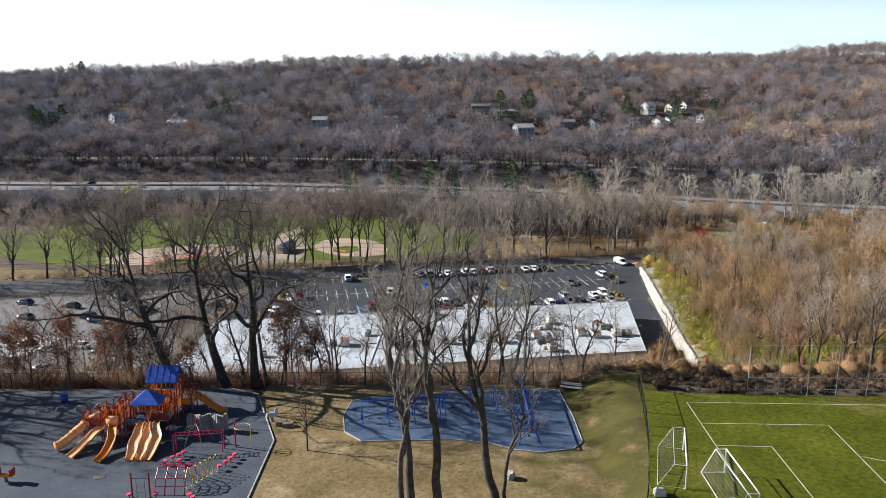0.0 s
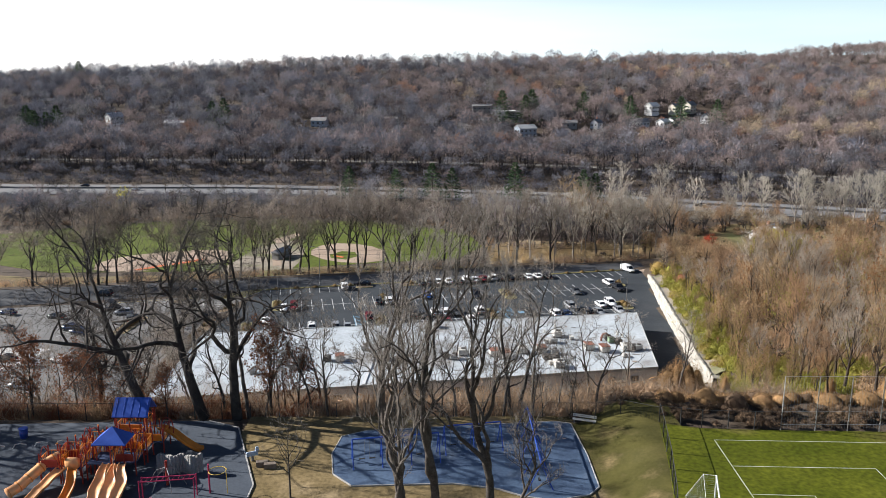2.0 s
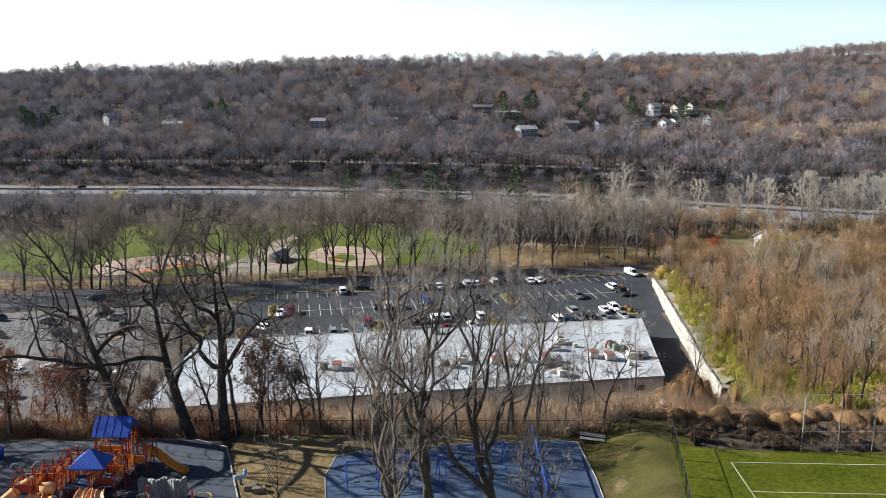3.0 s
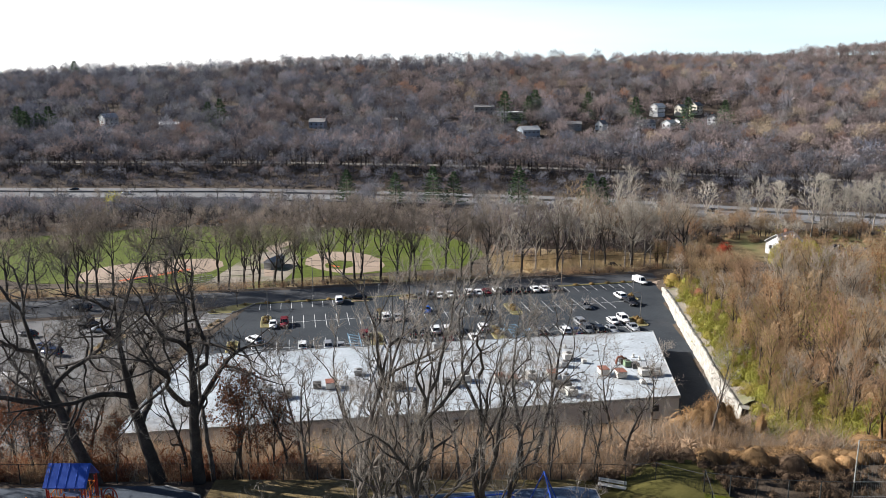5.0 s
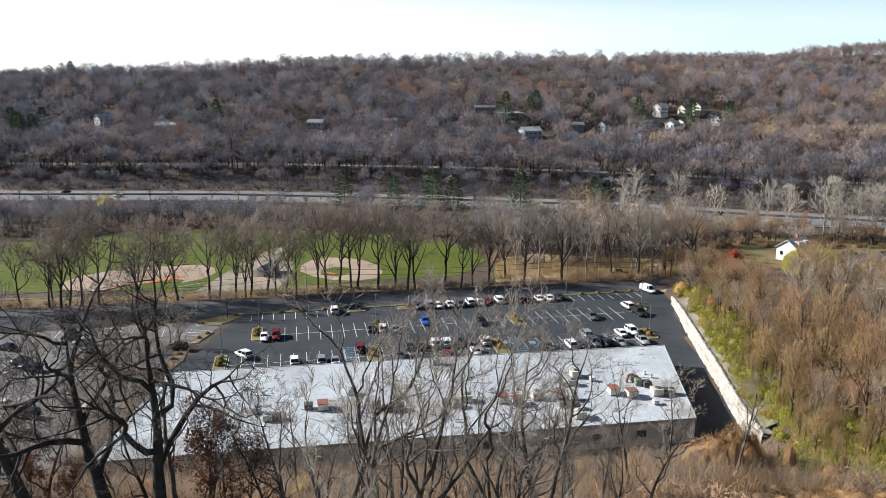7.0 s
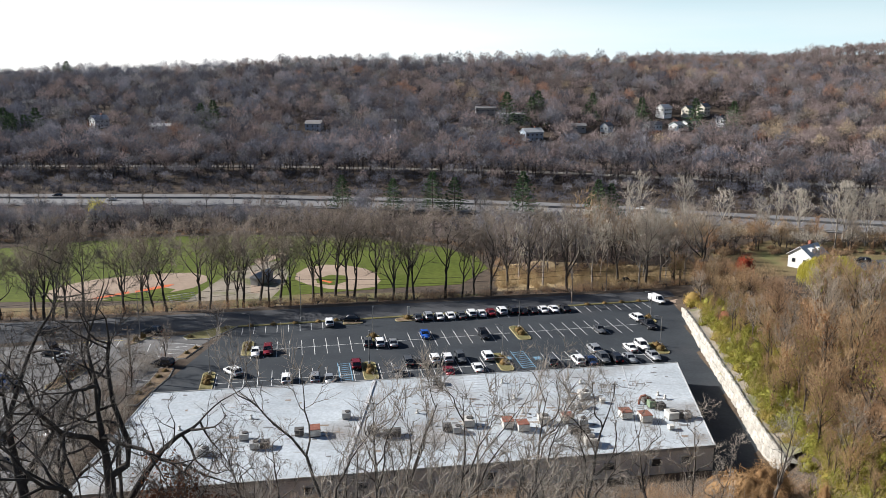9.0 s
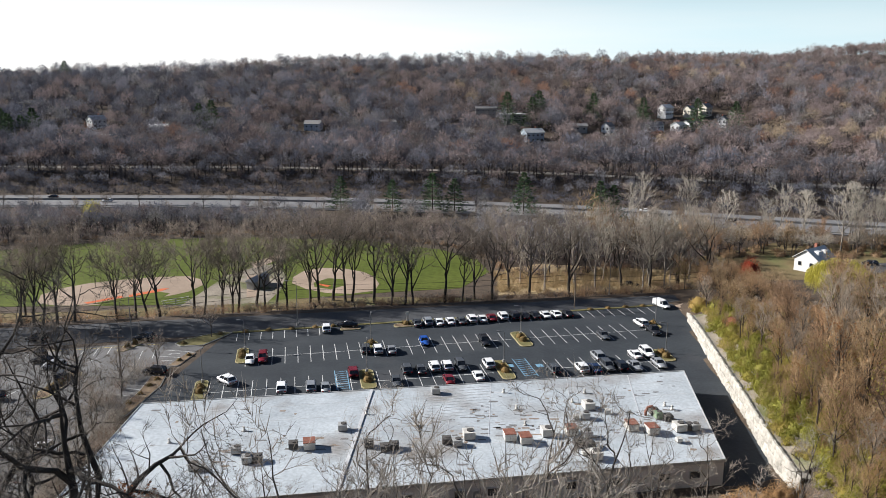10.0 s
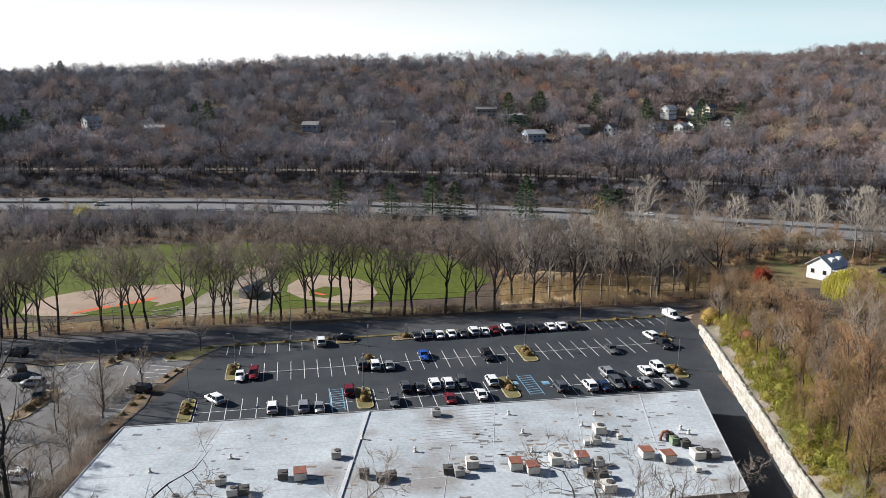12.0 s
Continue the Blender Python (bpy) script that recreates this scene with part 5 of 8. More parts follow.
        core += [(math.cos(6.283 * i / k) * r * q * core_r, math.sin(6.283 * i / k) * r * q * core_r, h * core_r / 0.75 * zq * (0.85 + 0.3 * rng.random())) for i in range(k)]
    core.append((0, 0, h * 0.8 * core_r / 0.75))
    loops, sizes = [], []
    for ring in range(2):
        for i in range(k):
            loops += [ring * k + i, ring * k + (i + 1) % k, (ring + 1) * k + (i + 1) % k, (ring + 1) * k + i]
            sizes.append(4)
    for i in range(k):
        loops += [2 * k + i, 2 * k + (i + 1) % k, 3 * k]
        sizes.append(3)
    return merged([a, (np.array(core), np.array(sizes), np.array(loops))])


def stems(rng, r, h, n, w):
    """An open thicket of thin upright stems."""
    a, q = rng.random(n) * 6.283, r * rng.random(n) ** 0.5
    base = np.stack([np.cos(a) * q, np.sin(a) * q, h * 0.5 * rng.random(n) ** 2], 1)
    d = np.stack([rng.normal(size=n) * 0.5, rng.normal(size=n) * 0.5, np.ones(n)], 1)
    return blades(rng, base, base + d * (h * (0.25 + 0.5 * rng.random((n, 1)))), w * (0.6 + 0.8 * rng.random(n)))


def mound(rng, r, h, n, w, length):
    """A dome draped with fine hanging strands."""
    u = rng.normal(size=(n, 3))
    u[:, 2] = np.abs(u[:, 2])
    u = u / np.linalg.norm(u, axis=1, keepdims=True)
    a = np.arctan2(u[:, 1], u[:, 0])
    k1, k2 = rng.random(2) * 6
    lumpy = 1 + 0.16 * np.sin(3 * a + k1) * (1 - u[:, 2]) + 0.12 * np.sin(7 * a + 5 * u[:, 2] + k2)
    at = u * np.array([r, r, h]) * lumpy[:, None] * (0.9 + 0.14 * rng.random((n, 1)))
    down = np.stack([u[:, 0] * u[:, 2], u[:, 1] * u[:, 2], u[:, 2] ** 2 - 1.0], 1) + np.array([0, 0, -0.05])
    d = down + rng.normal(size=(n, 3)) * 0.33 + u * 0.18
    d = d / np.linalg.norm(d, axis=1, keepdims=True)
    ln = length * (0.4 + 1.1 * rng.random((n, 1)))
    k, core = 10, []
    for q, zq in ((1.0, -0.1), (0.95, 0.3), (0.78, 0.6), (0.42, 0.88)):
        core += [(math.cos(6.283 * i / k) * r * q * (0.92 + 0.12 * math.sin(3 * 6.283 * i / k + k1)), math.sin(6.283 * i / k) * r * q * (0.92 + 0.12 * math.sin(3 * 6.283 * i / k + k1)), h * zq * (0.85 + 0.2 * rng.random())) for i in range(k)]
    core.append((0, 0, h * 0.95))
    loops, sizes = [], []
    for ring in range(3):
        for i in range(k):
            loops += [ring * k + i, ring * k + (i + 1) % k, (ring + 1) * k + (i + 1) % k, (ring + 1) * k + i]
            sizes.append(4)
    for i in range(k):
        loops += [3 * k + i, 3 * k + (i + 1) % k, 4 * k]
        sizes.append(3)
    core = (np.array(core), np.array(sizes), np.array(loops))
    return merged([core, shell_blades(rng, at, u, d, ln, w * (0.5 + rng.random(n)))])


vine_kinds = [mound(rng, 1.15 + 0.75 * rng.random(), 0.85 + 0.6 * rng.random(), 560, 0.05, 0.4) for _ in range(8)]
bush_kinds = [brush(rng, 1.5 + 1.2 * rng.random(), 1.5 + 1.0 * rng.random(), 380, 0.08, 0.0, 0.5) for _ in range(8)]
light_bush = [brush(rng, 1.5 + 1.2 * rng.random(), 1.5 + 1.0 * rng.random(), 230, 0.11, 0.0, 0.5) for _ in range(8)]
stem_kinds = [stems(rng, 2.2, 3.6, 200, 0.03) for _ in range(6)]
spots = []
for y in np.arange(33.2, 54, 2.0):
    for x in np.arange(22.6, 84, 2.2):
        if x > 19 + 0.5 * max(0, y - 44) and in_view(x, y, 3) and rng.random() < 0.97:
            spots.append((x + rng.normal() * 0.9, y + rng.normal() * 0.9))
wood("vine_tangle", "orange-brown mounds of withered vines", spots[::2] + spots[1::4], vine_kinds, M["vine"], rng, 0.4, 1.05, "vines")
fill = [(x + 1.2 + rng.normal() * 0.8, y + 1.1 + rng.normal() * 0.8) for x, y in spots]
wood("vine_tangle", "low brown mats of withered vines", fill, vine_kinds[:3], M["vine"], rng, 0.35, 0.7, "vines")
wood("vine_tangle", "dark brown mounds of withered vines", spots[3::4], vine_kinds, M["dark_vine"], rng, 0.5, 1.1, "vines")
# low brush whose dark colour stands for the shaded strip behind the fence
foot = [(x, (28.9 if x < 26 else 27.6) + 4.4 * rng.random()) for x in 22.0 + 60 * rng.random(330)] + [(12.5 + 11 * rng.random(), 33.0 + 3 * rng.random()) for _ in range(60)]
wood("field_brush", "brown brush behind the sports field fence, darkened for the shaded strip", foot, light_bush, M["dark_vine"], rng, 0.16, 0.42, "brush")
cloak = [(36.5 + rng.normal() * 1.6, 70 + rng.normal() * 2.5, 1.6 + 1.6 * rng.random()) for _ in range(16)] + [(32, 54, 1.6), (44, 60, 1.5), (50, 56, 1.5), (40, 62, 1.7), (33, 66, 1.4)]
tall_kinds = [mound(rng, 1.5 + 0.4 * rng.random(), 6.6 + rng.random(), 2600, 0.05, 0.75) for _ in range(3)]
wood("vine_cloak", "tall vine-smothered trees, orange-brown", [(34.5, 66, 0.98), (36.6, 68, 0.92), (32.7, 64.6, 0.85), (35.2, 63, 0.7), (38.8, 70.5, 0.75), (30, 62, 0.6), (28, 60, 0.45), (41.5, 66, 0.55), (46, 62, 0.45), (53, 58, 0.5), (60, 50, 0.55), (70, 48, 0.5), (54, 47, 0.5), (57, 49, 0.6), (63, 46, 0.55), (66, 50, 0.6), (31.5, 60, 0.7), (33.2, 61.5, 0.75)], tall_kinds, M["vine"], rng, 0.6, 1.0, "vines")
wood("vine_cloak", "vine-covered small trees, orange-brown", cloak, vine_kinds, M["vine"], rng, 1.2, 2.4, "vines")
thick = [(x + rng.normal() * 0.6, 36 + 5 * rng.random()) for x in np.arange(-75, 24, 0.8)]
wood("edge_thicket", "dense red-brown thicket along the playground fence", thick[::3], bush_kinds, M["red_twig"], rng, 0.5, 1.25, "brush")
tall_edge = [(-16 + 40 * rng.random(), 37.5 + 9 * rng.random()) for _ in range(110)]
wood("edge_thicket", "tall tan brush behind the swings", tall_edge, light_bush, M["brush"], rng, 0.9, 1.7, "brush")
wood("edge_thicket", "dense tan thicket along the playground fence", thick[1::3], stem_kinds, M["brush"], rng, 0.5, 1.7, "brush")
slope_spots = [(x + rng.normal() * 1.2, y + rng.normal() * 1.2) for y in np.arange(36.5, 82, 3.4) for x in np.arange(-95, 46, 3.4) if in_view(x, y, 3) and y < 76 + 0.157 * (x + 49) and not (x > 20 and y < 50)]
slope_spots = [(x, y, (0.5 + 0.7 * rng.random()) * (1.05 if y < 58 else 0.85)) for x, y in slope_spots]
order = rng.random(len(slope_spots))
wood("slope_brush", "brown bare brush on the wooded slope", [p for p, o in zip(slope_spots, order) if o < 0.45], bush_kinds, M["brush"], rng, 0.6, 1.3, "brush")
wood("slope_brush", "tan dry brush on the wooded slope", [p for p, o in zip(slope_spots, order) if 0.45 <= o < 0.75], bush_kinds, M["dry_brush"], rng, 0.6, 1.2, "brush")
wood("slope_stems", "thin bare saplings on the wooded slope", [p for p, o in zip(slope_spots, order) if o > 0.35], stem_kinds, M["dry_brush"], rng, 0.3, 0.9, "saplings")
wood("slope_stems", "tan bare saplings on the wooded slope", [p for p, o in zip(slope_spots, order) if o < 0.5], stem_kinds, M["twig"], rng, 0.5, 1.2, "saplings")
thicket = [(x + rng.normal(), y + rng.normal(), 0.85 + 0.65 * rng.random()) for x in np.arange(-72, 34, 1.9) for y in (52, 57, 62, 67, 72) if y < 73 + 0.157 * (x + 49) and in_view(x, y, 3) and rng.random() < (0.9 if x < 14 else 0.45)]
wood("slope_thicket", "dense tan bare thicket below the building", thicket[::2], stem_kinds, M["twig"], rng, 1, 1.5, "thicket")
wood("slope_thicket", "dense brown bare thicket below the building", thicket[1::2], stem_kinds, M["brush"], rng, 1, 1.5, "thicket")
wood("red_brush", "red-brown leaved brush on the slope", [(-47, 37), (-41, 39), (-34, 36.5), (-24, 37), (-21, 39), (-44, 43), (-33, 42), (-10, 39), (-64, 38), (-18, 38), (-14.5, 37), (-50, 41), (-38, 37), (-30, 38), (-27, 40), (-56, 39), (-17, 41)] + [(-66 + 52 * rng.random(), 36 + 7 * rng.random()) for _ in range(64)], bush_kinds, M["red_leaf"], rng, 0.6, 1.7, "brush")
bank_spots = [(float(wall_x(y)) + o + rng.normal() * 0.9, y + rng.normal()) for y in np.arange(60, 174, 1.9) for o in (3.4, 4.8, 6.4, 8.4, 10.6, 13, 16, 19.5, 23, 27, 32) if rng.random() < 0.85]
bank_spots = [p for p in bank_spots if rng.random() < 0.9]
near_wall = [p for p in bank_spots if p[0] - float(wall_x(p[1])) < 12]
wood("bank_brush", "olive and golden scrub on the bank", near_wall + [(x + rng.normal() * 0.9, y + rng.normal() * 0.9) for x, y in near_wall[::2]], light_bush, M["bank_mix"], rng, 0.5, 1.05, "shrubs")
far_bank = [p for p in bank_spots if p not in near_wall]
wood("bank_brush", "yellow-green scrub on the bank", [p for p in far_bank if math.sin(p[0] / 5) * math.sin(p[1] / 6) > 0.45], light_bush, M["bank_mix"], rng, 0.6, 1.3, "shrubs")
wood("bank_brush", "dry brown scrub on the bank", [p for p in far_bank if -0.25 < math.sin(p[0] / 5) * math.sin(p[1] / 6) <= 0.45], light_bush, M["dry_brush"], rng, 0.5, 1.1, "shrubs")
round_kinds = [far_tree(rng, 6.5 + rng.random(), 2.9 + 0.8 * rng.random(), 620, 0.062, 1.0, 7, 0.22, 0.1) for _ in range(6)]
mass = [(x + rng.normal() * 1.2, y + rng.normal() * 1.2) for y in np.arange(84, 200, 4.4) for x in np.arange(54, 104, 4.4) if x > float(wall_x(y)) + 8 and x < 0.56 * (y + 53) + 4 and not (x > 80 and y > 150 and y < 176 + 40 * (x > 84)) and not (y > 135 and abs(x - 95 * (y + 10) / 187) < 9) and rng.random() < 0.85]
for k, tone, label in ((0, "brown_twig", "brown bare undergrowth trees on the bank"), (1, "tan_twig", "tan bare undergrowth trees on the bank"), (2, "brown_twig", "warm brown undergrowth trees on the bank"), (3, "vine", "rust-brown undergrowth trees on the bank")):
    wood("bank_thicket", label, mass[k::4], round_kinds, M[tone], rng, 0.6, 1.1, "undergrowth", M["bank_bark"])
side_bank = [(x, y) for x, y in zip(50 + 52 * rng.random(420), 50 + 50 * rng.random(420)) if in_view(x, y, 3) and x > float(wall_x(y)) + 14]
wood("bank_brush", "dry brown scrub below the bank trees", side_bank[::2], bush_kinds, M["dry_brush"], rng, 0.6, 1.2, "shrubs")
wood("bank_brush", "dark brown scrub below the bank trees", side_bank[1::4], bush_kinds, M["dark_vine"], rng, 0.6, 1.3, "shrubs")
lush = [(wall_x(y) + 3.5 + 5 * rng.random(), y) for y in 72 + 90 * rng.random(70)] + [(cx + rng.normal() * 2.6, cy + rng.normal() * 2.6) for cx, cy in ((56, 66), (60, 70), (53, 62), (46, 66), (64, 64)) for _ in range(13)]
wood("bank_shrubs", "leafy yellow-green shrubs on the bank", lush, light_bush, M["green_leaf"], rng, 0.7, 1.5, "shrubs")
leafy = bank_kinds[3]
for y in np.arange(70, 168, 2.4):
    for o in (4.4, 7.2):
        if rng.random() < (0.8 if y < 125 else 0.35):
            x = float(wall_x(y)) + o + rng.normal() * 0.8
            copy_thing(leafy if rng.random() < 0.6 else bank_kinds[4] if rng.random() < 0.5 else bank_kinds[1], pose(x, y, gz(x, y) - 0.1, 0, 0, rng.random() * 360) @ Matrix.Scale((0.28 + 0.22 * rng.random()) / leafy.scale[0], 4))
wood("bank_stems", "thin tan saplings on the bank", bank_spots[::3], stem_kinds, M["tan_twig"], rng, 0.4, 0.8, "saplings")
wood("cottage_scrub", "tan and brown scrub round the cottage yard", [(78 + 112 * rng.random(), 244 + 22 * rng.random()) for _ in range(90)] + [(74 + 16 * rng.random(), 214 + 30 * rng.random()) for _ in range(40)], light_bush, M["dry_brush"], rng, 0.6, 1.3, "scrub")
wood("reeds", "pale dry reeds beside the park road", [(15 + 66 * rng.random(), 202 + 24 * rng.random()) for _ in range(460)], [stems(rng, 1.6, 2.2, 90, 0.07) for _ in range(3)], M["reeds"], rng, 0.6, 1.2, "reeds")
wood("field_edge_brush", "low brown brush along the park edge", [(x + rng.normal(), ROAD_FAR(x) + 3 + 5 * rng.random()) for x in np.arange(-120, 70, 1.6)], stem_kinds, M["brown_twig"], rng, 0.4, 0.9, "brush")
wood("field_edge_brush", "low brown brush behind the ball field", [(x + rng.normal(), field_edge(x) - 2 + 6 * rng.random()) for x in np.arange(-200, 60, 2.0)], bush_kinds, M["brush"], rng, 0.5, 1.1, "brush")


def shrub(name, label, x, y, r, h, material, seed, category="shrub", group="", n=420, w=0.1, droop=0.2):
    g = np.random.default_rng(seed)
    ob = new(name, fast_mesh(name, *brush(g, r, h, n, w, droop), material))
    ob.matrix_world = pose(x, y, gz(x, y) - 0.05)
    return tagged(ob, label, category, group)


shrub("red_shrub", "bright red-leaved shrub among bare trees", 91, 222, 3.4, 5, M["bright_red"], 1, n=2400, w=0.11)
shrub("red_shrub", "rust-red shrub above the stone wall", 61.5, 153, 2.8, 2.6, M["red_leaf"], 2, n=600)
shrub("yellow_shrub", "golden shrub beside the lot entrance", 61.5, 176, 3.0, 3.2, M["gold_brush"], 3, n=600)
shrub("yellow_shrub", "yellow-green shrub beside the lot entrance", 63.5, 169, 2.6, 2.8, M["green_leaf"], 4, n=600)
shrub("yellow_shrub", "yellow shrub at the foot of the wooded slope", -16, 62, 2.2, 3.0, M["yellow_leaf"], 5, n=500)
willow = thing("weeping_willow", "weeping willow with yellow-green leaves", "tree", 95, 177, gz(95, 177))
part("trunk", Bm().tube((0, 0, -0.5), (0, 0, 6), 0.5, 0.3, 8).mesh("trunk", M["bark"]), willow)
g = np.random.default_rng(9)
n = 9000
a, q = g.random(n) * 6.283, 7.4 * g.random(n) ** 0.5
top = 5.8 + 5.2 * np.sqrt(np.clip(1 - (q / 7.8) ** 2, 0, 1)) * (0.85 + 0.15 * np.sin(a * 5))
b0 = np.stack([np.cos(a) * q, np.sin(a) * q, top * (0.72 + 0.28 * g.random(n))], 1)
part("crown", fast_mesh("crown", *blades(g, b0, b0 + np.stack([np.cos(a) * 0.5, np.sin(a) * 0.5, -1.0 - 2.2 * g.random(n)], 1), 0.07 + 0.05 * g.random(n)), M["willow_leaf"]), willow)
shrub("yellow_tree", "pale yellow-green round tree beyond the ball field", -142, 312, 5.0, 8, M["willow_leaf"], 8, "tree", n=900, w=0.25)

# ---- tall trees along the plateau's edge ----
oak = []
for s, lean in ((0, (-0.5, 0)), (1, (-0.42, 0)), (2, (0.04, 0))):
    ms = tree_meshes(20 + s, 22, 0.52, 4400, 0.75, 0.023, M["bark"], M["dark_twig"], 8, levels=4, limbs=7, kids=(6, 5, 4), spread=1.05, fork=0.3, wander=0.24, lean=lean, least=0.011, crown=0.92, limb=0.68, rise=0.035, cut=2, steps=(12, 9, 6, 4, 2))
    oak.append(tree_thing("oak_tree", ms, "large dark bare oak at the playground's edge", "edge trees"))
tall = []
for s in range(5):
    ms = tree_meshes(30 + s, 21, 0.26, 1100, 0.75, 0.024, M["grey_bark"], M["grey_twig"], 7, levels=4, limbs=8, kids=(4, 4, 3), spread=0.62, fork=0.25, wander=0.34, least=0.014, crown=0.44, limb=0.55, sway=0.25, rise=0.11, cut=2, sprouts=700, steps=(12, 9, 6, 3, 2))
    tall.append(tree_thing("slender_tree", ms, "slender grey bare tree on the wooded edge", "edge trees"))
yard = []
for s in range(3):
    ms = tree_meshes(70 + s, 26, 0.37, 3000, 0.6, 0.018, M["grey_bark"], M["grey_twig"], 8, levels=4, limbs=8, kids=(4, 4, 3), spread=0.40, fork=0.34, wander=0.27, least=0.011, crown=0.52, limb=0.66, rise=0.17, sprouts=1700, cut=2, sway=0.5, steps=(13, 10, 7, 5, 3))
    yard.append(tree_thing("yard_tree", ms, "tall grey-barked bare tree in the schoolyard", "yard trees"))
brown = tree_thing("brown_leaved_oak", tree_meshes(37, 12, 0.2, 900, 0.8, 0.022, M["bark"], M["dark_twig"], 6, levels=3, limbs=9, kids=(5, 4), spread=0.7, fork=0.2, leaves=2400, leaf=0.12, leaf_mat=M["oak_leaf"], least=0.012, cut=0), "small oak holding dark brown leaves", "edge trees")
EDGE = [(oak[0], -30.4, 33.5, 1.14, 0), (oak[1], -24.9, 34, 1.16, 0), (oak[2], -21.5, 34, 1.12, 0), (oak[2], -62, 45, 0.8, 20),
        (yard[0], -2.6, 6.8, 1.06, 0), (yard[1], -0.3, 6.4, 1.08, 70), (yard[2], 4.5, 7.6, 1.08, 0), (yard[1], -3.4, 5.4, 0.8, 200), (yard[0], 5.2, 8.6, 0.55, 220), (oak[2], -38.5, 41, 0.78, 40), (tall[4], -18.5, 40, 1.0, 70), (tall[0], -12, 34.6, 0.85, 200), (tall[4], -5, 34.2, 0.7, 15), (tall[2], 0, 35, 0.7, 75), (tall[3], 3, 33.8, 0.65, 135), (tall[1], 6.5, 34.5, 0.7, 195), (tall[0], 9.5, 34, 0.65, 255), (tall[2], 12.2, 34.6, 0.6, 45), (tall[4], 10, 37.5, 0.75, 210), (tall[0], 13.5, 35.2, 0.75, 320), (tall[2], -19, 36, 0.8, 20), (tall[1], -23.5, 37, 0.8, 100), (oak[1], -60, 35, 0.95, 20), (oak[2], -61, 30, 1.0, 170), (oak[1], -66, 25, 1.0, 250), (oak[0], -74, 31, 1.0, 10), (oak[2], -69, 36, 1.0, 60), (oak[0], -78, 38, 1.0, 100),
        (tall[3], -9, 35, 0.92, 0), (tall[4], -6.3, 36, 0.95, 0), (tall[0], -4.0, 38, 0.9, 60), (tall[1], 1.5, 34, 0.95, 30), (tall[4], 5.7, 40, 0.9, 80),
        (tall[2], 8.2, 36, 0.95, 0), (tall[0], 11.5, 40, 0.85, 100), (tall[3], 16.4, 36, 0.85, 40), (tall[1], -13.5, 40, 0.75, 10), (tall[4], -17.5, 39, 0.85, 10), (tall[3], -36, 44, 0.8, 90),
        (tall[2], 20, 56, 0.75, 200), (tall[0], 27, 66, 0.7, 10), (tall[3], -27, 52, 0.7, 0), (tall[0], -16, 58, 0.7, 50), (tall[2], -48, 56, 0.75, 50),
        (tall[1], 6.8, 55, 0.75, 140), (tall[0], -57, 66, 0.7, 0), (tall[2], 32, 58, 0.7, 20), (tall[1], -22, 70, 0.6, 0),
        (tall[2], -20.5, 35, 0.95, 130), (tall[3], -14, 36.5, 1.0, 240), (tall[4], -3, 34.3, 0.95, 200), (tall[0], 7.4, 35.2, 0.95, 150), (tall[1], 14.8, 37.4, 0.8, 60),
        (tall[3], -50, 62, 0.8, 140), (tall[4], -56, 74, 0.7, 30),
        (brown, -52, 39, 0.8, 30), (brown, -56.5, 37, 0.95, 140), (brown, -61, 39, 0.8, 250), (brown, -41, 40, 0.85, 310), (brown, -34.5, 39, 0.7, 80), (tall[1], -46, 42, 0.7, 40), (tall[3], -51, 47, 0.7, 170), (tall[2], -58, 50, 0.75, 20), (tall[4], -64, 42, 0.75, 80), (tall[0], -66, 56, 0.75, 110), (tall[3], -30, 46, 0.65, 300), (tall[1], -62, 72, 0.65, 190),
        (brown, -18.5, 36.5, 1.0, 0), (brown, -15.8, 38, 0.8, 90), (brown, -44, 36, 0.9, 40), (brown, -37.5, 36.5, 0.75, 200), (brown, -49, 37, 0.8, 100), (brown, -30, 37, 0.6, 20)]
used = set()
for k, (src, x, y, f, turn) in enumerate(EDGE):
    if src in tall and 33 < y < 43:
        f *= (0.98, 0.6, 0.72)[k % 3]
    m = pose(x, y, gz(x, y) - 0.1, 0, 0, turn) @ Matrix.Scale(f, 4)
    if src in used:
        copy_thing(src, m @ Matrix.Scale(1 / src.scale[0], 4))
    else:
        src.matrix_world = m
        used.add(src)
young = tree_thing("young_tree", tree_meshes(51, 8.5, 0.09, 260, 0.6, 0.02, M["grey_bark"], M["grey_twig"], 6, levels=2, limbs=16, kids=(4,), spread=0.8, fork=0.3, wander=0.05), "thin young bare tree in the schoolyard")
young.matrix_world = pose(-12.9, 17.6, 22.2)

# bare shrubs and saplings between the lots
strip = [(-55.3 + rng.normal() * 0.9, y + rng.normal() * 0.6) for y in np.arange(78, 120, 1.3)] + [(-58 + rng.normal() * 2.2, 122 + 18 * rng.random()) for _ in range(16)]
wood("divider_saplings", "bare brown saplings between the parking lots", strip, stem_kinds, M["grey_twig"], rng, 0.5, 1.15, "saplings")
wood("divider_saplings", "red-brown bare shrubs between the parking lots", strip[::3], stem_kinds, M["red_twig"], rng, 0.4, 0.8, "saplings")
for k, (x, y) in enumerate(((-55.2, 138.5), (-60.5, 133), (-57.5, 126), (-50.5, 158.5), (-63, 121), (-55.6, 110), (-55.4, 98), (-70.8, 136.5), (-56, 88), (-55.4, 104), (-56.5, 93), (-58.5, 116), (-66, 128), (-76, 120), (-60, 100), (-64, 90), (-74, 98))):
    src = park_kinds[k % 5]
    copy_thing(src, pose(x, y, 0.05, 0, 0, k * 70) @ Matrix.Scale((0.5 + 0.12 * rng.random()) / src.scale[0], 4))


# ---- stall lines, arrows and islands ----
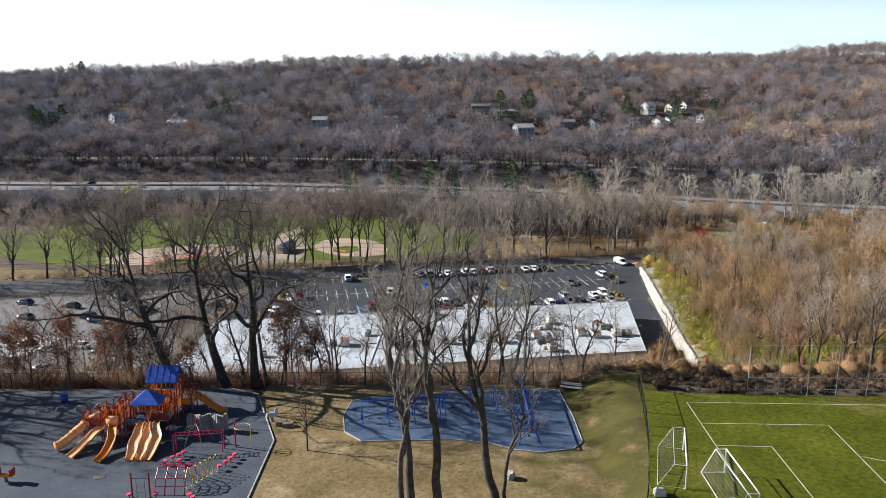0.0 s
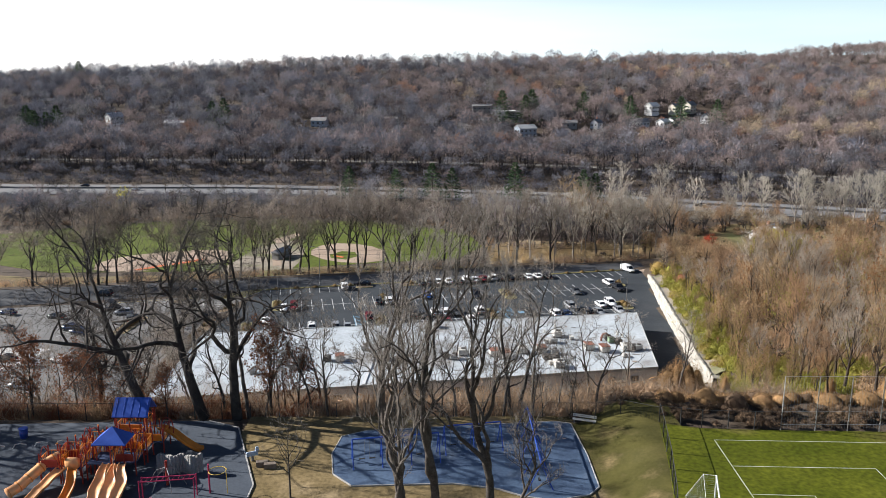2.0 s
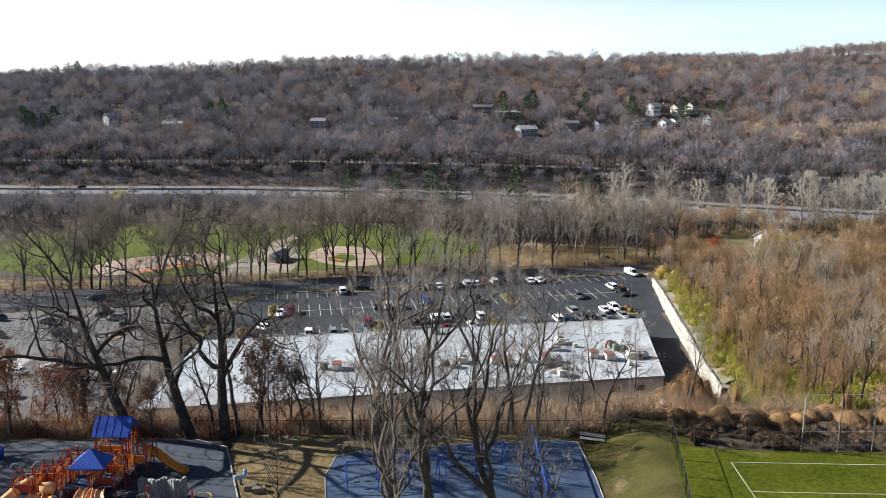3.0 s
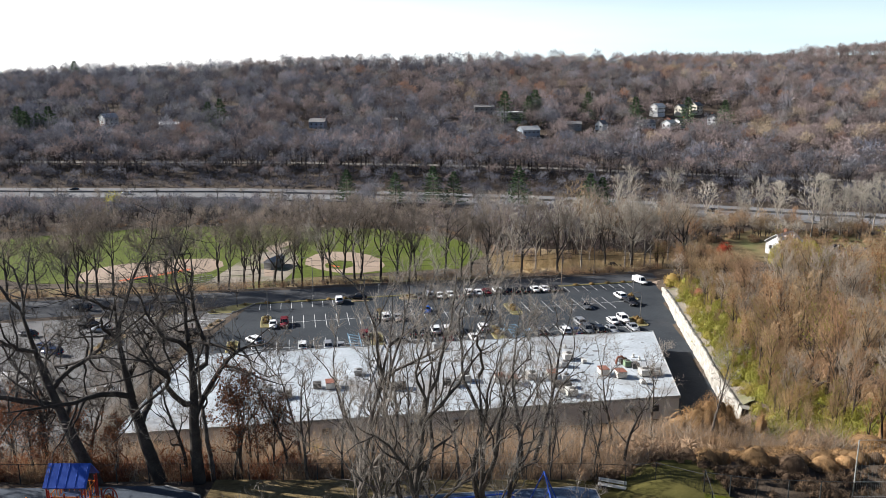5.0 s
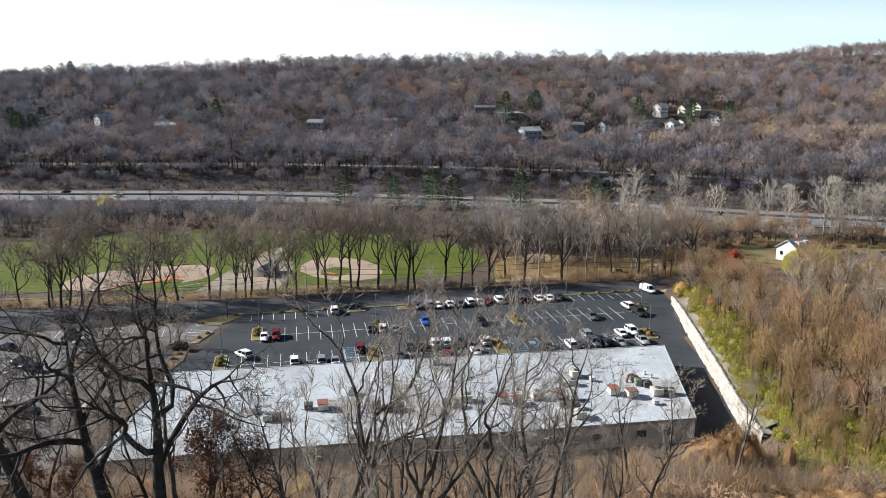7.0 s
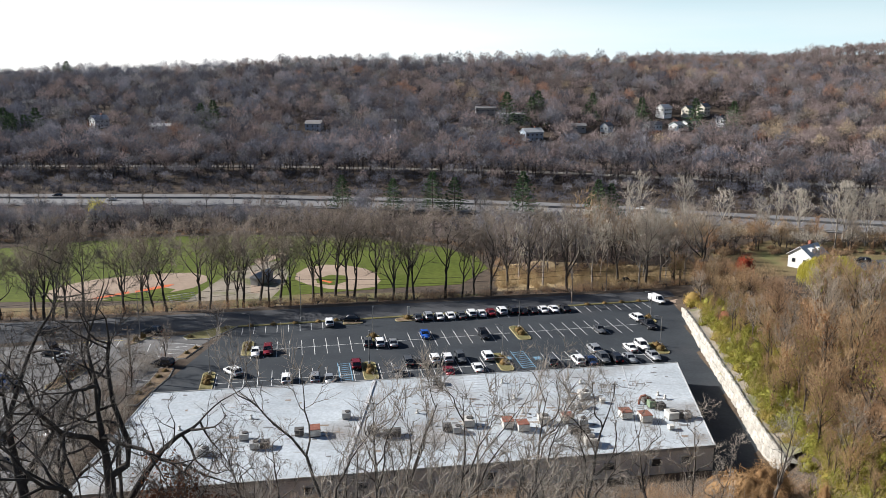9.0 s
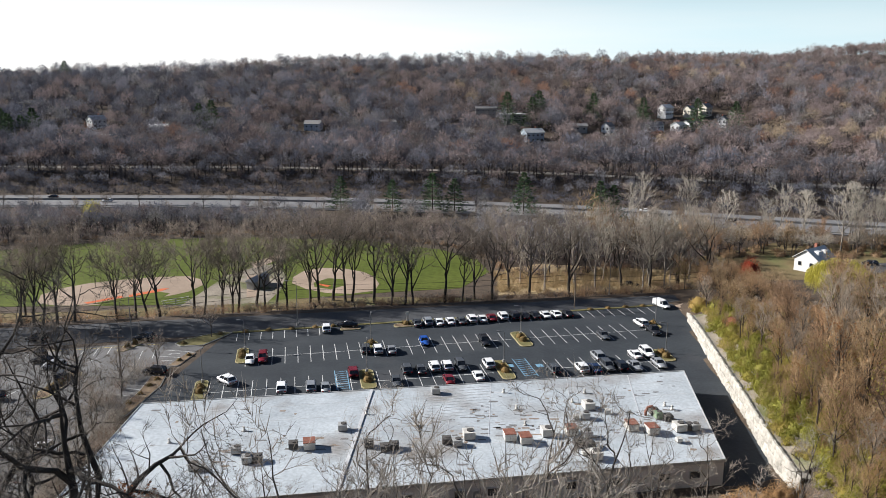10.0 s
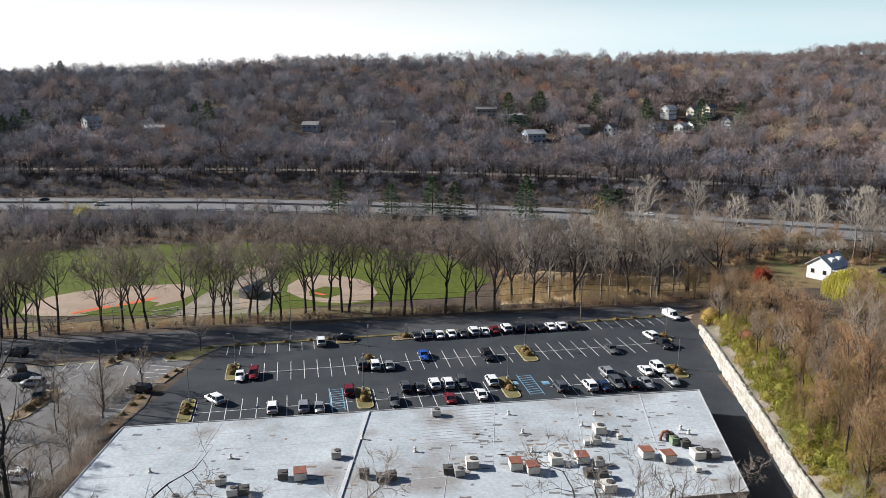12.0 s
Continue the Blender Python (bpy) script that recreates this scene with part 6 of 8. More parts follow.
lot_ob = bpy.data.objects["parking_lot"]
side_ob = bpy.data.objects["side_parking_lot"]


def stripe(name, x, y, length, width, turn, material, z=0.036, parent=None):
    key = (name, length, width)
    if key not in stripe_meshes:
        stripe_meshes[key] = Bm().box(-width / 2, -length / 2, -0.004, width / 2, length / 2, 0.004).mesh(name, material)
    ob = new(name, stripe_meshes[key])
    ob.parent = parent or lot_ob
    ob.matrix_world = pose(x, y, z, 0, 0, math.degrees(turn))
    return ob


stripe_meshes = {}
W = 0.12
for k in range(8):
    x = -45.4 + 2.5 * k
    stripe("stall_line", x + 0.4, ROW_A(x) - 2.7, 5.0, W, STALL, M["paint"])
for k in range(23):
    x = -5.4 + 2.53 * k
    stripe("stall_line", x + 0.45, ROW_A(x) - 2.8, 5.0, W, STALL, M["paint"])
for k in range(33):
    x = -39.9 + 2.53 * k if k < 24 else 20.6 + 2.64 * (k - 24)
    if -17 < x < -9 and k % 3 == 0 or 15.4 < x < 19:
        continue
    stripe("stall_line", x, ROW_B(x), 9.7, W, STALL, M["paint"])
for k in range(34):
    x = -42.6 + 2.55 * k
    if -16.5 < x < -12.5 or 9.6 < x < 19.4:
        continue
    stripe("stall_line", x, ROW_C(x), 9.8, W, STALL, M["paint"])
for f, x0, x1 in ((ROW_B, -39, -17), (ROW_B, -13, 15), (ROW_B, 19, 46), (ROW_C, -43, -16), (ROW_C, -12, 10), (ROW_C, 20, 44)):
    a = math.atan2(f(x1) - f(x0), x1 - x0)
    stripe("centre_line", (x0 + x1) / 2, (f(x0) + f(x1)) / 2, math.hypot(x1 - x0, f(x1) - f(x0)), W, a - math.pi / 2, M["paint"], 0.035)
# hatched access bays
for cx, w in ((16.3, 2.6), (-19.0, 2.4)):
    cy = ROW_C(cx) + 1.8
    for k in range(9):
        stripe("hatch_line", cx + 0.0 - (k - 4) * 0.2, cy + (k - 4) * 1.05, w, 0.16, radians(108), M["blue_paint"], 0.037)
    for dx in (-w / 2, w / 2):
        stripe("bay_line", cx + dx, cy, 9.6, 0.16, STALL, M["blue_paint"], 0.038)
for dx, dy in ((-2.9, 2.6), (3.0, 2.6)):
    stripe("bay_mark", 16.3 + dx, ROW_C(16.3) + dy, 1.6, 1.4, STALL, M["blue_paint"], 0.036)
# side lot
for x, y, l, t in ((-85, 146.6, 4.6, 10), (-72, 149.4, 4.4, 10), (-69.5, 150, 4.4, 10), (-67, 150.7, 4.4, 10), (-74.6, 148.8, 4.4, 10), (-71, 143.8, 5, -25), (-62, 147.5, 5, 12), (-59.5, 148, 5, 12), (-55.3, 150, 6.4, 80), (-55.4, 146.4, 6.4, 80), (-56, 142, 6, 80), (-58, 130, 6.5, 75), (-58.3, 127, 6.5, 75), (-58.6, 124, 6.5, 75), (-78, 128, 5, -20), (-81, 127, 5, -20), (-84, 126, 5, -20), (-75, 113, 5, -15), (-78, 112, 5, -15), (-81, 111, 5, -15), (-64, 106, 5, 70)):
    stripe("stall_line", x, y, l, W, radians(t), M["paint"], parent=side_ob)
for x, y in ((-55.5, 148.2), (-55.8, 144.3)):
    ar = new("arrow", Bm().prism([(-1.3, -0.09), (0.4, -0.09), (0.4, -0.35), (1.3, 0), (0.4, 0.35), (0.4, 0.09), (-1.3, 0.09)], -0.004, 0.004).mesh("arrow", M["paint"]))
    ar.parent = side_ob
    ar.matrix_world = pose(x, y, 0.037, 0, 0, 190)
for x in (-80, -72, -64):
    stripe("edge_line", x, 153.0 + 0.2 * (x + 66), 8.6, 0.14, radians(-78), M["yellow_paint"], parent=side_ob)


def planter(x, y, w, l, turn=STALL, r=1.2, fill="island", shrubs=1, tone="hedge"):
    ob = thing("planting_island", "kerbed parking island with grass and a shrub", "island", group="parking islands")
    out = rounded(0, 0, w, l, 0, r)
    kerb = Bm()
    inn = rounded(0, 0, w - 0.34, l - 0.34, 0, max(r - 0.17, 0.2))
    n = len(out)
    verts = [(*p, 0.0) for p in out] + [(*p, 0.17) for p in out] + [(*p, 0.17) for p in inn] + [(*p, 0.0) for p in inn]
    faces = []
    for k in range(n):
        q = (k + 1) % n
        faces += [(k, q, n + q, n + k), (n + k, n + q, 2 * n + q, 2 * n + k), (2 * n + k, 2 * n + q, 3 * n + q, 3 * n + k)]
    kerb.add(verts, faces)
    part("kerb", kerb.mesh("kerb", M["yellow_kerb"]), ob)
    part("soil", Bm().prism(inn, 0.0, 0.14).mesh("soil", M[fill]), ob)
    ob.matrix_world = pose(x, y, 0.03, 0, 0, math.degrees(turn))
    for s in range(shrubs):
        g = np.random.default_rng(int(abs(x * 7) + s))
        off = (s - (shrubs - 1) / 2) * 2.2 + (0.6 if shrubs == 1 else 0)
        hedge = new("clipped_shrub", fast_mesh("clipped_shrub", *brush(g, min(w * 0.42, 1.25), 1.15, 420, 0.09, 0.2), M[tone]))
        hedge.matrix_world = pose(x - math.sin(turn) * off, y + math.cos(turn) * off, 0.15)
        tagged(hedge, "round brown-green shrub in a parking island", "shrub", "island shrubs")
    return ob


for x, y, w, l in ((-41.0, 147, 2.4, 9), (-44.3, 128.8, 2.4, 10), (-14.2, 134.4, 2.9, 9.6), (-15.1, 153.6, 3.0, 4.0), (17.2, 157.3, 3.0, 9.6), (12.0, 139.2, 2.8, 10), (45.4, 147.2, 2.9, 6.8), (48.4, 167, 2.4, 5)):
    planter(x, y, w, l, shrubs=2 if l > 6 else 1)
planter(-20.8, 164.4, 4.6, 1.8, 0.2, 0.8, "mulch", 0)
planter(-8.2, 167.0, 6.0, 2.6, 0.2, 1.2, "mulch", 1)
planter(-66.0, 152.8, 2.0, 7.0, -0.35, 0.8, "mulch", 2)
planter(-71.5, 131.5, 3.2, 13, -0.12, 1.5, "mulch", 3, "hedge")


def kerbed(name, outline, fill, label):
    ob = thing(name, label, "planting bed")
    part("kerb", Bm().prism(outline, -0.1, 0.16).mesh("kerb", M["kerb"]), ob)
    part("soil", Bm().prism(grown(outline, 0.25), 0.1, 0.19).mesh("soil", M[fill]), ob)
    return ob


kerbed("grass_bed", [(-56.5, 156.2), (-57.2, 154.2), (-55.6, 152.6), (-50.9, 153.2), (-48.3, 158.2), (-46.8, 161.6), (-49, 162.2), (-52.5, 160)], "island", "kerbed grass bed with a small tree")
kerbed("divider_bed", [(-54.4, 141), (-52.3, 141), (-50.9, 148.5), (-52.6, 149)], "mulch", "kerbed mulch divider between the lots")
kerbed("divider_bed", [(-56.3, 118), (-53.6, 118), (-52.2, 131), (-52.9, 136), (-55.6, 136), (-55.4, 128)], "mulch", "kerbed mulch divider between the lots")
hedge_spots = [(-53, 144), (-52, 147), (-54, 134), (-54.3, 131), (-54.6, 127), (-55, 123), (-49, 160.3), (-55.2, 154)]
for k, (x, y) in enumerate(hedge_spots):
    shrub("round_shrub", "small round clipped shrub in a mulch bed", x, y, 0.8, 0.9, M["hedge"], 70 + k, "shrub", "bed shrubs", 220, 0.08)
for k in range(9):
    x = (-44, -39, -34, -29, -25)[k] if k < 5 else (36, 40.5, 45, 49.5)[k - 5]
    shrub("round_shrub", "small round clipped shrub on the verge", x, ROW_A(x) + 0.55, 1.0, 0.75, M["hedge"], 90 + k, "shrub", "bed shrubs", 220, 0.08)


# ---- lamps and poles ----
def lamp_pole(h, arm=1.4):
    ob = thing("lamp_pole", "tall dark parking lot lamp pole", "street lamp", group="lamp poles")
    part("footing", Bm().tube((0, 0, 0), (0, 0, 0.7), 0.28, 0.28, 12).mesh("footing", M["kerb"]), ob)
    part("pole", Bm().tube((0, 0, 0.6), (0, 0, h), 0.10, 0.06, 8).mesh("pole", M["pole_grey"]), ob)
    part("arm", Bm().path([(0, 0, h - 0.2), (arm * 0.6, 0, h + 0.1), (arm, 0, h + 0.12)], 0.045, 6).mesh("arm", M["pole_grey"]), ob)
    part("lamp_head", Bm().box(arm - 0.1, -0.17, h + 0.02, arm + 0.65, 0.17, h + 0.2, 0.05).mesh("lamp_head", M["pole_grey"]), ob)
    return ob


lp, tall_lp = lamp_pole(6.5, 0.9), lamp_pole(10.5, 2.0)
for k, (src, x, y, t) in enumerate(((lp, 46.2, 148.7, 180), (lp, 48.9, 167.6, 180), (lp, 17.3, 160.5, 180), (lp, 12.3, 143, 180), (lp, -14.6, 137.8, 90), (lp, -15.3, 154.4, 90), (lp, -44.8, 132.4, 90), (tall_lp, -33.1, 166.6, 180), (tall_lp, -66, 153.6, 0), (lp, -71.2, 133.8, 180), (tall_lp, 43.8, 194.5, 180), (lp, -41.2, 150.4, 180))):
    m = pose(x, y, 0.1 if y < 190 else gz(x, y), 0, 0, t)
    if src.matrix_world.translation.length > 1:
        copy_thing(src, m)
    else:
        src.matrix_world = m


def utility_pole(x, y, h, cross=True):
    ob = thing("utility_pole", "weathered wooden utility pole", "utility pole", x, y, gz(x, y), group="utility poles")
    part("pole", Bm().tube((0, 0, -0.5), (0, 0, h), 0.17, 0.12, 8).mesh("pole", M["old_wood"]), ob)
    if cross:
        part("crossarm", Bm().box(-1.1, -0.06, h - 0.8, 1.1, 0.06, h - 0.65).mesh("crossarm", M["old_wood"]), ob)
        for dx in (-0.9, 0, 0.9):
            part("insulator", Bm().tube((dx, 0, h - 0.65), (dx, 0, h - 0.45), 0.06, 0.04, 6).mesh("insulator", M["pole_grey"]), ob)
    return ob


utility_pole(66.5, 186.5, 8.5)
utility_pole(32.4, 180.6, 9, False)
utility_pole(-58.5, 129, 11)
wires = thing("utility_wires", "black utility wires strung along the park road", "wires")
LINE = [(66.5, 186.5, 7.9), (32.4, 180.6, 8.6), (-33.1, 167.2, 9.8), (-66, 154.6, 9.8), (-122, 142, 9.6)]
for drop in (0.0, 1.3):
    pts = []
    for (x0, y0, z0), (x1, y1, z1) in zip(LINE, LINE[1:]):
        pts += [(x0 + (x1 - x0) * q / 10, y0 + (y1 - y0) * q / 10, z0 + (z1 - z0) * q / 10 - drop - 0.9 * 4 * (q / 10) * (1 - q / 10)) for q in range(10)]
    part("wire", Bm().path(pts, 0.035, 4).mesh("wire", M["rubber"]), wires)
sign = thing("entrance_sign", "white sign post on an entrance island", "sign", -8.0, 167.2, 0.2, 10)
part("post", Bm().tube((0, 0, 0), (0, 0, 2.6), 0.06, None, 8).mesh("post", M["pole_grey"]), sign)
part("board", Bm().box(-0.3, -0.06, 0.9, 0.3, 0.06, 3.0, 0.02).mesh("board", M["unit_white"]), sign)


# ---- cars ----
def wheel_meshes(r):
    ring = [(r, -0.11), (r, 0.11), (r * 0.62, 0.115), (r * 0.62, -0.115)]
    n, v, f = 14, [], []
    for k in range(n):
        a = 6.28319 * k / n
        v += [(w, math.cos(a) * q, math.sin(a) * q) for q, w in ring]
    for k in range(n):
        for s in range(4):
            f.append((k * 4 + s, k * 4 + (s + 1) % 4, ((k + 1) % n) * 4 + (s + 1) % 4, ((k + 1) % n) * 4 + s))
    return mesh_of("tyre", v, f, M["rubber"], True), Bm().tube((-0.10, 0, 0), (0.10, 0, 0), r * 0.62, None, 12).mesh("rim", M["chrome"])


TYRE, RIM = wheel_meshes(0.34)
# stations along the car: y, half width, sill, belt height
SHAPES = {
    "sedan": ([(-2.3, 0.72, 0.42, 0.72), (-2.15, 0.84, 0.3, 0.88), (-1.4, 0.90, 0.25, 0.95), (0.0, 0.91, 0.25, 0.93), (1.0, 0.90, 0.25, 0.90), (1.9, 0.85, 0.28, 0.78), (2.3, 0.70, 0.40, 0.62)], (-1.75, -1.0, 0.35, 1.05), 1.42),
    "suv": ([(-2.25, 0.78, 0.5, 0.85), (-2.15, 0.90, 0.36, 1.05), (-1.4, 0.94, 0.3, 1.08), (0.0, 0.95, 0.3, 1.06), (1.1, 0.94, 0.3, 1.02), (1.95, 0.90, 0.34, 0.95), (2.3, 0.76, 0.45, 0.75)], (-2.1, -1.75, 0.45, 1.2), 1.70),
    "pickup": ([(-2.7, 0.85, 0.5, 1.0), (-2.6, 0.94, 0.4, 1.08), (-1.4, 0.96, 0.36, 1.08), (0.2, 0.96, 0.36, 1.1), (1.2, 0.95, 0.36, 1.08), (2.3, 0.92, 0.4, 1.02), (2.65, 0.8, 0.48, 0.8)], (-0.9, -0.65, 0.6, 1.25), 1.82),
    "van": ([(-2.45, 0.86, 0.5, 1.0), (-2.36, 0.92, 0.4, 1.12), (-0.9, 0.94, 0.36, 1.14), (0.7, 0.94, 0.36, 1.1), (1.4, 0.92, 0.36, 1.05), (2.1, 0.88, 0.4, 0.98), (2.42, 0.76, 0.5, 0.76)], (-2.36, -2.2, 0.85, 1.55), 1.95),
}


def car(kind, paint, label):
    rows, (y0, y1, y2, y3), top = SHAPES[kind]
    ob = thing("car" if kind in ("sedan", "suv") else kind if kind != "pickup" else "pickup_truck", label, "car" if kind in ("sedan", "suv") else "van" if kind == "van" else "truck", group="parked cars")
    v, f = [], []
    for y, w, lo, hi in rows:
        v += [(-w * 0.92, y, lo), (-w, y, (lo + hi) / 2), (-w * 0.93, y, hi), (0, y, hi + 0.05), (w * 0.93, y, hi), (w, y, (lo + hi) / 2), (w * 0.92, y, lo)]
    n = len(rows)
    for r in range(n - 1):
        for k in range(7):
            f.append((r * 7 + k, r * 7 + (k + 1) % 7, r * 7 + 7 + (k + 1) % 7, r * 7 + 7 + k))
    f += [tuple(range(7)), tuple(range(n * 7 - 7, n * 7))[::-1]]
    part("body", mesh_of("body", v, f, M[paint], True), ob)
    belt = max(r[3] for r in rows) - 0.02
    w0, w1 = rows[3][1] * 0.93, rows[3][1] * 0.76
    g = [(-w0, y0, belt), (w0, y0, belt), (w0, y3, belt - 0.05), (-w0, y3, belt - 0.05), (-w1, y1, top - 0.05), (w1, y1, top - 0.05), (w1, y2, top - 0.05), (-w1, y2, top - 0.05)]
    part("window", mesh_of("window", g, [(0, 1, 5, 4), (1, 2, 6, 5), (2, 3, 7, 6), (3, 0, 4, 7), (4, 5, 6, 7)], M["car_glass"]), ob, "dark tinted car windows")
    part("roof", Bm().add([(-w1 - 0.03, y1 - 0.05, top - 0.06), (w1 + 0.03, y1 - 0.05, top - 0.06), (w1 + 0.03, y2 + 0.05, top - 0.06), (-w1 - 0.03, y2 + 0.05, top - 0.06), (-w1 + 0.08, y1 + 0.1, top), (w1 - 0.08, y1 + 0.1, top), (w1 - 0.08, y2 - 0.12, top), (-w1 + 0.08, y2 - 0.12, top)],
                           [(0, 1, 5, 4), (1, 2, 6, 5), (2, 3, 7, 6), (3, 0, 4, 7), (4, 5, 6, 7), (3, 2, 1, 0)]).mesh("roof", M[paint]), ob)
    for s in (-1, 1):
        for ya, yb in ((y0, y1), ((y0 + y3) / 2, (y1 + y2) / 2), (y3, y2)):
            part("pillar", Bm().tube((s * w0, ya, belt), (s * w1, yb, top - 0.03), 0.07, None, 5).mesh("pillar", M[paint]), ob)
        if kind == "van":
            part("side_panel", Bm().box(s * w0 - 0.03, y0 + 0.1, belt - 0.02, s * w0 + 0.03, y2 - 0.3, top - 0.05).mesh("side_panel", M[paint]), ob)
    for s in (-1, 1):
        for y in (rows[1][0] + 0.75, rows[-1][0] - 0.85):
            wheel = part("wheel", TYRE, ob)
            wheel.matrix_basis = pose(s * (rows[3][1] - 0.1), y, 0.34)
            part("rim", RIM, wheel)
        e = rows[-1]
        part("headlight", Bm().box(s * e[1] * 0.72 - 0.16, e[0] - 0.16, e[3] - 0.16, s * e[1] * 0.72 + 0.16, e[0] + 0.03, e[3] - 0.02, 0.02).mesh("headlight", M["lamp_glass"]), ob)
        e = rows[0]
        part("taillight", Bm().box(s * e[1] * 0.8 - 0.14, e[0] - 0.03, e[3] - 0.2, s * e[1] * 0.8 + 0.14, e[0] + 0.1, e[3], 0.02).mesh("taillight", M["tail_red"]), ob)
        part("mirror", Bm().box(s * (w0 + 0.08) - 0.09, y3 - 0.35, belt, s * (w0 + 0.08) + 0.09, y3 - 0.22, belt + 0.14, 0.03).mesh("mirror", M[paint]), ob)
    return ob


PAINTS = {"w": ("paint_white", "white"), "k": ("paint_black", "black"), "g": ("paint_grey", "dark grey"), "s": ("paint_silver", "silver"), "r": ("paint_red", "dark red"), "b": ("paint_blue", "bright blue"), "n": ("paint_navy", "navy blue")}
BODY = {"c": ("sedan", "sedan"), "u": ("suv", "sport utility vehicle"), "p": ("pickup", "pickup truck"), "v": ("van", "delivery van")}
CARS = [("uw", -26, 163.0, 0), ("kc", -21.6, 165.9, 80), ("cg", -5.8, 167.2, 0), ("us", -3.4, 167.9, 0), ("cw", -0.8, 167.9, 0), ("cw", 1.8, 168.6, 0), ("cg", 4.4, 168.9, 0), ("uw", 6.8, 169.9, 0), ("cw", 9.2, 170.3, 0), ("cr", 11.5, 171.2, 0), ("uw", 14.2, 172, 0), ("uk", 16.9, 172.4, 0), ("ck", 19.3, 172.6, 0), ("ck", 21.8, 173, 0), ("cw", 24.3, 173.5, 0), ("cw", 26.9, 174, 0), ("ck", 29.7, 174.4, 0),
        ("vw", 53.9, 181.2, 195), ("cw", -38.6, 143.7, 180), ("ur", -36.2, 144.6, 180), ("ug", -16, 149.6, 0), ("uw", -13.4, 149.3, 0), ("cs", -10.6, 149.4, 0), ("cb", -3.9, 154.9, 180), ("uk", 9.0, 154.6, 180), ("cg", 35.2, 158.6, 180), ("uw", 45.4, 166.9, 5), ("pk", 46.9, 161.6, 180),
        ("uw", -40.4, 132.6, 35), ("ur", -17.1, 136.6, 0), ("ug", -6.9, 138.3, 0), ("cg", -4.2, 138.3, 0), ("uw", -1.6, 139.6, 0), ("uw", 0.9, 139.9, 0), ("ug", 3.6, 140.2, 180), ("uw", 9.1, 141.2, 0), ("us", 31.5, 145.6, 0), ("cw", 39.3, 146.6, 0), ("uw", 42.0, 147.6, 180),
        ("uw", -29.4, 129, 0), ("us", -24.1, 129.5, 0), ("cs", -21.4, 129.4, 0), ("cg", -8.6, 132.2, 180), ("cr", 1.2, 133.2, 0), ("cw", 6.8, 135, 0), ("ug", 21.6, 138.4, 0), ("uw", 27.1, 138.9, 0), ("cn", 29.6, 139, 0), ("ug", 32.4, 140, 180), ("uk", 34.9, 140, 0), ("cs", 37.8, 140.2, 180), ("cs", 42.9, 141.6, 180),
        ("vk", -81.7, 145.8, 30), ("us", -76.2, 140, 80), ("ug", -72.6, 134.8, 10), ("uk", -55.4, 137.0, 70), ("uk", -64.5, 156.9, 75), ("pw", -60.8, 105, 70), ("un", -83.5, 128.2, 60), ("un", -80.2, 125.3, 60), ("ck", -91, 137, 60), ("ck", -80, 143, 80), ("cw", -76.5, 108, 65), ("cw", -82, 106, 65), ("cg", -98, 128, 60), ("us", -95, 112, 60), ("ck", -88, 109, 65), ("uk", -70, 104, 65), ("cw", -106, 122, 60), ("uw", -90, 98, 65), ("cg", -66, 96, 65), ("cs", -78, 95, 65), ("cn", -104, 140, 60), ("uk", -87.6, 156.2, 72), ("pk", 52.3, 208.5, 80)]
made = {}
for code, x, y, turn in CARS:
    body, tone = (code[0], code[1]) if code[0] in BODY else (code[1], code[0])
    m = pose(x, y, 0.03 if y < 190 else gz(x, y) + 0.02, 0, 0, math.degrees(STALL) + turn)
    if (body, tone) in made:
        copy_thing(made[body, tone], m)
    else:
        made[body, tone] = car(BODY[body][0], PAINTS[tone][0], f"{PAINTS[tone][1]} {BODY[body][1]} parked on the asphalt")
        made[body, tone].matrix_world = m
# traffic on the highway, standing as it is met
for code, x, side in (("uk", 112, -6), ("cw", 84, 6), ("uw", -150, -6), ("ck", -180, 6)):
    y = float(highway_y(x)) + side
    m = pose(x, y, -1.14, 0, 0, 90 + math.degrees(math.atan2(float(highway_y(x + 5)) - y + side, 5)))
    copy_thing(made[code[0], code[1]], m)


# ---- schoolyard on the plateau ----
def drape(name, xs, ys, lift, material, label, category):
    """A planted area that follows the ground."""
    X, Y = np.meshgrid(xs, ys)
    Z = ground_z(X, Y) + lift
    a, b_ = np.meshgrid(np.arange(len(xs) - 1), np.arange(len(ys) - 1))
    k = (b_ * len(xs) + a).ravel()
    q = np.stack([k, k + 1, k + len(xs) + 1, k + len(xs)], 1)
    me = fast_mesh(name, np.stack([X, Y, Z], -1).reshape(-1, 3), np.full(len(q), 4), q.ravel(), material)
    me.shade_smooth()
    return tagged(new(name, me), label, category, kind="structure")


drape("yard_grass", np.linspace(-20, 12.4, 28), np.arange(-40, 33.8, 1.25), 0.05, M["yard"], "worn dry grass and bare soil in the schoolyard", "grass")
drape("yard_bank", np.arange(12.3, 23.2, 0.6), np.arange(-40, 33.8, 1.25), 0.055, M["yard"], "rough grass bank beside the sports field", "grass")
PLAY = [(-70, -40), (-16.6, -40), (-16.5, 19.6), (-20.6, 31), (-24, 32.6), (-70, 31)]
sheet("playground_surface", PLAY, 22.32, M["play_rubber"], "dark blue-grey rubber playground surface", "playground")
b = Bm()
for (x0, y0), (x1, y1) in zip(PLAY[1:4], PLAY[2:5]):
    a = math.atan2(y1 - y0, x1 - x0)
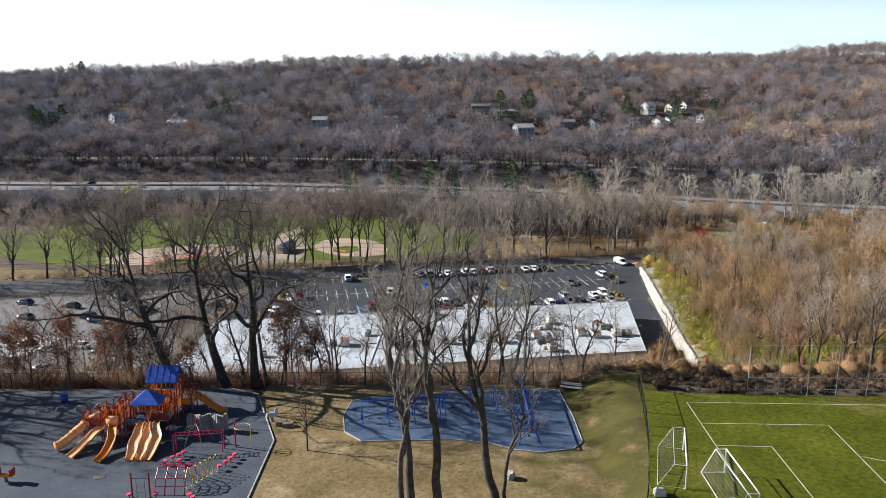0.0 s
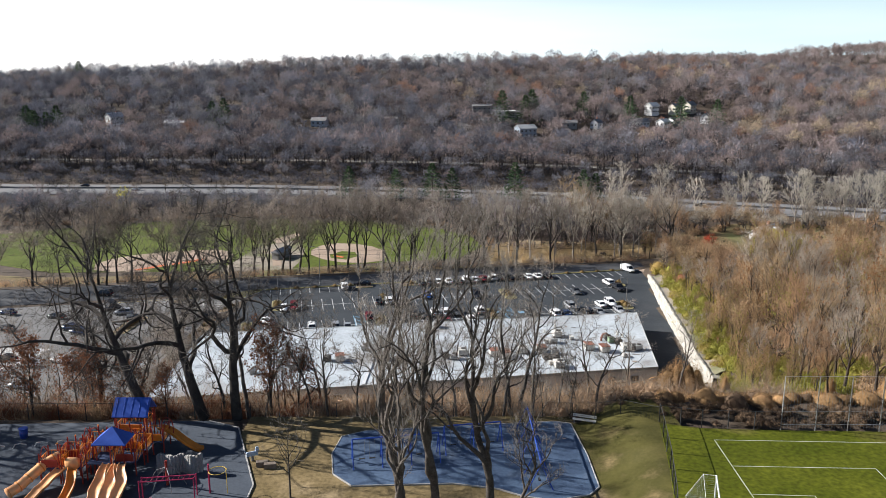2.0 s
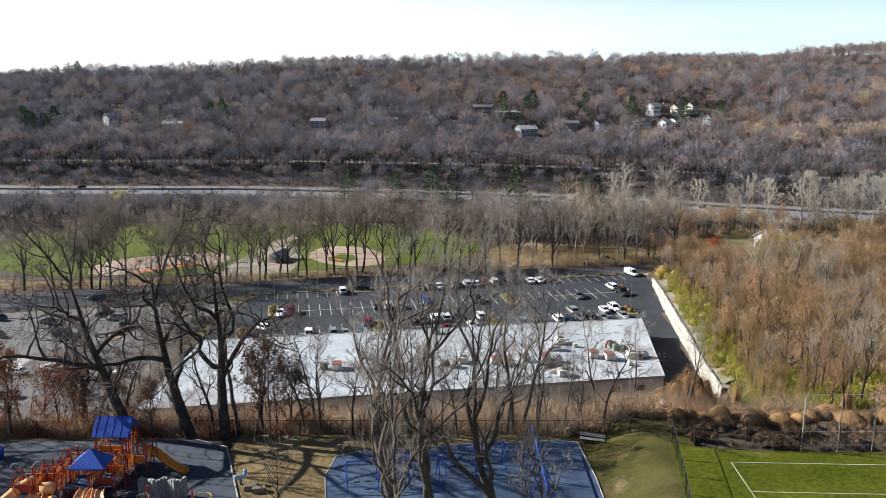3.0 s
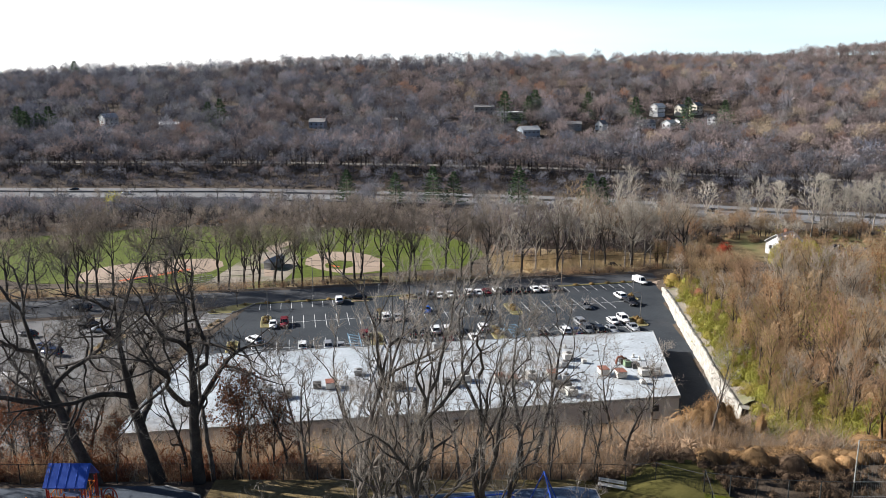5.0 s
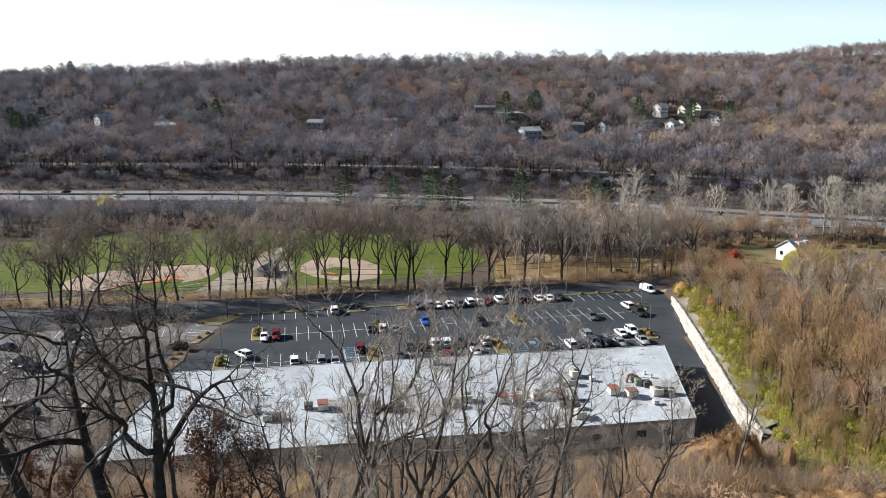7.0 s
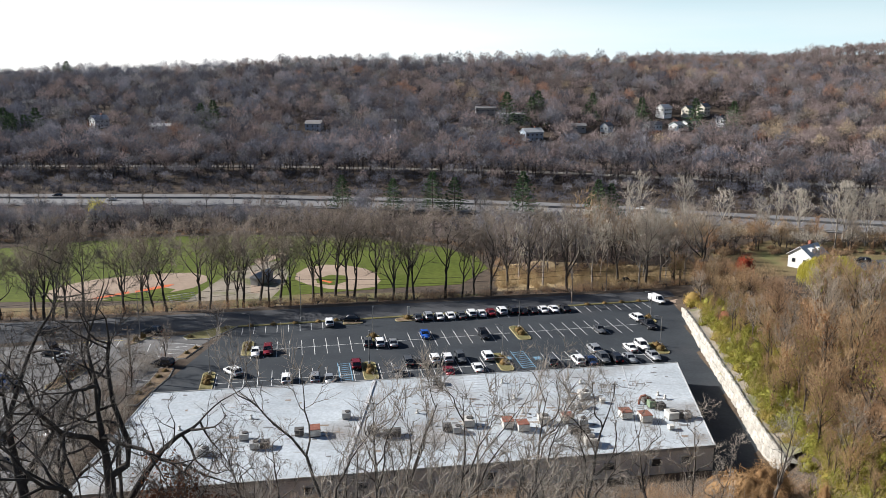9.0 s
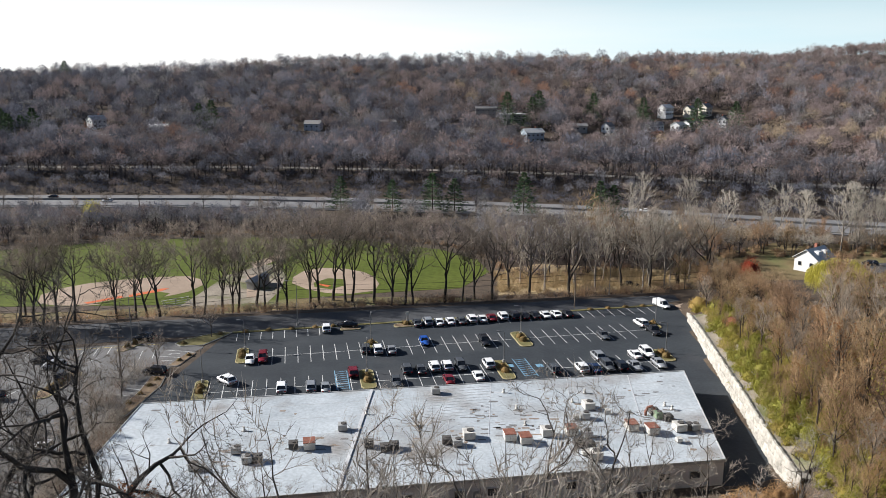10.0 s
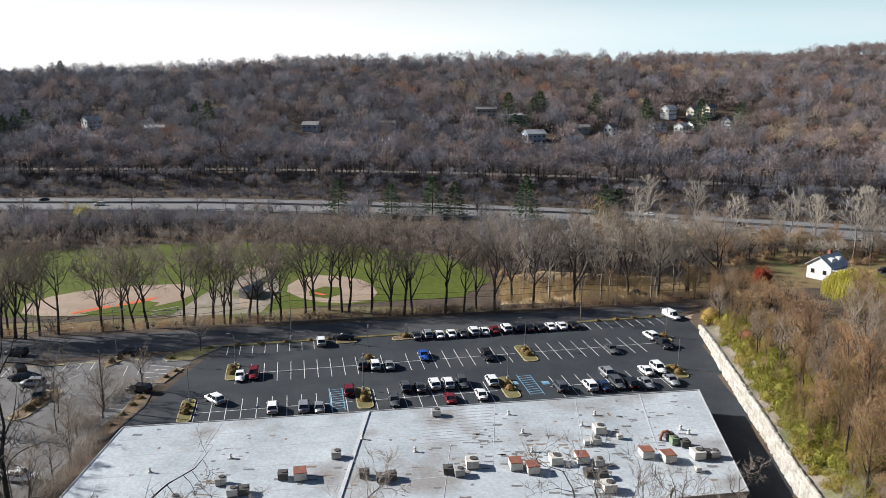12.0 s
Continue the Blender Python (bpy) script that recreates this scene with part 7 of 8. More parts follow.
    b.box((x0 + x1) / 2 - math.hypot(x1 - x0, y1 - y0) / 2, (y0 + y1) / 2 - 0.07, 22.1, (x0 + x1) / 2 + math.hypot(x1 - x0, y1 - y0) / 2, (y0 + y1) / 2 + 0.07, 22.38, 0.02, a)
tagged(new("playground_kerb", b.mesh("playground_kerb", M["kerb"])), "pale concrete kerb round the playground", "kerb", kind="structure")
SWING = [(-10.4, 25.4), (-9.9, 29), (-7.5, 30.3), (-3.9, 30.7), (4, 31.6), (11.5, 32.4), (13.2, 31.9), (13.7, 25), (13.7, 19.2), (12.6, 17.8), (9.5, 17), (7, 17.6), (4.8, 18.9), (1, 19.8), (-7.9, 19.4), (-9.8, 21.5)]
sheet("swing_surface", SWING, 22.33, M["swing_rubber"], "blue rubber surface under the swings", "playground")
b = Bm()
for (x0, y0), (x1, y1) in zip(SWING, SWING[1:] + SWING[:1]):
    a, l = math.atan2(y1 - y0, x1 - x0), math.hypot(x1 - x0, y1 - y0) / 2 + 0.05
    b.box((x0 + x1) / 2 - l, (y0 + y1) / 2 - 0.055, 22.1, (x0 + x1) / 2 + l, (y0 + y1) / 2 + 0.055, 22.37, 0.02, a)
tagged(new("swing_kerb", b.mesh("swing_kerb", M["kerb"])), "pale kerb round the swing surface", "kerb", kind="structure")
sheet("sports_field", [(10.5, -45), (130, -45), (130, 24.4), (52, 25.8), (32, 26.4), (25, 26.9), (21.15, 28.0), (20.65, 25), (19.65, 19), (18.35, 12.6), (17.2, 7.6), (17.2, 3), (16.9, -6)], 24.17, M["turf"], "green striped sports field turf", "field")
field_ob = bpy.data.objects["sports_field"]
for x0, y0, x1, y1 in ((25.3, 24.4, 75, 22.4), (25.3, 24.4, 24.0, -30), (25.2, 19.4, 37.4, 18.9), (37.4, 18.9, 36.0, -16), (25.0, 14.7, 30.1, 14.4), (30.1, 14.4, 29.6, -3), (37.3, 12.5, 39.5, 11.4), (39.5, 11.4, 41, 8)):
    stripe("field_line", (x0 + x1) / 2, (y0 + y1) / 2, math.hypot(x1 - x0, y1 - y0), 0.08, math.atan2(y1 - y0, x1 - x0) - math.pi / 2, M["field_paint"], 24.176, field_ob)


def goal(name, label, w, h, d, bar=0.03):
    ob = thing(name, label, "goal", group="soccer goals")
    f = Bm().path([(0, 0, 0), (0, 0, h), (0, w, h), (0, w, 0)], 0.06, 8)
    part("frame", f.mesh("frame", M["goal_white"]), ob)
    s = Bm()
    for y in (0, w):
        s.path([(0, y, h), (-d * 0.45, y, h), (-d, y, 0.05), (0, y, 0.05)], bar, 6)
    s.path([(-d * 0.45, 0, h), (-d * 0.45, w, h)], bar, 6).path([(-d, 0, 0.05), (-d, w, 0.05)], bar, 6)
    part("back_frame", s.mesh("back_frame", M["goal_white"]), ob)
    net = Bm()
    for k in range(int(w / 0.3) + 1):
        y = min(w, k * 0.3)
        net.path([(-d * 0.45, y, h), (-d, y, 0.05)], 0.008, 3)
        net.path([(0, y, h), (-d * 0.45, y, h)], 0.008, 3)
    for k in range(8):
        z = h - k * h / 8
        x = -d * 0.45 - (h - z) / h * d * 0.55
        net.path([(x, 0, z), (x, w, z)], 0.008, 3)
        for y in (0, w):
            net.path([(0, y, z), (x, y, z)], 0.008, 3)
    part("net", net.mesh("net", M["net"]), ob, "pale string net")
    return ob


goal("soccer_goal", "large white soccer goal with a net", 7.32, 2.2, 2.0).matrix_world = pose(24.1, 2.3, 24.17)
goal("soccer_goal", "white portable goal standing beside the fence", 7.2, 2.1, 2.2, 0.016).matrix_world = pose(19.95, 6.9, 24.17, 0, 0, -15)
goal("small_goal", "small training goal behind the large goal", 2.6, 1.6, 1.4).matrix_world = pose(23.2, 0.4, 24.17, 0, 0, 20)


def fence(name, label, pts, h, gap, post_m, mesh_m, rails=(1.0,)):
    ob = thing(name, label, "fence")
    wires = Bm()
    pmesh = Bm().tube((0, 0, -0.3), (0, 0, h), 0.05, None, 6).mesh("post", M[post_m])
    for (x0, y0), (x1, y1) in zip(pts, pts[1:]):
        l = math.hypot(x1 - x0, y1 - y0)
        n = max(1, round(l / gap))
        for k in range(n + 1):
            x, y = x0 + (x1 - x0) * k / n, y0 + (y1 - y0) * k / n
            part("post", pmesh, ob).matrix_basis = pose(x, y, gz(x, y))
        for k in range(n):
            a = (x0 + (x1 - x0) * k / n, y0 + (y1 - y0) * k / n)
            c = (x0 + (x1 - x0) * (k + 1) / n, y0 + (y1 - y0) * (k + 1) / n)
            za, zc = gz(*a), gz(*c)
            for r in rails:
                part("rail", Bm().tube((*a, za + h * r), (*c, zc + h * r), 0.025, None, 5).mesh("rail", M[post_m]), ob)
            m_ = max(2, round(l / n / 0.3))
            for q in range(m_):
                for s in (0, 1):
                    u0, u1 = (q + s) / m_, (q + 1 - s) / m_
                    wires.tube((a[0] + (c[0] - a[0]) * u0, a[1] + (c[1] - a[1]) * u0, za + 0.05), (a[0] + (c[0] - a[0]) * u1, a[1] + (c[1] - a[1]) * u1, za + h * 0.98), 0.006, None, 3)
    part("mesh_wire", wires.mesh("mesh_wire", M[mesh_m]), ob)
    return ob


fence("chain_link_fence", "dark chain-link fence beside the sports field", [(21.2, 28.3), (20.7, 25), (19.7, 19), (18.4, 12.6), (17, 7.2), (14.5, -1), (12, -20)], 2.0, 2.6, "fence_dark", "fence_dark")
fence("chain_link_fence", "dark chain-link fence at the end of the sports field", [(21.2, 28.3), (25, 27.2), (32.4, 26.7)], 1.8, 2.4, "fence_dark", "fence_dark")
fence("backstop_fence", "tall galvanised fence behind the sports field", [(32.4, 26.7), (35.7, 26.7), (38.8, 26.7), (41.8, 26.6), (45, 26.5), (58, 25.9), (72, 25.3)], 5.4, 3.3, "fence_steel", "fence_steel", (1.0, 0.34, 0.1))
fence("chain_link_fence", "low dark chain-link fence along the wooded edge", [(-62, 33.4), (-40, 33.6), (-23, 33.7), (-5, 33.7), (13.6, 33.7), (18, 31), (21.2, 28.3)], 1.6, 3.0, "fence_dark", "fence_dark")


# ---- play equipment ----
def swing_set(x, y, length, turn, bays):
    ob = thing("swing_set", "blue metal swing set with hanging seats", "swing", x, y, 22.33, turn)
    h = 2.5
    part("beam", Bm().tube((0, 0, h), (0, length, h), 0.07, None, 10).mesh("beam", M["play_blue"]), ob)
    for k in range(bays + 1):
        y0 = length * k / bays
        for s in (-1, 1):
            part("leg", Bm().tube((s * 1.1, y0, 0), (0, y0, h), 0.055, None, 8).mesh("leg", M["play_blue"]), ob)
    for k in range(bays):
        for s in (0.32, 0.68):
            yc = length * (k + s) / bays
            seat = part("swing_seat", Bm().box(-0.1, yc - 0.28, 0.5, 0.1, yc + 0.28, 0.55, 0.01).mesh("swing_seat", M["rubber"]), ob)
            part("chain", Bm().tube((0, yc - 0.26, 0.55), (0, yc - 0.26, h), 0.012, None, 4).tube((0, yc + 0.26, 0.55), (0, yc + 0.26, h), 0.012, None, 4).mesh("chain", M["pole_grey"]), seat)
    return ob


swing_set(8.5, 18.6, 11.8, 0, 4)
swing_set(-8.2, 23.2, 8.0, -80, 3)
swing_set(0.2, 26.0, 5.5, -80, 2)
bench = thing("bench", "pale weathered wooden bench", "bench", 14.5, 31.6, gz(14.5, 31.6) + 0.06, -20)
for k in range(3):
    part("slat", Bm().box(-1.2, -0.22 + k * 0.16, 0.44, 1.2, -0.09 + k * 0.16, 0.48).mesh("slat", M["bench_wood"]), bench)
for k in range(2):
    part("back_slat", Bm().box(-1.2, 0.27, 0.62 + k * 0.17, 1.2, 0.31, 0.75 + k * 0.17).mesh("back_slat", M["bench_wood"]), bench)
for dx in (-1.0, 1.0):
    part("leg", Bm().box(dx - 0.04, -0.2, 0, dx + 0.04, 0.3, 0.44).box(dx - 0.03, 0.24, 0.4, dx + 0.03, 0.3, 0.95).mesh("leg", M["pole_grey"]), bench)
bin_ = thing("litter_bin", "blue plastic litter bin", "bin", -41.2, 28.8, 22.32)
part("body", Bm().tube((0, 0, 0), (0, 0, 0.95), 0.36, 0.42, 14).mesh("body", M["play_blue"], True), bin_)
part("rim", Bm().tube((0, 0, 0.93), (0, 0, 1.0), 0.45, None, 14).mesh("rim", M["play_blue"]), bin_)


def slide_chute(pts, w, side, material, name="slide"):
    """A trough with raised sides along a line of points."""
    v, f = [], []
    for k, p in enumerate(pts):
        p = Vector(p)
        d = (Vector(pts[min(k + 1, len(pts) - 1)]) - Vector(pts[max(k - 1, 0)])).normalized()
        s = d.cross(Vector((0, 0, 1))).normalized()
        up = s.cross(d).normalized()
        for a, h in ((-w / 2 - 0.06, side), (-w / 2, side), (-w / 2 + 0.05, 0.05), (0, 0), (w / 2 - 0.05, 0.05), (w / 2, side), (w / 2 + 0.06, side), (w / 2, -0.08), (-w / 2, -0.08)):
            v.append(p + s * a + up * h)
    n = 9
    for k in range(len(pts) - 1):
        f += [(k * n + q, k * n + (q + 1) % n, (k + 1) * n + (q + 1) % n, (k + 1) * n + q) for q in range(n)]
    return mesh_of(name, v, f, material, True)


def curve_points(points, n=14):
    """A smooth line through the points."""
    out, pts = [], [Vector(p) for p in points]
    for k in range(len(pts) - 1):
        p0, p1, p2, p3 = pts[max(k - 1, 0)], pts[k], pts[k + 1], pts[min(k + 2, len(pts) - 1)]
        for q in range(n // (len(pts) - 1) + 1):
            t = q / (n // (len(pts) - 1) + 1)
            out.append(0.5 * ((2 * p1) + (p2 - p0) * t + (2 * p0 - 5 * p1 + 4 * p2 - p3) * t * t + (3 * p1 - p0 - 3 * p2 + p3) * t ** 3))
    return out + [pts[-1]]


play = thing("play_structure", "orange and red climbing structure with blue roofs and slides", "playground", 0, 0, 22.32)
ORANGE, RED = M["play_orange"], M["play_red"]
DECKS = [(-34.2, 20.6, 1.7, 1.7, 1.5), (-32.3, 20.6, 1.7, 1.7, 1.5), (-30.2, 21.5, 2.2, 2.2, 1.6), (-28.2, 22.2, 1.8, 2.0, 1.3), (-31.4, 23.6, 2.0, 1.8, 1.3), (-29.6, 27.6, 2.6, 2.4, 1.7), (-29.6, 25.0, 2.0, 2.4, 1.3), (-27.2, 26.5, 1.8, 1.8, 1.1), (-32.6, 25.4, 1.6, 1.6, 1.0), (-33.6, 22.9, 1.5, 1.5, 1.2), (-27.9, 24.4, 1.5, 1.5, 1.3), (-31.6, 21.9, 1.3, 1.5, 1.6)]
for x, y, w, l, h in DECKS:
    part("deck", Bm().box(x - w / 2, y - l / 2, h - 0.1, x + w / 2, y + l / 2, h, 0.02).mesh("deck", M["deck_blue"]), play)
    for sx in (-1, 1):
        for sy in (-1, 1):
            part("post", Bm().tube((x + sx * w / 2, y + sy * l / 2, 0), (x + sx * w / 2, y + sy * l / 2, h + 1.35), 0.065, None, 8).mesh("post", RED), play)
    rail = Bm()
    for sx in (-1, 1):
        for k in range(7):
            yy = y - l / 2 + l * k / 6
            rail.tube((x + sx * w / 2, yy, h), (x + sx * w / 2, yy, h + 0.85), 0.03, None, 4)
        rail.tube((x + sx * w / 2, y - l / 2, h + 0.87), (x + sx * w / 2, y + l / 2, h + 0.87), 0.035, None, 6)
    for k in range(7):
        xx = x - w / 2 + w * k / 6
        rail.tube((xx, y + l / 2, h), (xx, y + l / 2, h + 0.85), 0.03, None, 4)
    rail.tube((x - w / 2, y + l / 2, h + 0.87), (x + w / 2, y + l / 2, h + 0.87), 0.035, None, 6)
    part("railing", rail.mesh("railing", ORANGE), play)
tube_pts = curve_points([(-33.9, 21.1, 2.0), (-34.7, 20.2, 1.75), (-35.5, 19.0, 1.2), (-36.1, 18.0, 0.75), (-36.7, 17.2, 0.52)], 20)
tube_slide = part("tube_slide", Bm().path(tube_pts, 0.45, 16).mesh("tube_slide", M["play_tan"], True), play, "tan-orange enclosed tube slide")
for k in range(3, len(tube_pts) - 1, 5):
    part("collar", Bm().path([tube_pts[k], tube_pts[k] + (tube_pts[k + 1] - tube_pts[k]) * 0.35], 0.5, 16).mesh("collar", M["play_orange"], True), tube_slide)
part("slide_hood", Bm().box(-32.75, 19.5, 1.6, -31.65, 20.0, 2.5, 0.25).mesh("slide_hood", M["play_tan"], True), play, "rounded tan slide hood")
part("wavy_climber", slide_chute(curve_points([(-33.2, 19.9, 1.5), (-33.45, 19.3, 1.28), (-33.7, 18.7, 1.14), (-33.95, 18.1, 0.85), (-34.2, 17.5, 0.7), (-34.5, 16.8, 0.36), (-34.9, 16.0, 0.08)], 24), 0.8, 0.16, M["play_tan"], "wavy_climber"), play, "tan ribbed climbing ramp")
part("slide", slide_chute(curve_points([(-32.2, 19.8, 1.55), (-31.9, 18.9, 1.45), (-31.6, 17.8, 0.95), (-31.6, 16.6, 0.45), (-31.7, 15.6, 0.22), (-31.9, 15.0, 0.18)]), 0.7, 0.22, ORANGE), play, "orange straight slide")
part("slide", slide_chute(curve_points([(-27.2, 27.4, 1.7), (-26.0, 27.0, 1.5), (-24.6, 26.4, 0.8), (-23.4, 26.0, 0.25), (-22.8, 25.8, 0.2)]), 0.7, 0.24, ORANGE), play, "orange straight slide")
for dx in (-1, 0, 1):
    part("wave_slide", slide_chute(curve_points([(-28.75 + dx * 0.55, 20.2, 1.62), (-28.65 + dx * 0.66, 19.3, 1.5), (-28.4 + dx * 0.95, 18.3, 1.0), (-28.35 + dx * 1.0, 17.3, 0.72), (-28.3 + dx * 0.84, 16.4, 0.3), (-28.25 + dx * 0.72, 15.4, 0.1)]), 0.86, 0.2, M["play_tan"], "wave_slide"), play, "wide tan wave slide")
# hipped and gabled roofs
part("roof", Bm().add([(-30.9, 20.7, 3.2), (-27.9, 20.7, 3.2), (-27.9, 23.0, 3.2), (-30.9, 23.0, 3.2), (-29.4, 21.9, 4.45), (-30.9, 20.7, 3.12), (-27.9, 20.7, 3.12), (-27.9, 23.0, 3.12), (-30.9, 23.0, 3.12)],
                      [(0, 1, 4), (1, 2, 4), (2, 3, 4), (3, 0, 4), (5, 6, 1, 0), (6, 7, 2, 1), (7, 8, 3, 2), (8, 5, 0, 3), (8, 7, 6, 5)]).mesh("roof", M["roof_blue"]), play, "blue pyramid shade roof")
gable = Bm()
gable.add([(-31.3, 26.3, 3.3), (-27.9, 26.3, 3.3), (-27.9, 27.6, 4.75), (-31.3, 27.6, 4.75), (-31.3, 28.9, 3.3), (-27.9, 28.9, 3.3), (-31.3, 26.35, 3.2), (-27.9, 26.35, 3.2), (-27.9, 27.6, 4.62), (-31.3, 27.6, 4.62), (-31.3, 28.85, 3.2), (-27.9, 28.85, 3.2)],
          [(0, 1, 2, 3), (3, 2, 5, 4), (7, 6, 9, 8), (8, 9, 10, 11), (0, 6, 7, 1), (4, 5, 11, 10), (0, 3, 9, 6), (3, 4, 10, 9), (1, 7, 8, 2), (2, 8, 11, 5)])
gr = part("roof", gable.mesh("roof", M["roof_blue"]), play, "blue ribbed gable roof")
for k in range(5):
    x = -31.0 + k * 0.73
    part("roof_rib", Bm().tube((x, 26.32, 3.32), (x, 27.6, 4.77), 0.022, None, 4).mesh("roof_rib", M["roof_blue"]), gr)
for x, y in ((-30.6, 21.0), (-28.2, 21.0), (-30.6, 22.7), (-28.2, 22.7), (-31.1, 26.5), (-28.1, 26.5), (-31.1, 28.7), (-28.1, 28.7)):
    part("roof_post", Bm().tube((x, y, 1.2), (x, y, 3.3), 0.065, None, 8).mesh("roof_post", RED), play)
# infill panels, taller posts and curved grab bars
for k, (x, y, w, l, h) in enumerate(DECKS):
    side_ = 1 if k % 2 else -1
    part("panel", Bm().box(x - w * 0.42, y - l / 2 - 0.03, h + 0.1, x + w * 0.42, y - l / 2 + 0.03, h + 0.8, 0.02).mesh("panel", ORANGE if k % 3 else RED), play) if k in (0, 3, 5, 6, 7, 9, 10) else None
    part("post", Bm().tube((x, y + l / 2, 0), (x, y + l / 2, h + 1.5), 0.06, None, 8).mesh("post", RED), play)
    part("post_cap", Bm().tube((x, y + l / 2, h + 1.48), (x, y + l / 2, h + 1.58), 0.09, 0.05, 8).mesh("post_cap", ORANGE), play)
    bow = [(x + side_ * w / 2, y - l * 0.4 + l * 0.8 * q / 8, h + 0.85 + 0.75 * math.sin(math.pi * q / 8)) for q in range(9)]
    part("grab_bar", Bm().path(bow, 0.045, 6).mesh("grab_bar", RED), play)
# arches, ladders, climbing wall
for x, y in ((-32.3, 24.7), (-26.3, 26.9), (-33.4, 21.8), (-28.0, 23.6)):
    arch = [(x - 0.55 * math.cos(a), y, 1.3 + 1.3 * 0.6 + 0.9 * math.sin(a)) for a in [math.pi * k / 8 for k in range(9)]]
    part("arch", Bm().path([(x - 0.55, y, 0.9)] + arch + [(x + 0.55, y, 0.9)], 0.05, 6).mesh("arch", RED), play)
lad = Bm()
for k in range(6):
    lad.tube((-31.0, 23.2, 0.2 + k * 0.24), (-30.4, 23.2, 0.2 + k * 0.24), 0.03, None, 5)
lad.tube((-31.0, 23.2, 0), (-31.0, 23.2, 2.2), 0.04, None, 6).tube((-30.4, 23.2, 0), (-30.4, 23.2, 2.2), 0.04, None, 6)
part("ladder", lad.mesh("ladder", M["play_yellow"]), play)
wallp = Bm()
n = 16
prof = [(-25.6 + 4.0 * k / n, 21.6 + 0.2 * math.sin(k * 0.9), 1.72 + 0.10 * math.sin(k * 1.7) + 0.07 * math.sin(k * 3.1)) for k in range(n + 1)]
for (x0, y0, h0), (x1, y1, h1) in zip(prof, prof[1:]):
    wallp.add([(x0, y0, 0.0), (x1, y1, 0.0), (x1, y1, h1), (x0, y0, h0), (x0, y0 + 0.4, 0.0), (x1, y1 + 0.4, 0.0), (x1, y1 + 0.4, h1 * 0.97), (x0, y0 + 0.4, h0 * 0.97)],
              [(0, 1, 2, 3), (5, 4, 7, 6), (3, 2, 6, 7), (0, 3, 7, 4), (1, 5, 6, 2)])
rock = tagged(new("climbing_wall", wallp.mesh("climbing_wall", M["rock_grey"], True)), "grey rippled artificial rock climbing wall", "climbing wall")
rock.matrix_world = pose(0, 0, 22.32)


def climber(name, label, x, y, build, material):
    ob = thing(name, label, "climbing frame", x, y, 22.32)
    for nm, b_ in build:
        part(nm, b_.mesh(nm, material if nm != "pad" else M["play_pink"]), ob)
    return ob


# magenta overhead ladder
b = [("beam", Bm().tube((-25.3, 16.6, 1.9), (-20.9, 17.2, 1.9), 0.05).tube((-25.3, 17.3, 1.9), (-20.9, 17.9, 1.9), 0.05))]
b += [("post", Bm().tube((x, y, 0), (x, y, 2.0), 0.055)) for x, y in ((-25.3, 16.6), (-25.3, 17.3), (-20.9, 17.2), (-20.9, 17.9))]
b += [("rung", Bm().tube((-25.2 + 0.43 * k, 16.62 + 0.058 * k, 1.9), (-25.2 + 0.43 * k, 17.3 + 0.058 * k, 1.9), 0.025)) for k in range(11)]
climber("overhead_ladder", "magenta metal overhead ladder", 0, 0, b, M["play_magenta"])
# dome climber with sloping rungs
b = []
for k in range(4):
    x = -24.6 + k * 0.85
    b.append(("arch", Bm().path([(x, 9.2, 0), (x, 9.8, 1.3), (x, 10.6, 1.9), (x, 11.6, 1.9), (x, 12.3, 1.3), (x, 12.8, 0)], 0.045, 6)))
for y, z in ((9.5, 0.7), (9.8, 1.3), (10.6, 1.9), (11.1, 1.9), (11.6, 1.9), (12.3, 1.3), (12.55, 0.7)):
    b.append(("rung", Bm().tube((-24.6, y, z), (-22.05, y, z), 0.035)))
climber("arch_climber", "magenta arched climbing frame", 0, 0, b, M["play_magenta"])
# stepping pods
pods = thing("stepping_pods", "pink stepping pods on thin posts", "stepping pods", 0, 0, 22.32)
for x, y in ((-25.0, 15.3), (-24.6, 15.8), (-24.3, 16.3), (-24.2, 14.7), (-25.4, 14.5), (-20.2, 13.6), (-19.9, 14.4), (-19.6, 15.1), (-19.4, 15.8), (-26.5, 8.6), (-24.3, 8.7), (-21.4, 8.6), (-21.0, 8.2)):
    pod = part("pod", Bm().tube((x, y, 0.42), (x, y, 0.55), 0.24, 0.2, 10).mesh("pod", M["play_pink"]), pods)
    part("stem", Bm().tube((x, y, 0), (x, y, 0.42), 0.05, None, 6).mesh("stem", M["play_magenta"]), pod)
# yellow spiral rings
rings = thing("ring_climber", "yellow metal ring climber", "climbing frame", 0, 0, 22.32)
for k in range(7):
    cx, cy, r = -22.2 + k * 0.3, 10.2 + k * 0.5, 0.75
    part("ring", Bm().path([(cx + r * 0.35 * math.cos(a), cy - 0.3 * math.cos(a), 0.95 + r * 1.1 * math.sin(a)) for a in [6.2832 * q / 14 for q in range(15)]], 0.03, 5).mesh("ring", M["play_yellow"]), rings)
mastp = thing("net_climber", "red post with orange climbing arms", "climbing frame", -24.0, 19.6, 22.32)
part("post", Bm().tube((0, 0, 0), (0, 0, 2.3), 0.13, 0.1, 10).mesh("post", RED), mastp)
for k in range(6):
    a = k * 1.047
    part("arm", Bm().path([(0, 0, 1.7), (0.9 * math.cos(a), 0.9 * math.sin(a), 1.4), (1.7 * math.cos(a), 1.7 * math.sin(a), 0)], 0.03, 5).mesh("arm", M["pole_grey"]), mastp)
hoop = thing("hoop_post", "magenta post with a yellow hoop", "climbing frame", -19.9, 18.2, 22.32)
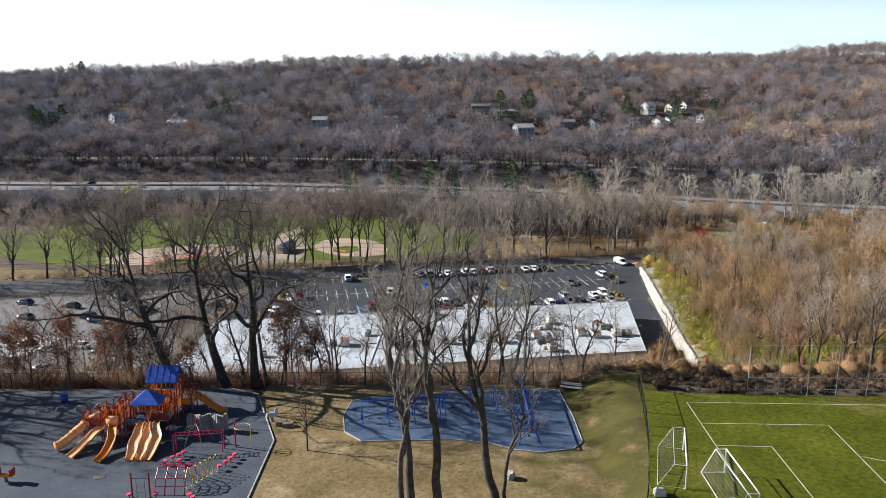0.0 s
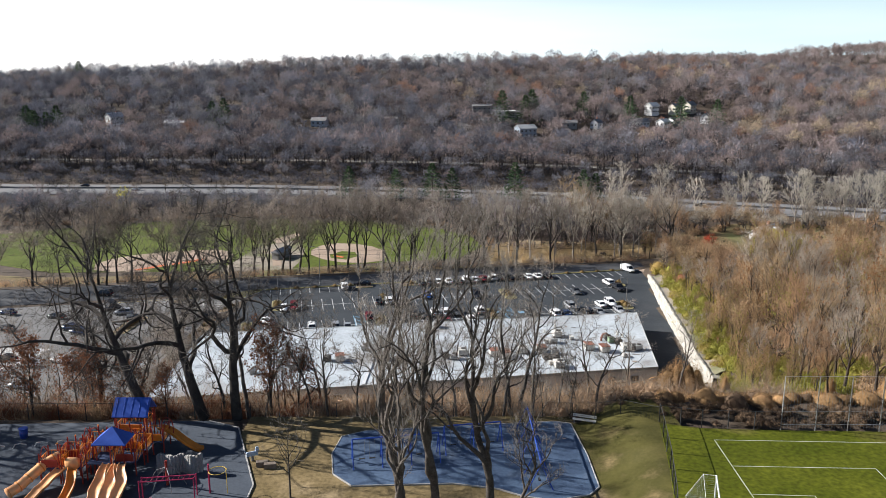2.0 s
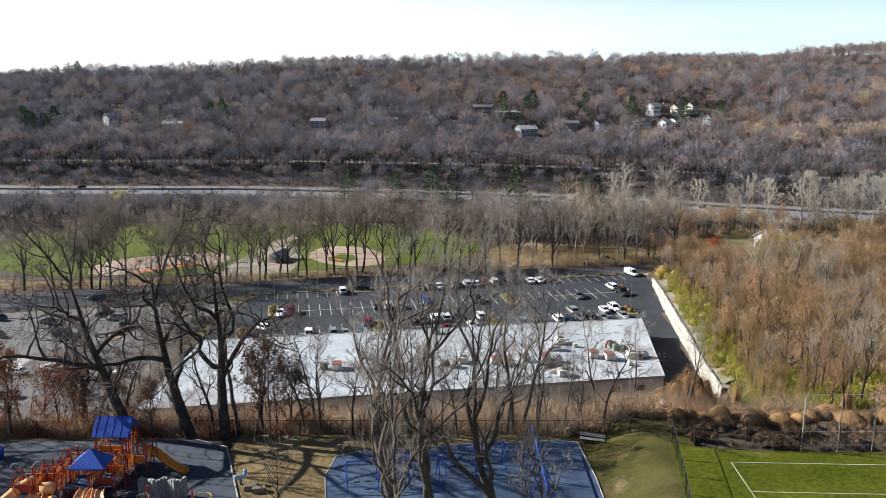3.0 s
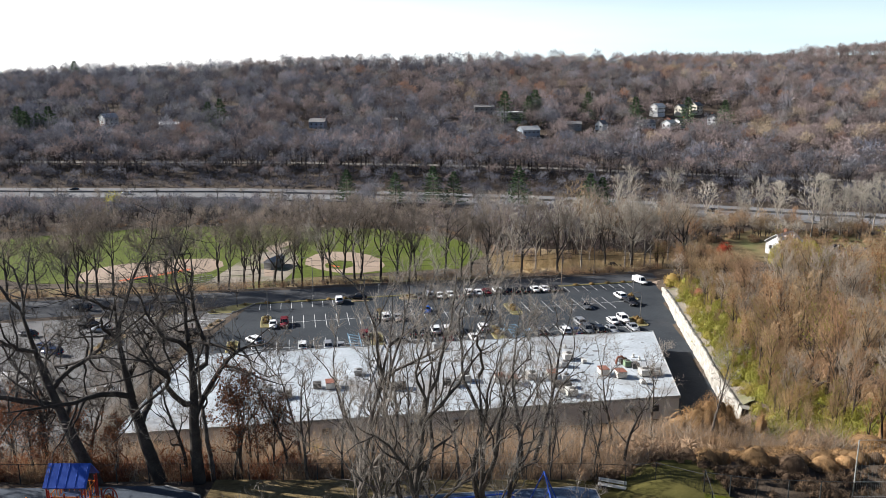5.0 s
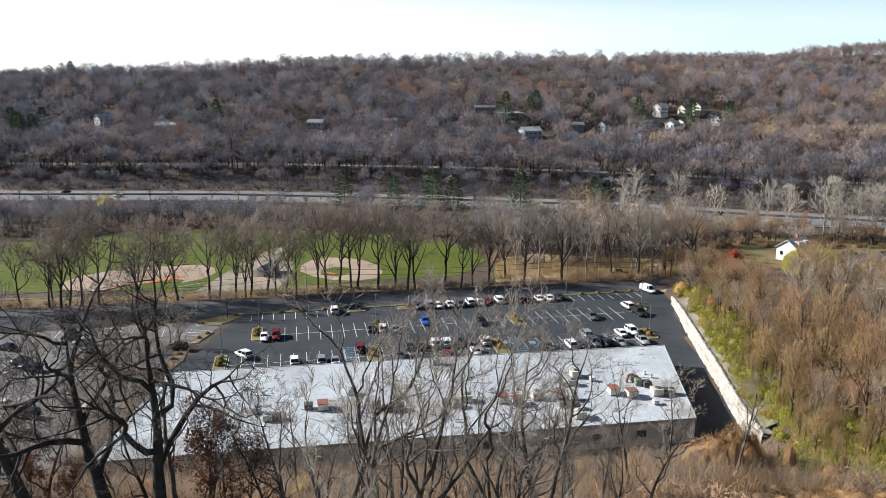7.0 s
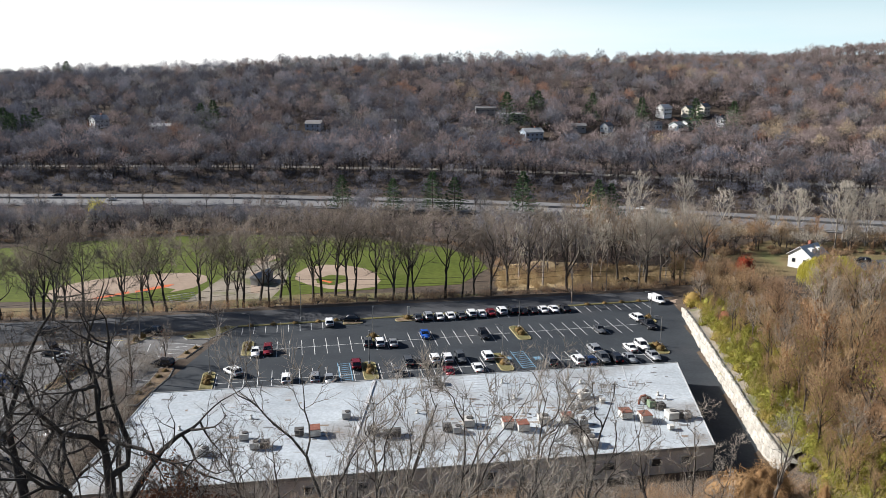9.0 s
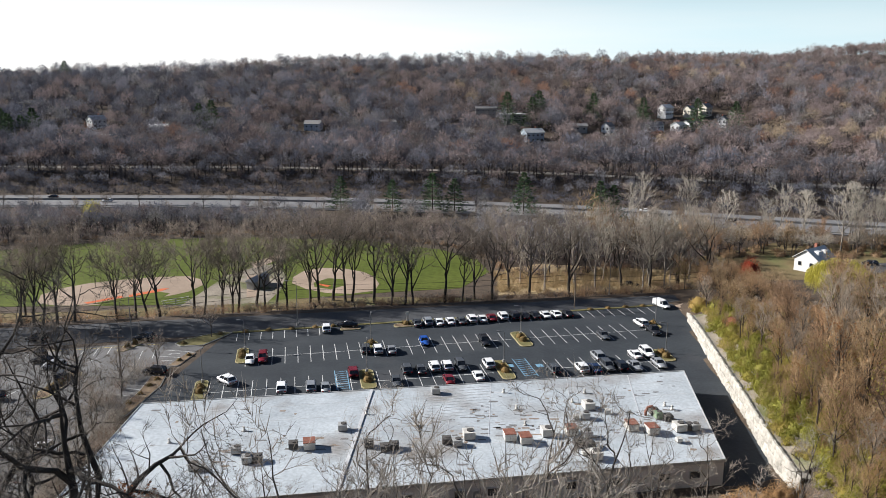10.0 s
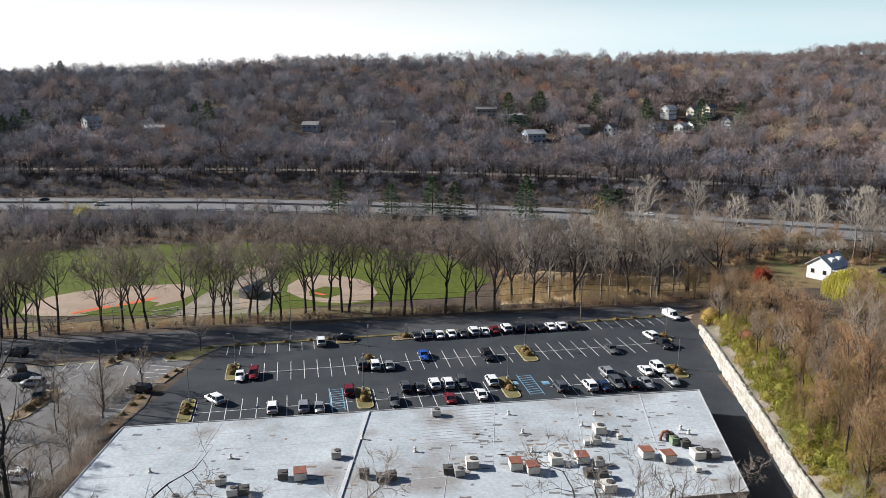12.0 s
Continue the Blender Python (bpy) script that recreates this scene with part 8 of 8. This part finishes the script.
part("post", Bm().tube((0, 0, 0), (0, 0, 2.7), 0.08, None, 8).mesh("post", M["play_magenta"]), hoop)
part("hoop", Bm().path([(0.75 + 0.75 * math.cos(a), 0.75 * math.sin(a), 2.1) for a in [6.2832 * q / 14 for q in range(15)]], 0.03, 5).mesh("hoop", M["play_yellow"]), hoop)
part("leg", Bm().tube((1.5, 0, 0), (1.5, 0, 2.1), 0.03, None, 6).mesh("leg", M["play_yellow"]), hoop)
gate_ = thing("chain_ladder", "red posts with a hanging chain ladder", "climbing frame", -25.6, 8.9, 22.32)
for dx in (-0.75, 0.75):
    part("post", Bm().tube((dx, 0, 0), (dx, 0, 2.3), 0.08, None, 8).mesh("post", RED), gate_)
part("net", Bm().path([(-0.7, 0, 1.8), (0.7, 0, 1.8)], 0.03, 5).path([(-0.35, 0, 0), (-0.35, 0, 1.8)], 0.02, 4).path([(0.35, 0, 0), (0.35, 0, 1.8)], 0.02, 4).path([(-0.35, 0, 0.5), (0.35, 0, 0.5)], 0.02, 4).path([(-0.35, 0, 1.0), (0.35, 0, 1.0)], 0.02, 4).mesh("net", M["deck_blue"]), gate_)
rocker = thing("spring_rocker", "orange and grey spring rocker", "spring rocker", -38.5, 11.6, 22.32)
part("seat", Bm().box(-0.7, -0.25, 0.55, 0.7, 0.25, 0.75, 0.06).mesh("seat", ORANGE), rocker)
part("back", Bm().box(-0.75, -0.3, 0.7, -0.5, 0.3, 1.3, 0.05).box(0.5, -0.3, 0.7, 0.75, 0.3, 1.3, 0.05).mesh("back", M["play_red"]), rocker)
part("spring", Bm().tube((0, 0, 0), (0, 0, 0.55), 0.14, None, 10).mesh("spring", M["pole_grey"]), rocker)
RIDER, DARK_BLOCKS = (-17.6, 24.1), ((-16.5, 23.2), (-15.7, 22.8))
rider = thing("spring_rider", "pale blue spring rider on the worn grass", "spring rider", RIDER[0], RIDER[1], 22.25, 25)
part("body", Bm().box(-0.55, -0.16, 0.55, 0.5, 0.16, 0.95, 0.1).box(0.3, -0.12, 0.9, 0.6, 0.12, 1.35, 0.08).mesh("body", M["house_blue"]), rider)
part("spring", Bm().tube((0, 0, 0), (0, 0, 0.55), 0.13, None, 10).mesh("spring", M["pole_grey"]), rider)
part("handle", Bm().tube((0.35, -0.3, 1.15), (0.35, 0.3, 1.15), 0.03).mesh("handle", M["play_blue"]), rider)
for x, y in DARK_BLOCKS:
    block_ob = thing("timber_seat", "low dark block on the grass", "seat", x, y, 22.22, 10, group="timber seats")
    part("block", Bm().box(-0.55, -0.28, 0, 0.55, 0.28, 0.48, 0.04).mesh("block", M["old_wood"]), block_ob)
for k in range(4):
    beam_ = thing("balance_arch", "low white balance arch", "balance beam", -42.5 + 1.9 * k, 26.4 + 0.35 * k, 22.32, 30, group="balance arches")
    part("arch", Bm().path([(-0.6, 0, 0), (-0.35, 0, 0.35), (0.1, 0, 0.35), (0.6, 0, 0.1)], 0.06, 6).mesh("arch", M["unit_white"]), beam_)
plate = tagged(new("cover_plate", Bm().box(-0.5, -0.35, 0, 0.5, 0.35, 0.03, 0.01, 0.5).mesh("cover_plate", M["dark_metal"])), "small dark plate on the playground", "cover plate")
plate.matrix_world = pose(-30.6, 12.4, 22.32)
crate = thing("field_bag", "white and grey bag on the grass", "bag", 17.6, 6.0, 24.17)
part("body", Bm().box(-0.45, -0.3, 0, 0.45, 0.3, 0.55, 0.12).mesh("body", M["unit_white"]), crate)
part("flap", Bm().box(-0.3, -0.22, 0.54, 0.3, 0.22, 0.62, 0.05).mesh("flap", M["unit_grey"]), crate)
boulder = tagged(new("boulder", stones[2]), "dark boulder in the worn grass", "boulder")
boulder.matrix_world = pose(6.0, 12.2, 22.5) @ Matrix.Diagonal((1.6, 0.7, 0.8, 1))


# ---- houses ----
def house(x, y, z, w, l, h, pitch, turn, wall_m, roof_m, label, rows=1, cols=3, porch=False):
    ob = thing("house", label, "house", x, y, z, turn, group="hillside houses")
    part("wall", Bm().box(-w / 2, -l / 2, -2.5, w / 2, l / 2, h).mesh("wall", M[wall_m]), ob)
    g = Bm()
    if pitch > 0.2:
        e = 0.5
        g.add([(-w / 2 - e, -l / 2 - e, h - 0.1), (w / 2 + e, -l / 2 - e, h - 0.1), (w / 2 + e, 0, h + pitch), (-w / 2 - e, 0, h + pitch), (w / 2 + e, l / 2 + e, h - 0.1), (-w / 2 - e, l / 2 + e, h - 0.1),
               (-w / 2 - e, -l / 2 - e, h + 0.1), (w / 2 + e, -l / 2 - e, h + 0.1), (w / 2 + e, 0, h + pitch + 0.2), (-w / 2 - e, 0, h + pitch + 0.2), (w / 2 + e, l / 2 + e, h + 0.1), (-w / 2 - e, l / 2 + e, h + 0.1)],
              [(6, 7, 8, 9), (9, 8, 10, 11), (1, 0, 3, 2), (2, 3, 5, 4), (0, 1, 7, 6), (4, 5, 11, 10), (0, 6, 9, 3), (3, 9, 11, 5), (1, 2, 8, 7), (2, 4, 10, 8)])
        for s in (-1, 1):
            e0, e1 = s * w / 2, s * (w / 2 - 0.2)
            part("gable", Bm().add([(e0, -l / 2, h), (e0, l / 2, h), (e0, 0, h + pitch), (e1, -l / 2, h), (e1, l / 2, h), (e1, 0, h + pitch)], [(0, 1, 2) if s > 0 else (2, 1, 0), (3, 5, 4) if s > 0 else (4, 5, 3)]).mesh("gable", M[wall_m]), ob)
    else:
        g.box(-w / 2 - 0.6, -l / 2 - 0.6, h, w / 2 + 0.6, l / 2 + 0.6, h + 0.45, 0.05)
    rf = part("roof", g.mesh("roof", M[roof_m]), ob)
    if pitch > 0.2:
        part("chimney", Bm().box(w * 0.2 - 0.4, 0.3, h + pitch * 0.4, w * 0.2 + 0.4, 1.1, h + pitch + 1.1).mesh("chimney", M["rust_cover"]), rf)
    for r in range(rows):
        for k in range(cols):
            xc, zc = -w / 2 + w * (k + 0.5) / cols, h - 1.6 - 2.8 * r
            f = part("window", Bm().box(xc - 0.72, -l / 2 - 0.07, zc - 0.62, xc + 0.72, -l / 2 + 0.05, zc + 0.62).mesh("window", M["unit_white"]), ob)
            part("pane", Bm().box(xc - 0.62, -l / 2 - 0.1, zc - 0.52, xc + 0.62, -l / 2 - 0.02, zc + 0.52).mesh("pane", M["dark_glass"]), f)
    for k in range(2):
        yc, zc = -l / 4 + l / 2 * k, h - 1.6
        f = part("window", Bm().box(-w / 2 - 0.07, yc - 0.6, zc - 0.7, -w / 2 + 0.05, yc + 0.6, zc + 0.7).mesh("window", M["unit_white"]), ob)
        part("pane", Bm().box(-w / 2 - 0.1, yc - 0.5, zc - 0.6, -w / 2 - 0.02, yc + 0.5, zc + 0.6).mesh("pane", M["dark_glass"]), f)
    if porch:
        part("porch_roof", Bm().box(-w / 2, -l / 2 - 2.2, h - 0.7, w / 2, -l / 2, h - 0.5).mesh("porch_roof", M[roof_m]), ob)
        for k in range(4):
            part("porch_post", Bm().box(-w / 2 + 0.2 + (w - 0.6) * k / 3, -l / 2 - 2.1, 0, -w / 2 + 0.4 + (w - 0.6) * k / 3, -l / 2 - 1.9, h - 0.7).mesh("porch_post", M["unit_white"]), ob)
    return ob


def on_hill(x, y, *a, lift=0.5, **k):
    return house(x, y, gz(x, y) + lift, *a, **k)


on_hill(50, 572, 17, 8, 4.6, 0, 14, "house_grey", "roof_pale", "long modern grey house with a flat pale roof", rows=2, cols=5, lift=2)
on_hill(32, 602, 15, 8, 5.5, 1.5, 0, "house_grey", "roof_grey", "pale grey hillside house among trees", rows=2, cols=4, lift=1)
on_hill(168, 606, 9, 8, 5.4, 2.4, 38, "house_white", "roof_pale", "tall white hillside house with many windows", rows=2, cols=4, lift=2)
on_hill(147, 558, 13, 8, 3.6, 2.2, 32, "house_white", "roof_grey", "white hillside house with a grey roof", rows=2, cols=4)
on_hill(166, 563, 9, 7, 3.6, 2.2, 44, "house_white", "roof_pale", "small white hillside house", rows=1, cols=2)
on_hill(177, 569, 13, 8, 3.8, 2.6, 36, "house_white", "roof_grey", "white gabled hillside house", rows=1, cols=3)
on_hill(203, 580, 7, 6, 4.6, 2.6, 60, "house_white", "roof_grey", "white gabled house among bare trees", rows=2, cols=2)
on_hill(200, 612, 8, 7, 4.6, 2.8, 40, "house_cream", "roof_grey", "cream gabled house high on the hill", rows=2, cols=2, lift=2)
on_hill(187, 608, 7, 7, 4.2, 2.6, 35, "house_cream", "roof_grey", "cream hillside house with gables", rows=2, cols=2, lift=2)
on_hill(57.6, 512, 13, 8, 3.8, 2.4, 24, "house_blue", "roof_pale", "pale blue hillside house with white trim", rows=2, cols=4, lift=1)
on_hill(90, 537, 13, 8, 3.6, 1.6, 2, "house_grey", "roof_grey", "low grey hillside house", rows=1, cols=3)
on_hill(112, 541, 7, 6, 3.6, 2.6, 48, "house_white", "roof_grey", "small white gabled house", rows=2, cols=1)
on_hill(-254, 586, 11, 9, 4.6, 3.0, 48, "house_white", "roof_pale", "white gabled house across the valley", rows=2, cols=3, lift=1)
on_hill(-229, 542, 16, 9, 3.2, 0, 4, "house_grey", "roof_pale", "low house with a flat pale roof", rows=1, cols=4)
on_hill(-199, 561, 14, 9, 4.0, 1.5, 4, "house_grey", "roof_pale", "low grey house with a pale roof", rows=1, cols=4)
on_hill(-90, 554, 11, 8, 3.6, 2.2, -10, "house_blue", "roof_grey", "blue-grey house among bare trees", rows=2, cols=3)
on_hill(-40, 560, 14, 8, 4.6, 1.4, 3, "house_grey", "roof_grey", "grey house half hidden among trees", rows=1, cols=4)
on_hill(-330, 640, 13, 8, 5, 2.4, 10, "house_cream", "roof_grey", "cream house half hidden among trees", rows=2, cols=3)
wh = house(113, 229.0, -2.55, 9.4, 7.2, 4.0, 2.8, 37, "house_white", "roof_pale", "white cottage with a pale grey gabled roof", rows=1, cols=2, porch=True)
part("dormer", Bm().box(-2.6, -2.6, 4.6, -0.6, -0.6, 6.3).mesh("dormer", M["house_white"]), wh)
part("dormer", Bm().box(1.4, -2.6, 4.6, 3.0, -0.6, 6.2).mesh("dormer", M["house_white"]), wh)
# park fixtures
sheet("park_drive", [(118, 222), (190, 236), (190, 246), (120, 234)], -2.5, M["road"], "asphalt drive beside the white cottage", "road")
for code, x, y, t in (("uk", 133, 234, 80), ("ck", 147, 236, 80)):
    copy_thing(made[code[0], code[1]] if (code[0], code[1]) in made else made["u", "k"], pose(x, y, -2.48, 0, 0, t))
dug = thing("dugout", "small grey gabled dugout beside the ball field", "dugout", -52, 210, -2.55, 70)
part("wall", Bm().box(-4, -1.2, 0, 4, -1.0, 2.2).box(-4, -1.2, 0, -3.8, 1.2, 2.2).box(3.8, -1.2, 0, 4, 1.2, 2.2).mesh("wall", M["house_grey"]), dug)
part("roof", Bm().add([(-4.2, -1.6, 2.2), (4.2, -1.6, 2.2), (4.2, 0, 3.3), (-4.2, 0, 3.3), (4.2, 1.6, 2.2), (-4.2, 1.6, 2.2)], [(0, 1, 2, 3), (3, 2, 4, 5), (1, 4, 2), (0, 3, 5), (0, 5, 4, 1)]).mesh("roof", M["roof_slate"]), dug)
fb = thing("field_bench", "long pale players' bench beside the ball field", "bench", -90.5, 180, -2.55, 11)
part("seat", Bm().box(-3.4, -0.2, 0.42, 3.4, 0.2, 0.5, 0.02).mesh("seat", M["unit_white"]), fb)
for dx in (-3, 0, 3):
    part("leg", Bm().box(dx - 0.06, -0.16, 0, dx + 0.06, 0.16, 0.43).mesh("leg", M["pole_grey"]), fb)
bl = thing("bleachers", "grey metal bleachers beside the ball field", "bleachers", -68, 190, -2.55, 38)
for k in range(4):
    part("plank", Bm().box(-3.6, k * 0.7, 0.4 + k * 0.4, 3.6, k * 0.7 + 0.32, 0.46 + k * 0.4).mesh("plank", M["fence_steel"]), bl)
for dx in (-3.2, 0, 3.2):
    part("support", Bm().tube((dx, 0.1, 0.4), (dx, 2.3, 1.62), 0.06).tube((dx, 2.3, 0), (dx, 2.3, 1.62), 0.06).tube((dx, 0.1, 0), (dx, 0.1, 0.4), 0.06).mesh("support", M["pole_grey"]), bl)
# guard rail and median barrier of the highway
b = Bm()
for x0, x1 in zip(hx, hx[1:]):
    y0, y1 = float(highway_y(x0)), float(highway_y(x1))
    b.prism([(x0, y0 - 0.3), (x1, y1 - 0.3), (x1, y1 + 0.3), (x0, y0 + 0.3)], -1.3, -0.3)
tagged(new("median_barrier", b.mesh("median_barrier", M["barrier"])), "pale concrete barrier between the carriageways", "barrier", kind="structure")
b = Bm()
for x0, x1 in zip(hx, hx[1:]):
    y0, y1 = float(highway_y(x0)) - 18.6, float(highway_y(x1)) - 18.6
    b.prism([(x0, y0 - 0.06), (x1, y1 - 0.06), (x1, y1 + 0.06), (x0, y0 + 0.06)], -0.75, -0.4)
    for k in range(3):
        xx, yy = x0 + (x1 - x0) * k / 3, y0 + (y1 - y0) * k / 3
        b.box(xx - 0.08, yy, -1.4, xx + 0.08, yy + 0.15, -0.5)
tagged(new("guard_rail", b.mesh("guard_rail", M["unit_grey"])), "galvanised steel highway guard rail", "guard rail", kind="structure")
